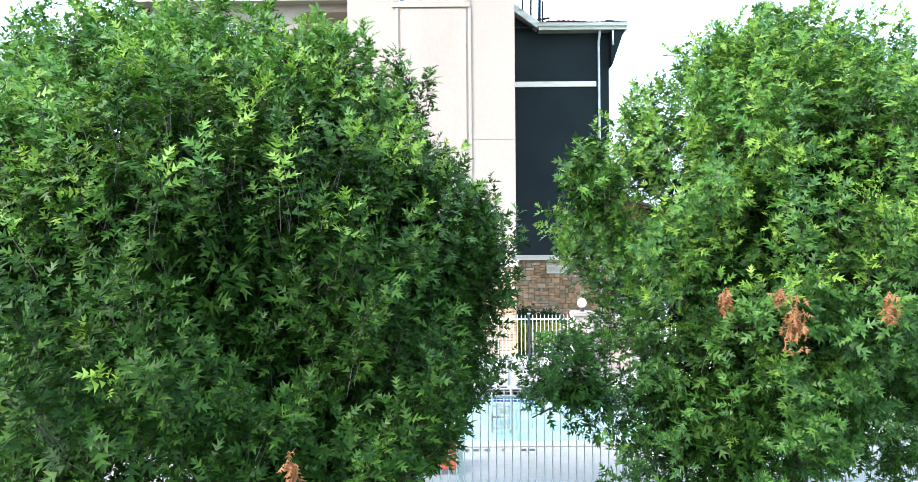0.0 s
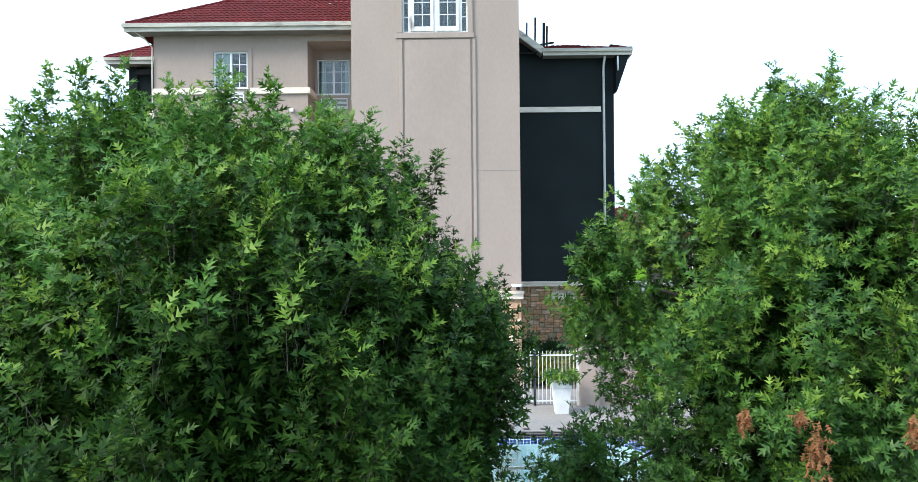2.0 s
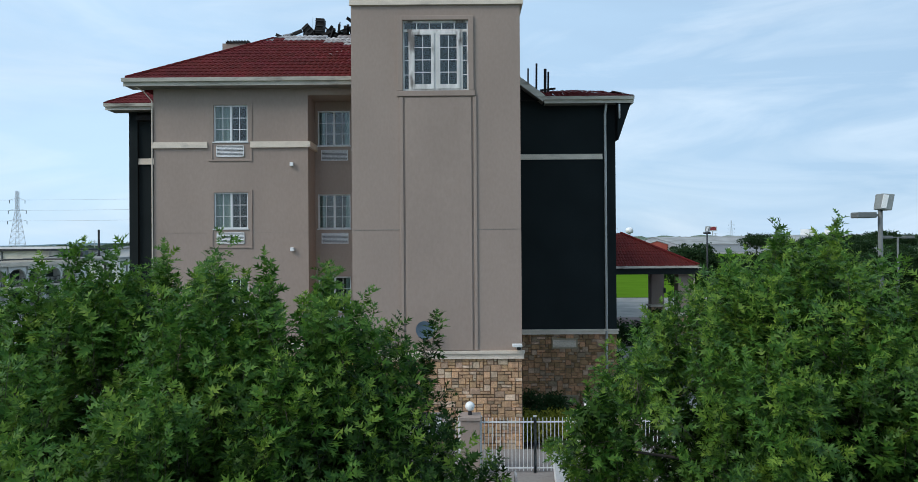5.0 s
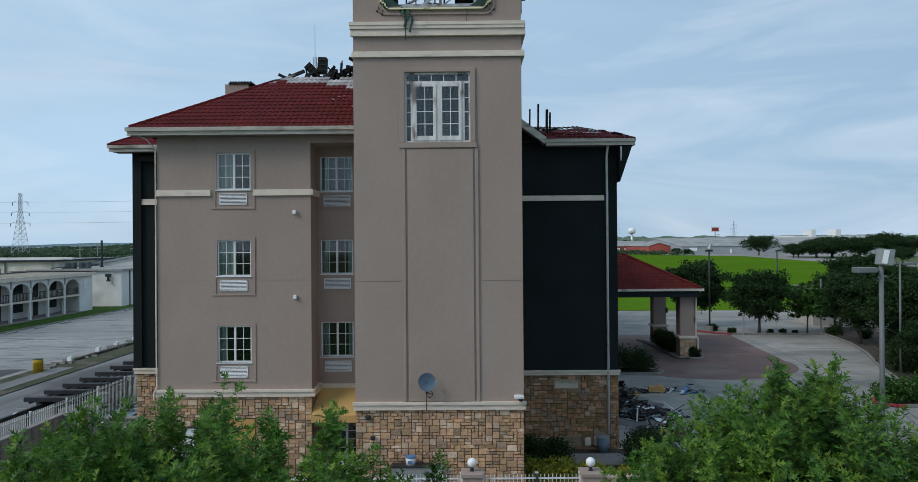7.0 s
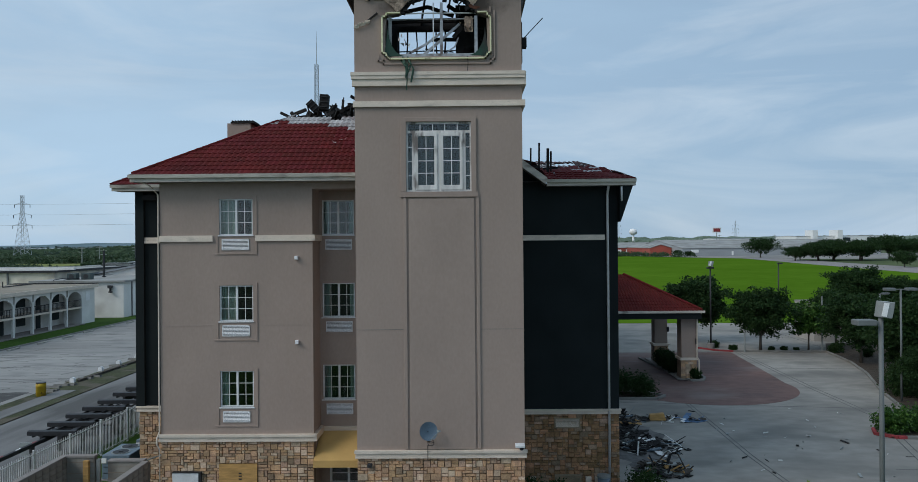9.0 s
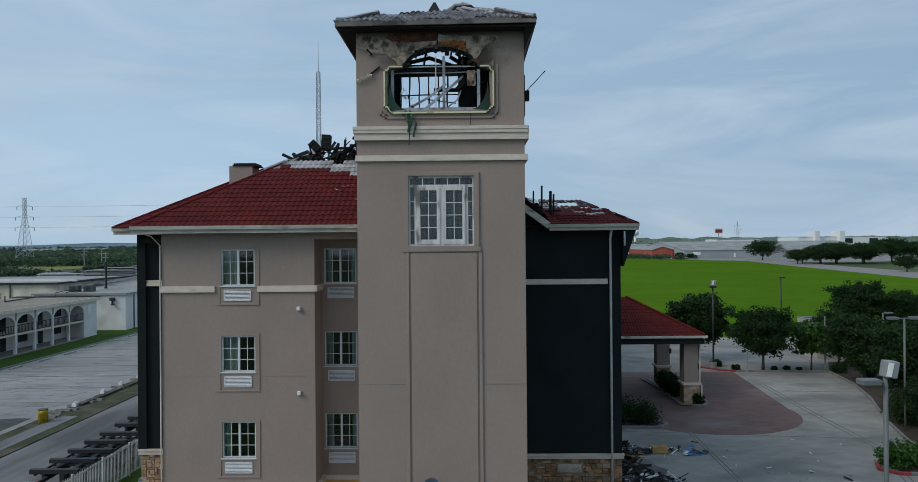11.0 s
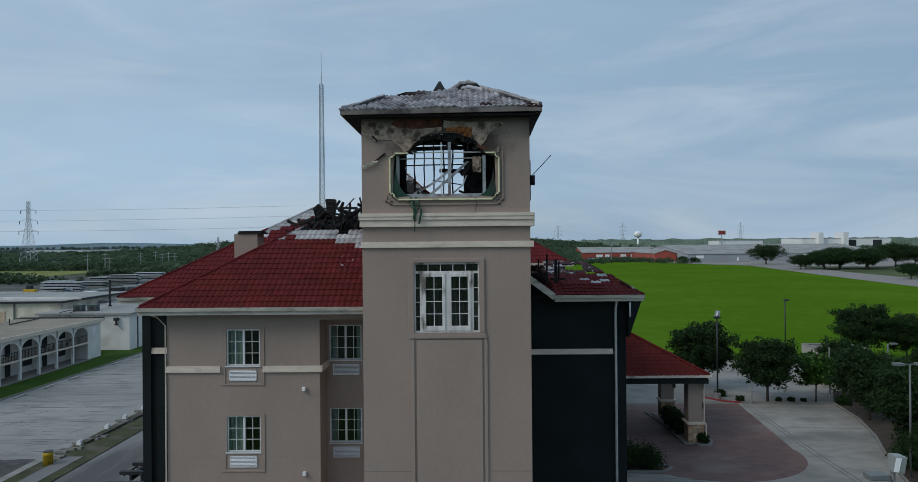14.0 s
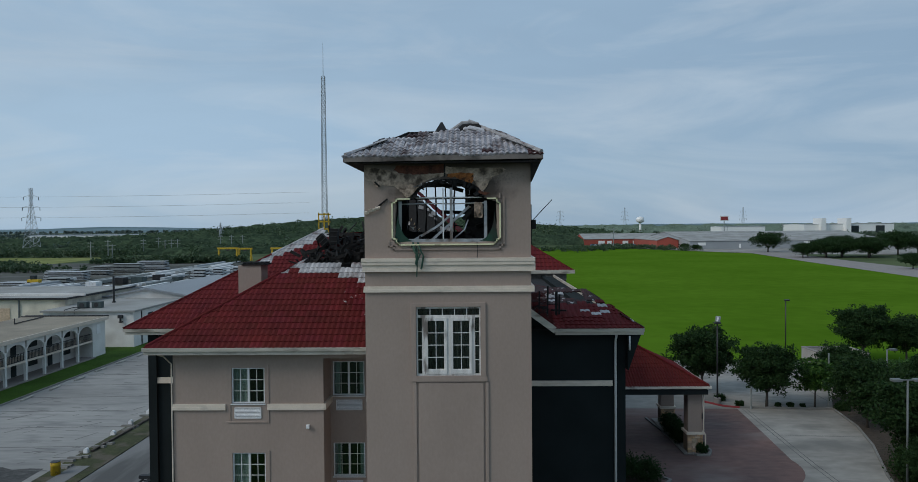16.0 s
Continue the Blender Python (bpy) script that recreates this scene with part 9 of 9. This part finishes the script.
def lamp_post(x, y, h, label, heads, r=0.075, base=True, material="pole_grey"):
    ob = thing("street_lamp", label, "lamp", (x, y, 0), "car park lamps")
    part("pole", Geo().tube([(x, y, 0.5 if base else 0), (x, y, h)], [r, r * 0.85], 12), M[material], ob, smooth=True)
    if base:
        part("footing", Geo().tube([(x, y, 0), (x, y, 0.6)], 0.3, 14), M["concrete"], ob)
    for dx, dz, kind in heads:
        if kind == "flood":
            hd = part("head", Geo().hexa([(x + dx - 0.12, y - 0.25, h + dz - 0.1), (x + dx + 0.2, y - 0.25, h + dz - 0.14), (x + dx + 0.2, y + 0.15, h + dz - 0.14), (x + dx - 0.12, y + 0.15, h + dz - 0.1),
                                            (x + dx - 0.02, y - 0.2, h + dz + 0.36), (x + dx + 0.32, y - 0.2, h + dz + 0.33), (x + dx + 0.32, y + 0.2, h + dz + 0.33), (x + dx - 0.02, y + 0.2, h + dz + 0.36)]), M["galv"], ob, "square grey floodlight", bevel=0.02)
            part("lens", Geo().hexa([(x + dx - 0.13, y - 0.27, h + dz - 0.06), (x + dx + 0.02, y - 0.27, h + dz - 0.08), (x + dx + 0.02, y - 0.255, h + dz - 0.08), (x + dx - 0.13, y - 0.255, h + dz - 0.06),
                                     (x + dx - 0.02, y - 0.23, h + dz + 0.33), (x + dx + 0.13, y - 0.23, h + dz + 0.31), (x + dx + 0.13, y - 0.21, h + dz + 0.31), (x + dx - 0.02, y - 0.21, h + dz + 0.33)]), M["globe"], hd)
        else:
            part("arm", Geo().beam((x, y, h + dz), (x + dx * 0.5, y, h + dz), 0.06, 0.06), M[material], ob)
            part("head", Geo().box(x + dx - 0.32, y - 0.2, h + dz - 0.08, x + dx + 0.25, y + 0.2, h + dz + 0.09), M[material], ob, bevel=0.03)
    return ob


lamp_post(12.2, 21.0, 7.5, "tall grey car park lamp with a tilted floodlight", ((0.0, 0.0, "flood"), (-0.45, -0.27, "arm")))
lamp_post(25.9, 42.5, 6.7, "grey car park lamp with twin heads", ((-0.65, 0.0, "arm"), (0.65, 0.0, "arm")), r=0.065, base=False)
lamp_post(21.7, 63.2, 7.3, "dark car park lamp on a red-kerbed island", ((0.03, 0.0, "arm"), (-0.05, 0.25, "flood")), material="dark_metal")
lamp_post(37.3, 85.0, 6.95, "slim dark lamp beside the meadow", ((0.2, 0.0, "arm"),), material="dark_metal")
lamp_post(36.5, 62.9, 4.9, "short grey lamp among the trees", ((0.55, 0.0, "arm"),), material="pole_grey")
for x, y, h in ((30.8, 61.7, 4.8), (24.1, 61.7, 1.8)):
    ob = thing("marker_pole", "thin pale pole by the kerb", "pole", (x, y, 0))
    part("shaft", Geo().tube([(x, y, 0), (x, y, h)], 0.07, 7), M["galv"], ob)
dumpster = thing("refuse_enclosure", "tall pale block enclosure at the lot's edge", "enclosure", (35.4, 70, 0))
for x0, y0, x1, y1 in ((33.2, 68.0, 37.8, 68.2), (33.2, 68.2, 33.4, 72.0), (37.6, 68.2, 37.8, 72.0), (33.4, 71.8, 37.6, 72.0)):
    part("wall", Geo().box(x0, y0, 0, x1, y1, 3.6), M["pale_block"], dumpster)
    part("coping", Geo().box(x0 - 0.03, y0 - 0.03, 3.6, x1 + 0.03, y1 + 0.03, 3.68), M["concrete"], dumpster)

# ---- entrance canopy ----
canopy = thing("entrance_canopy", "red-roofed drive-through canopy on stone-footed columns", "canopy", (11, 53.5, 0))
for k, (e0, e1, up, run, dl, dr, lab) in enumerate((((5.97, 49.0, 4.85), (16.3, 49.0, 4.85), (0, 1), 4.5, 0.0, 1.0, "red tiled canopy roof"), ((16.3, 49.0, 4.85), (16.3, 58.0, 4.85), (-1, 0), 4.5, 1.0, 1.0, ""), ((16.3, 58.0, 4.85), (5.97, 58.0, 4.85), (0, -1), 4.5, 1.0, 0.0, ""))):
    g = Geo()
    roof_face(e0, e1, up, 0.52, run, dl, dr, joined(g), 0.4, 0.375)
    tagged(part("roof_slope", g, M["tile"], canopy, lab), kind="stuff")
part("roof_deck", Geo().hexa([(5.97, 49.05, 4.8), (16.25, 49.05, 4.8), (16.25, 57.95, 4.8), (5.97, 57.95, 4.8), (5.97, 53.4, 7.1), (11.8, 53.4, 7.1), (11.8, 53.6, 7.1), (5.97, 53.6, 7.1)]), M["char"], canopy)
cap_run("hip_cap", (16.25, 49.05, 4.95), (11.85, 53.45, 7.25), M["tile"], canopy)
for b in ((5.97, 48.88, 4.72, 16.42, 48.99, 4.88), (16.31, 48.99, 4.72, 16.42, 58.1, 4.88)):
    part("gutter", Geo().box(*b), M["fascia"], canopy)
for b in ((5.97, 49.0, 4.3, 16.2, 49.2, 4.72), (16.0, 49.2, 4.3, 16.2, 57.9, 4.72), (5.97, 57.7, 4.3, 16.0, 57.9, 4.72)):
    part("fascia", Geo().box(*b), M["dark"], canopy, "dark canopy beam")
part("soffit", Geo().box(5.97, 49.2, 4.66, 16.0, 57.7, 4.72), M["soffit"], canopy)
for y in (50.0, 57.0):
    col = part("column", Geo().box(14.95, y - 0.5, 1.5, 15.95, y + 0.5, 4.35), M["stucco"], canopy, "square taupe canopy column")
    part("column_cap", Geo().box(14.82, y - 0.63, 1.4, 16.08, y + 0.63, 1.56), M["trim"], col)
    part("plinth", Geo().box(14.93, y - 0.52, 0.1, 15.97, y + 0.52, 1.4), M["mortar"], col)
    rnd = random.Random(int(y))
    zz = 0.12
    while zz < 1.36:
        h = rnd.choice((0.14, 0.18, 0.22))
        xx = 14.9
        while xx < 15.95:
            w = min(rnd.uniform(0.16, 0.38), 16.0 - xx)
            part("stone", Geo().hexa([(xx, y - 0.57, zz), (xx + w - 0.015, y - 0.57, zz), (xx + w - 0.015, y - 0.5, zz), (xx, y - 0.5, zz), (xx + 0.01, y - 0.56, zz + h - 0.015), (xx + w - 0.025, y - 0.56, zz + h - 0.015), (xx + w - 0.015, y - 0.5, zz + h - 0.015), (xx, y - 0.5, zz + h - 0.015)]), rnd.choice((SA, SA, SB, SC)), col)
            xx += w
        zz += h
    part("wall_lamp", Geo().box(15.9, y - 0.62, 2.5, 16.05, y - 0.5, 2.9), M["dark_metal"], col)
part("downspout", Geo().tube([(16.2, 49.0, 4.7), (16.0, 49.35, 4.4), (16.0, 49.4, 1.6), (16.12, 49.35, 1.4), (16.12, 49.35, 0.2)], 0.05, 7), M["trim"], canopy)


# ---- burnt debris on the car park ----
def debris(cx, cy, rx, ry, n, seed, label, high=0.5, size=1.0, blend=("char", "char", "char", "char", "galv", "globe", "dish", "plywood", "bark")):
    rnd = random.Random(seed)
    heap = thing("debris_pile", label, "debris", (cx, cy, 0.01), "heaps of burnt debris")
    rest = {}
    for i in range(n):
        a, q = rnd.uniform(0, math.tau), rnd.random() ** 0.7
        x, y = cx + rx * q * math.cos(a), cy + ry * q * math.sin(a)
        z = 0.03 + high * (1 - q) * rnd.random()
        d = Vector((rnd.uniform(-1, 1), rnd.uniform(-0.6, 0.6), rnd.uniform(-0.15, 0.3))).normalized()
        L = rnd.uniform(0.15, 0.95) * (1.5 if i % 11 == 0 else 0.7) * size
        mt = rnd.choice(blend)
        p = Vector((x, y, z)) - d * L / 2
        p.z = max(0.03, p.z)
        o = Geo().beam(p, p + d * L, rnd.choice((0.03, 0.06, 0.12, 0.3)) * size, rnd.choice((0.015, 0.03, 0.05)))
        if L > 0.6 and i < 260:
            part("plank", o, M[mt], heap)
        else:
            joined(rest.setdefault(mt, Geo()))(o, 0, 0, 0, 0)
    for mt, g in rest.items():
        tagged(part("scrap", g, M[mt], heap), kind="stuff")


debris(8.2, 38.6, 2.1, 1.0, 130, 41, "heap of scorched boards, cans and cardboard", 0.22)
debris(8.6, 33.4, 1.7, 1.5, 120, 42, "heap of blackened boards and torn metal sheets", 0.2, 1.0, ("char", "char", "char", "char", "galv", "dish", "globe"))
debris(8.2, 30.0, 1.2, 1.1, 120, 43, "heap of splintered brown laths and ash", 0.5, 1.0, ("char", "plywood", "bark", "bark", "char", "galv"))
debris(7.4, 35.6, 1.8, 3.2, 170, 44, "low drift of soot and burnt fragments", 0.12, 1.0, ("char",))
debris(11.5, 38.5, 1.4, 0.7, 24, 45, "scattered boards and a blue tarpaulin scrap", 0.1, 1.0, ("char", "bark", "blue", "globe"))
debris(16, 34, 9, 7, 60, 46, "thinly scattered scraps on the concrete", 0.0, 0.4, ("char", "globe", "galv"))
tarp = thing("tarpaulin", "flat blue tarpaulin scrap on the concrete", "tarpaulin", (12.2, 38.3, 0.02))
part("sheet", Geo().prism([(11.5, 38.0), (12.3, 37.85), (12.9, 38.2), (12.5, 38.6), (11.8, 38.55)], 0.01, 0.03), M["blue"], tarp)
box = thing("carton", "crushed brown cardboard carton", "carton", (10.2, 38.6, 0.02))
part("body", Geo().hexa([(9.8, 38.3, 0.02), (10.7, 38.2, 0.02), (10.8, 38.9, 0.02), (9.9, 39.0, 0.02), (9.85, 38.35, 0.3), (10.6, 38.3, 0.38), (10.7, 38.8, 0.35), (9.95, 38.9, 0.25)]), M["plywood"], box, bevel=0.02)

# ---- far side of the meadow ----
shed("warehouse", 88, 560, 150, 610, 4.9, 4.0, M["red_wall"], M["flat_roof"], "long red metal warehouse with white doors", [(99, 5.0, 0.8, 3.6), (106, 3.5, 0.8, 3.6), (118, 4.5, 0.8, 3.6), (126, 5.0, 0.8, 3.6)])
shed("warehouse", 126, 486, 140.5, 556, 5.2, 2.4, M["red_wall"], M["flat_roof"], "red metal wing with a gabled end")
shed("warehouse", 141, 463, 270, 588, 5.0, 5.6, M["grey_wall"], M["flat_roof"], "very long low grey metal warehouse", [(146.5, 5.0, 2.3, 4.2), (173, 1.2, 0.5, 3.2), (214.8, 4.4, 1.0, 4.6)])
depot = shed("warehouse", 418, 900, 530, 960, 15, 0.5, M["globe"], M["flat_roof"], "white distribution building with raised blocks")
for x0, x1 in ((474, 486), (507, 518)):
    part("glazing", Geo().box(x0, 899.6, 3, x1, 899.9, 13), M["room"], depot, "dark glazed front")
for x0, x1, z in ((436, 442, 22.5), (467, 473, 22.5)):
    solid("roof_block", Geo().box(x0, 893, 0, x1, 915, z), M["globe"], "white raised block on a warehouse roof", "building", group="roof blocks")
shed("warehouse", 314, 900, 369, 940, 13, 0.5, M["globe"], M["metal_roof"], "far pale industrial building")
shed("warehouse", -420, 900, -250, 960, 6, 1.0, M["globe"], M["metal_roof"], "far pale industrial building in the plain")
shed("warehouse", -700, 1100, -520, 1160, 6, 1.0, M["globe"], M["metal_roof"], "far pale industrial building in the plain")
tank = thing("water_tower", "white domed water tower above the trees", "tower", (212, 900, 0))
part("bowl", Geo().tube([(212, 900, 18.5), (212, 900, 20), (212, 900, 23), (212, 900, 25.5), (212, 900, 26.5)], [2, 4.6, 5, 4, 1], 24), M["globe"], tank, smooth=True)
part("stem", Geo().tube([(212, 900, 0), (212, 900, 19)], [1.5, 1.2], 14), M["globe"], tank, smooth=True)
bill = thing("billboard", "small red and white roadside sign on a pole", "sign", (300, 850, 0))
part("panel", Geo().box(295, 849.5, 20, 305, 850.5, 26), M["globe"], bill)
part("band", Geo().box(296, 849.3, 21, 304, 849.5, 25), M["red_paint"], bill)
part("post", Geo().tube([(300, 850, 0), (300, 850, 20)], 0.5, 8), M["galv"], bill)
rnd = random.Random(23)
for i in range(26):
    x, y = rnd.uniform(92, 123), rnd.uniform(543, 552)
    ob = thing("parked_car", "far parked car before the red warehouse", "car", (x, y, 0.05), "far parked cars")
    mt = M[rnd.choice(("globe", "dark_metal", "galv", "blue", "red_paint"))]
    part("body", Geo().box(x - 2.2, y - 0.9, 0.4, x + 2.2, y + 0.9, 1.1), mt, ob, bevel=0.15)
    part("cabin", Geo().hexa([(x - 1.4, y - 0.8, 1.1), (x + 1.3, y - 0.8, 1.1), (x + 1.3, y + 0.8, 1.1), (x - 1.4, y + 0.8, 1.1), (x - 0.9, y - 0.7, 1.65), (x + 0.8, y - 0.7, 1.65), (x + 0.8, y + 0.7, 1.65), (x - 0.9, y + 0.7, 1.65)]), M["room"], ob)
    for sx in (-1.4, 1.4):
        part("wheel", Geo().tube([(x + sx, y - 0.95, 0.35), (x + sx, y + 0.95, 0.35)], 0.33, 10), M["black_steel"], ob)


slab("far_field", [(-420, 330), (-195, 325), (-200, 392), (-420, 400)], 0.06, M["dry_field"], "pale green field strip beyond the yard", "field")
slab("steel_yard", [(-230, 146), (-40, 146), (-35, 335), (-260, 325)], 0.05, M["yard"], "weedy gravel storage yard", "yard")


# ---- woods and hills ----
def wood(name, pts, n, high, spread, size, seed, label, z=lambda x, y: 0.0, leaf="leaf_far"):
    """A belt of distant trees: ragged crowns of small blades along a line."""
    rng = np.random.default_rng(seed)
    P = np.array(pts, float)
    seg = np.linalg.norm(np.diff(P, axis=0), axis=1)
    cum = np.concatenate([[0], np.cumsum(seg)])
    u = rng.random(n) * cum[-1]
    x = np.interp(u, cum, P[:, 0]) + rng.normal(0, spread, n)
    y = np.interp(u, cum, P[:, 1]) + rng.normal(0, spread, n)
    h = high * rng.uniform(0.55, 1.1, n)
    c = np.repeat(np.stack([x, y, np.array([z(a, b) for a, b in zip(x, y)])], 1), 6, 0)
    hh = np.repeat(h, 6)
    m = len(c)
    c = c + np.stack([rng.normal(0, 0.28, m) * hh, rng.normal(0, 0.28, m) * hh, hh * (0.12 + 0.72 * rng.random(m) ** 0.8)], 1)
    v, f = clump_cloud(rng, c, 11, np.array((1, 1, 0.8)) * high * 0.16, size * 0.72)
    return tagged(part(name, fast_mesh(name, v, f, [M[leaf]]), None, None, label), "", "woods", "", "stuff")


def hill_height(x, y):
    return 14.5 * math.exp(-((x + 150) / 185) ** 2 - ((y - 780) / 130) ** 2) + 12 * math.exp(-((x + 10) / 160) ** 2 - ((y - 800) / 150) ** 2)


# far ridges at the horizon, blue with the haze put into their colour
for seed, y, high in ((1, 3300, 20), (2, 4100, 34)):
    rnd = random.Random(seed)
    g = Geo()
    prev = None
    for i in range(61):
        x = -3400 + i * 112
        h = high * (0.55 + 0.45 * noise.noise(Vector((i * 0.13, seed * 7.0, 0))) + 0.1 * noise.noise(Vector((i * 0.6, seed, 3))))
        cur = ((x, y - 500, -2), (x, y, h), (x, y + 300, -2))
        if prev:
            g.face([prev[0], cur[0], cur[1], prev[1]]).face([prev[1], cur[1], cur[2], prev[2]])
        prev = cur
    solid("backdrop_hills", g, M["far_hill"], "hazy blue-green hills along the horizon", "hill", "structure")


def woodland(x0, x1, y0, y1, step, height, label, seed, material="canopy", soft=1.5):
    """A rolling sheet of closed tree crowns; height(x, y) gives the canopy above the ground."""
    g, nx, ny = Geo(), int((x1 - x0) / step), int((y1 - y0) / step)
    for j in range(ny + 1):
        for i in range(nx + 1):
            x, y = x0 + i * step, y0 + j * step
            lump = noise.noise(Vector((x / 13, y / 18, seed))) + 1.3 * noise.noise(Vector((x / 4.7, y / 6.1, seed + 9)))
            rim = min(1.0, (i, nx - i)[i > nx / 2] / 3, (j, ny - j)[j > ny / 2] / soft)
            g.v.append((x, y, height(x, y) * (1 if soft < 2 else rim) + (4.6 + 2.0 * lump) * rim - 0.8 * (rim == 0)))
    for j in range(ny):
        for i in range(nx):
            a = j * (nx + 1) + i
            g.f.append((a, a + 1, a + nx + 2, a + nx + 1))
            g.m.append(0)
    return solid("woodland", g, M[material], label, "woods", "stuff")


woodland(-480, 150, 560, 800, 3.6, hill_height, "dark closed woodland on the low ridge", 2)
woodland(-420, -60, 425, 545, 3.1, lambda x, y: -1.5 + 1.5 * noise.noise(Vector((x / 60, y / 40, 0))), "rolling belt of scrub woodland", 5)
g, nx, ny = Geo(), 40, 20
for j in range(ny + 1):
    for i in range(nx + 1):
        x, y = -560 + i * 22, 500 + j * 26
        g.v.append((x, y, hill_height(x, y) - 0.6))
for j in range(ny):
    for i in range(nx):
        a = j * (nx + 1) + i
        g.f.append((a, a + 1, a + nx + 2, a + nx + 1))
        g.m.append(0)
solid("hill", g, M["country"], "low wooded ridge behind the hotel", "hill", "structure", smooth=True)
wood("woods", [(-300, 740), (-200, 690), (-120, 660), (0, 680), (110, 700)], 700, 7.5, 45, 1.4, 1, "ragged crowns along the ridge", hill_height)
wood("woods", [(-420, 540), (-250, 490), (-120, 460), (-40, 450)], 260, 6, 22, 1.0, 2, "ragged belt of scrub and trees")
wood("woods", [(-172, 330), (-150, 322), (-110, 330)], 200, 3.6, 4, 0.9, 3, "dark scrub beyond the steel yard")
wood("woods", [(-205, 300), (-176, 268), (-160, 262)], 110, 3.0, 5, 0.7, 33, "dark scrub at the yard's edge")
wood("woods", [(-420, 408), (-200, 404)], 260, 5.0, 6, 0.9, 34, "dark hedge behind the field")
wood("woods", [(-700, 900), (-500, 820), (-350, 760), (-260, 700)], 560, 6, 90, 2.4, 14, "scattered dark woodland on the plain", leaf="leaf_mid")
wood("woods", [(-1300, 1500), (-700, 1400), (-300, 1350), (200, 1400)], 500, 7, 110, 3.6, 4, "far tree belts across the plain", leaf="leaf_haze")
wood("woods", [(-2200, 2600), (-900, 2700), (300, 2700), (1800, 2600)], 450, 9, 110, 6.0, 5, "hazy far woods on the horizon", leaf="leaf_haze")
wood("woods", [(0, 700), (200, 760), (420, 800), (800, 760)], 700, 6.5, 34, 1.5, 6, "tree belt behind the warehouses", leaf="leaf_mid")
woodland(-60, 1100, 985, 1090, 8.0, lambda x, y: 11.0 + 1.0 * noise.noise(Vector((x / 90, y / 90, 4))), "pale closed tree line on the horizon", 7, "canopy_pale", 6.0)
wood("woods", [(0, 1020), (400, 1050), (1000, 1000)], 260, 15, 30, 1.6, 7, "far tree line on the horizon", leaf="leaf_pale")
wood("woods", [(-30, 500), (20, 470), (62, 440), (80, 470), (100, 500), (128, 440)], 260, 3.2, 9, 0.7, 8, "scrub along the meadow's far edge", leaf="leaf_far")


# ---- stone pieces, last ----
stone_field("stone_veneer", -3.5, 1.82, 0.0, CAP_T - 0.01, 22.5, 1, [SA, SA, SA, SB, SC])
stone_field("stone_veneer", -10.5, -8.49, 0.0, CAP_L - 0.02, 24.2, 2, [SA, SA, SA, SB, SC])
stone_field("stone_veneer", -8.49, -7.19, 2.2, CAP_L - 0.02, 24.2, 6, [SA, SA, SA, SB, SC])
stone_field("stone_veneer", -7.19, -5.25, 0.0, CAP_L - 0.02, 24.2, 3, [SA, SA, SA, SB, SC])
# Recessed base: mostly the stone coloured for shade.
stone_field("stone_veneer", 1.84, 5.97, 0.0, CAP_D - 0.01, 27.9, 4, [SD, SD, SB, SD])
stone_field("stone_veneer", -13.3, -10.55, 0.0, CAP_D, 28.6, 5, [SA, SA, SB, SC])
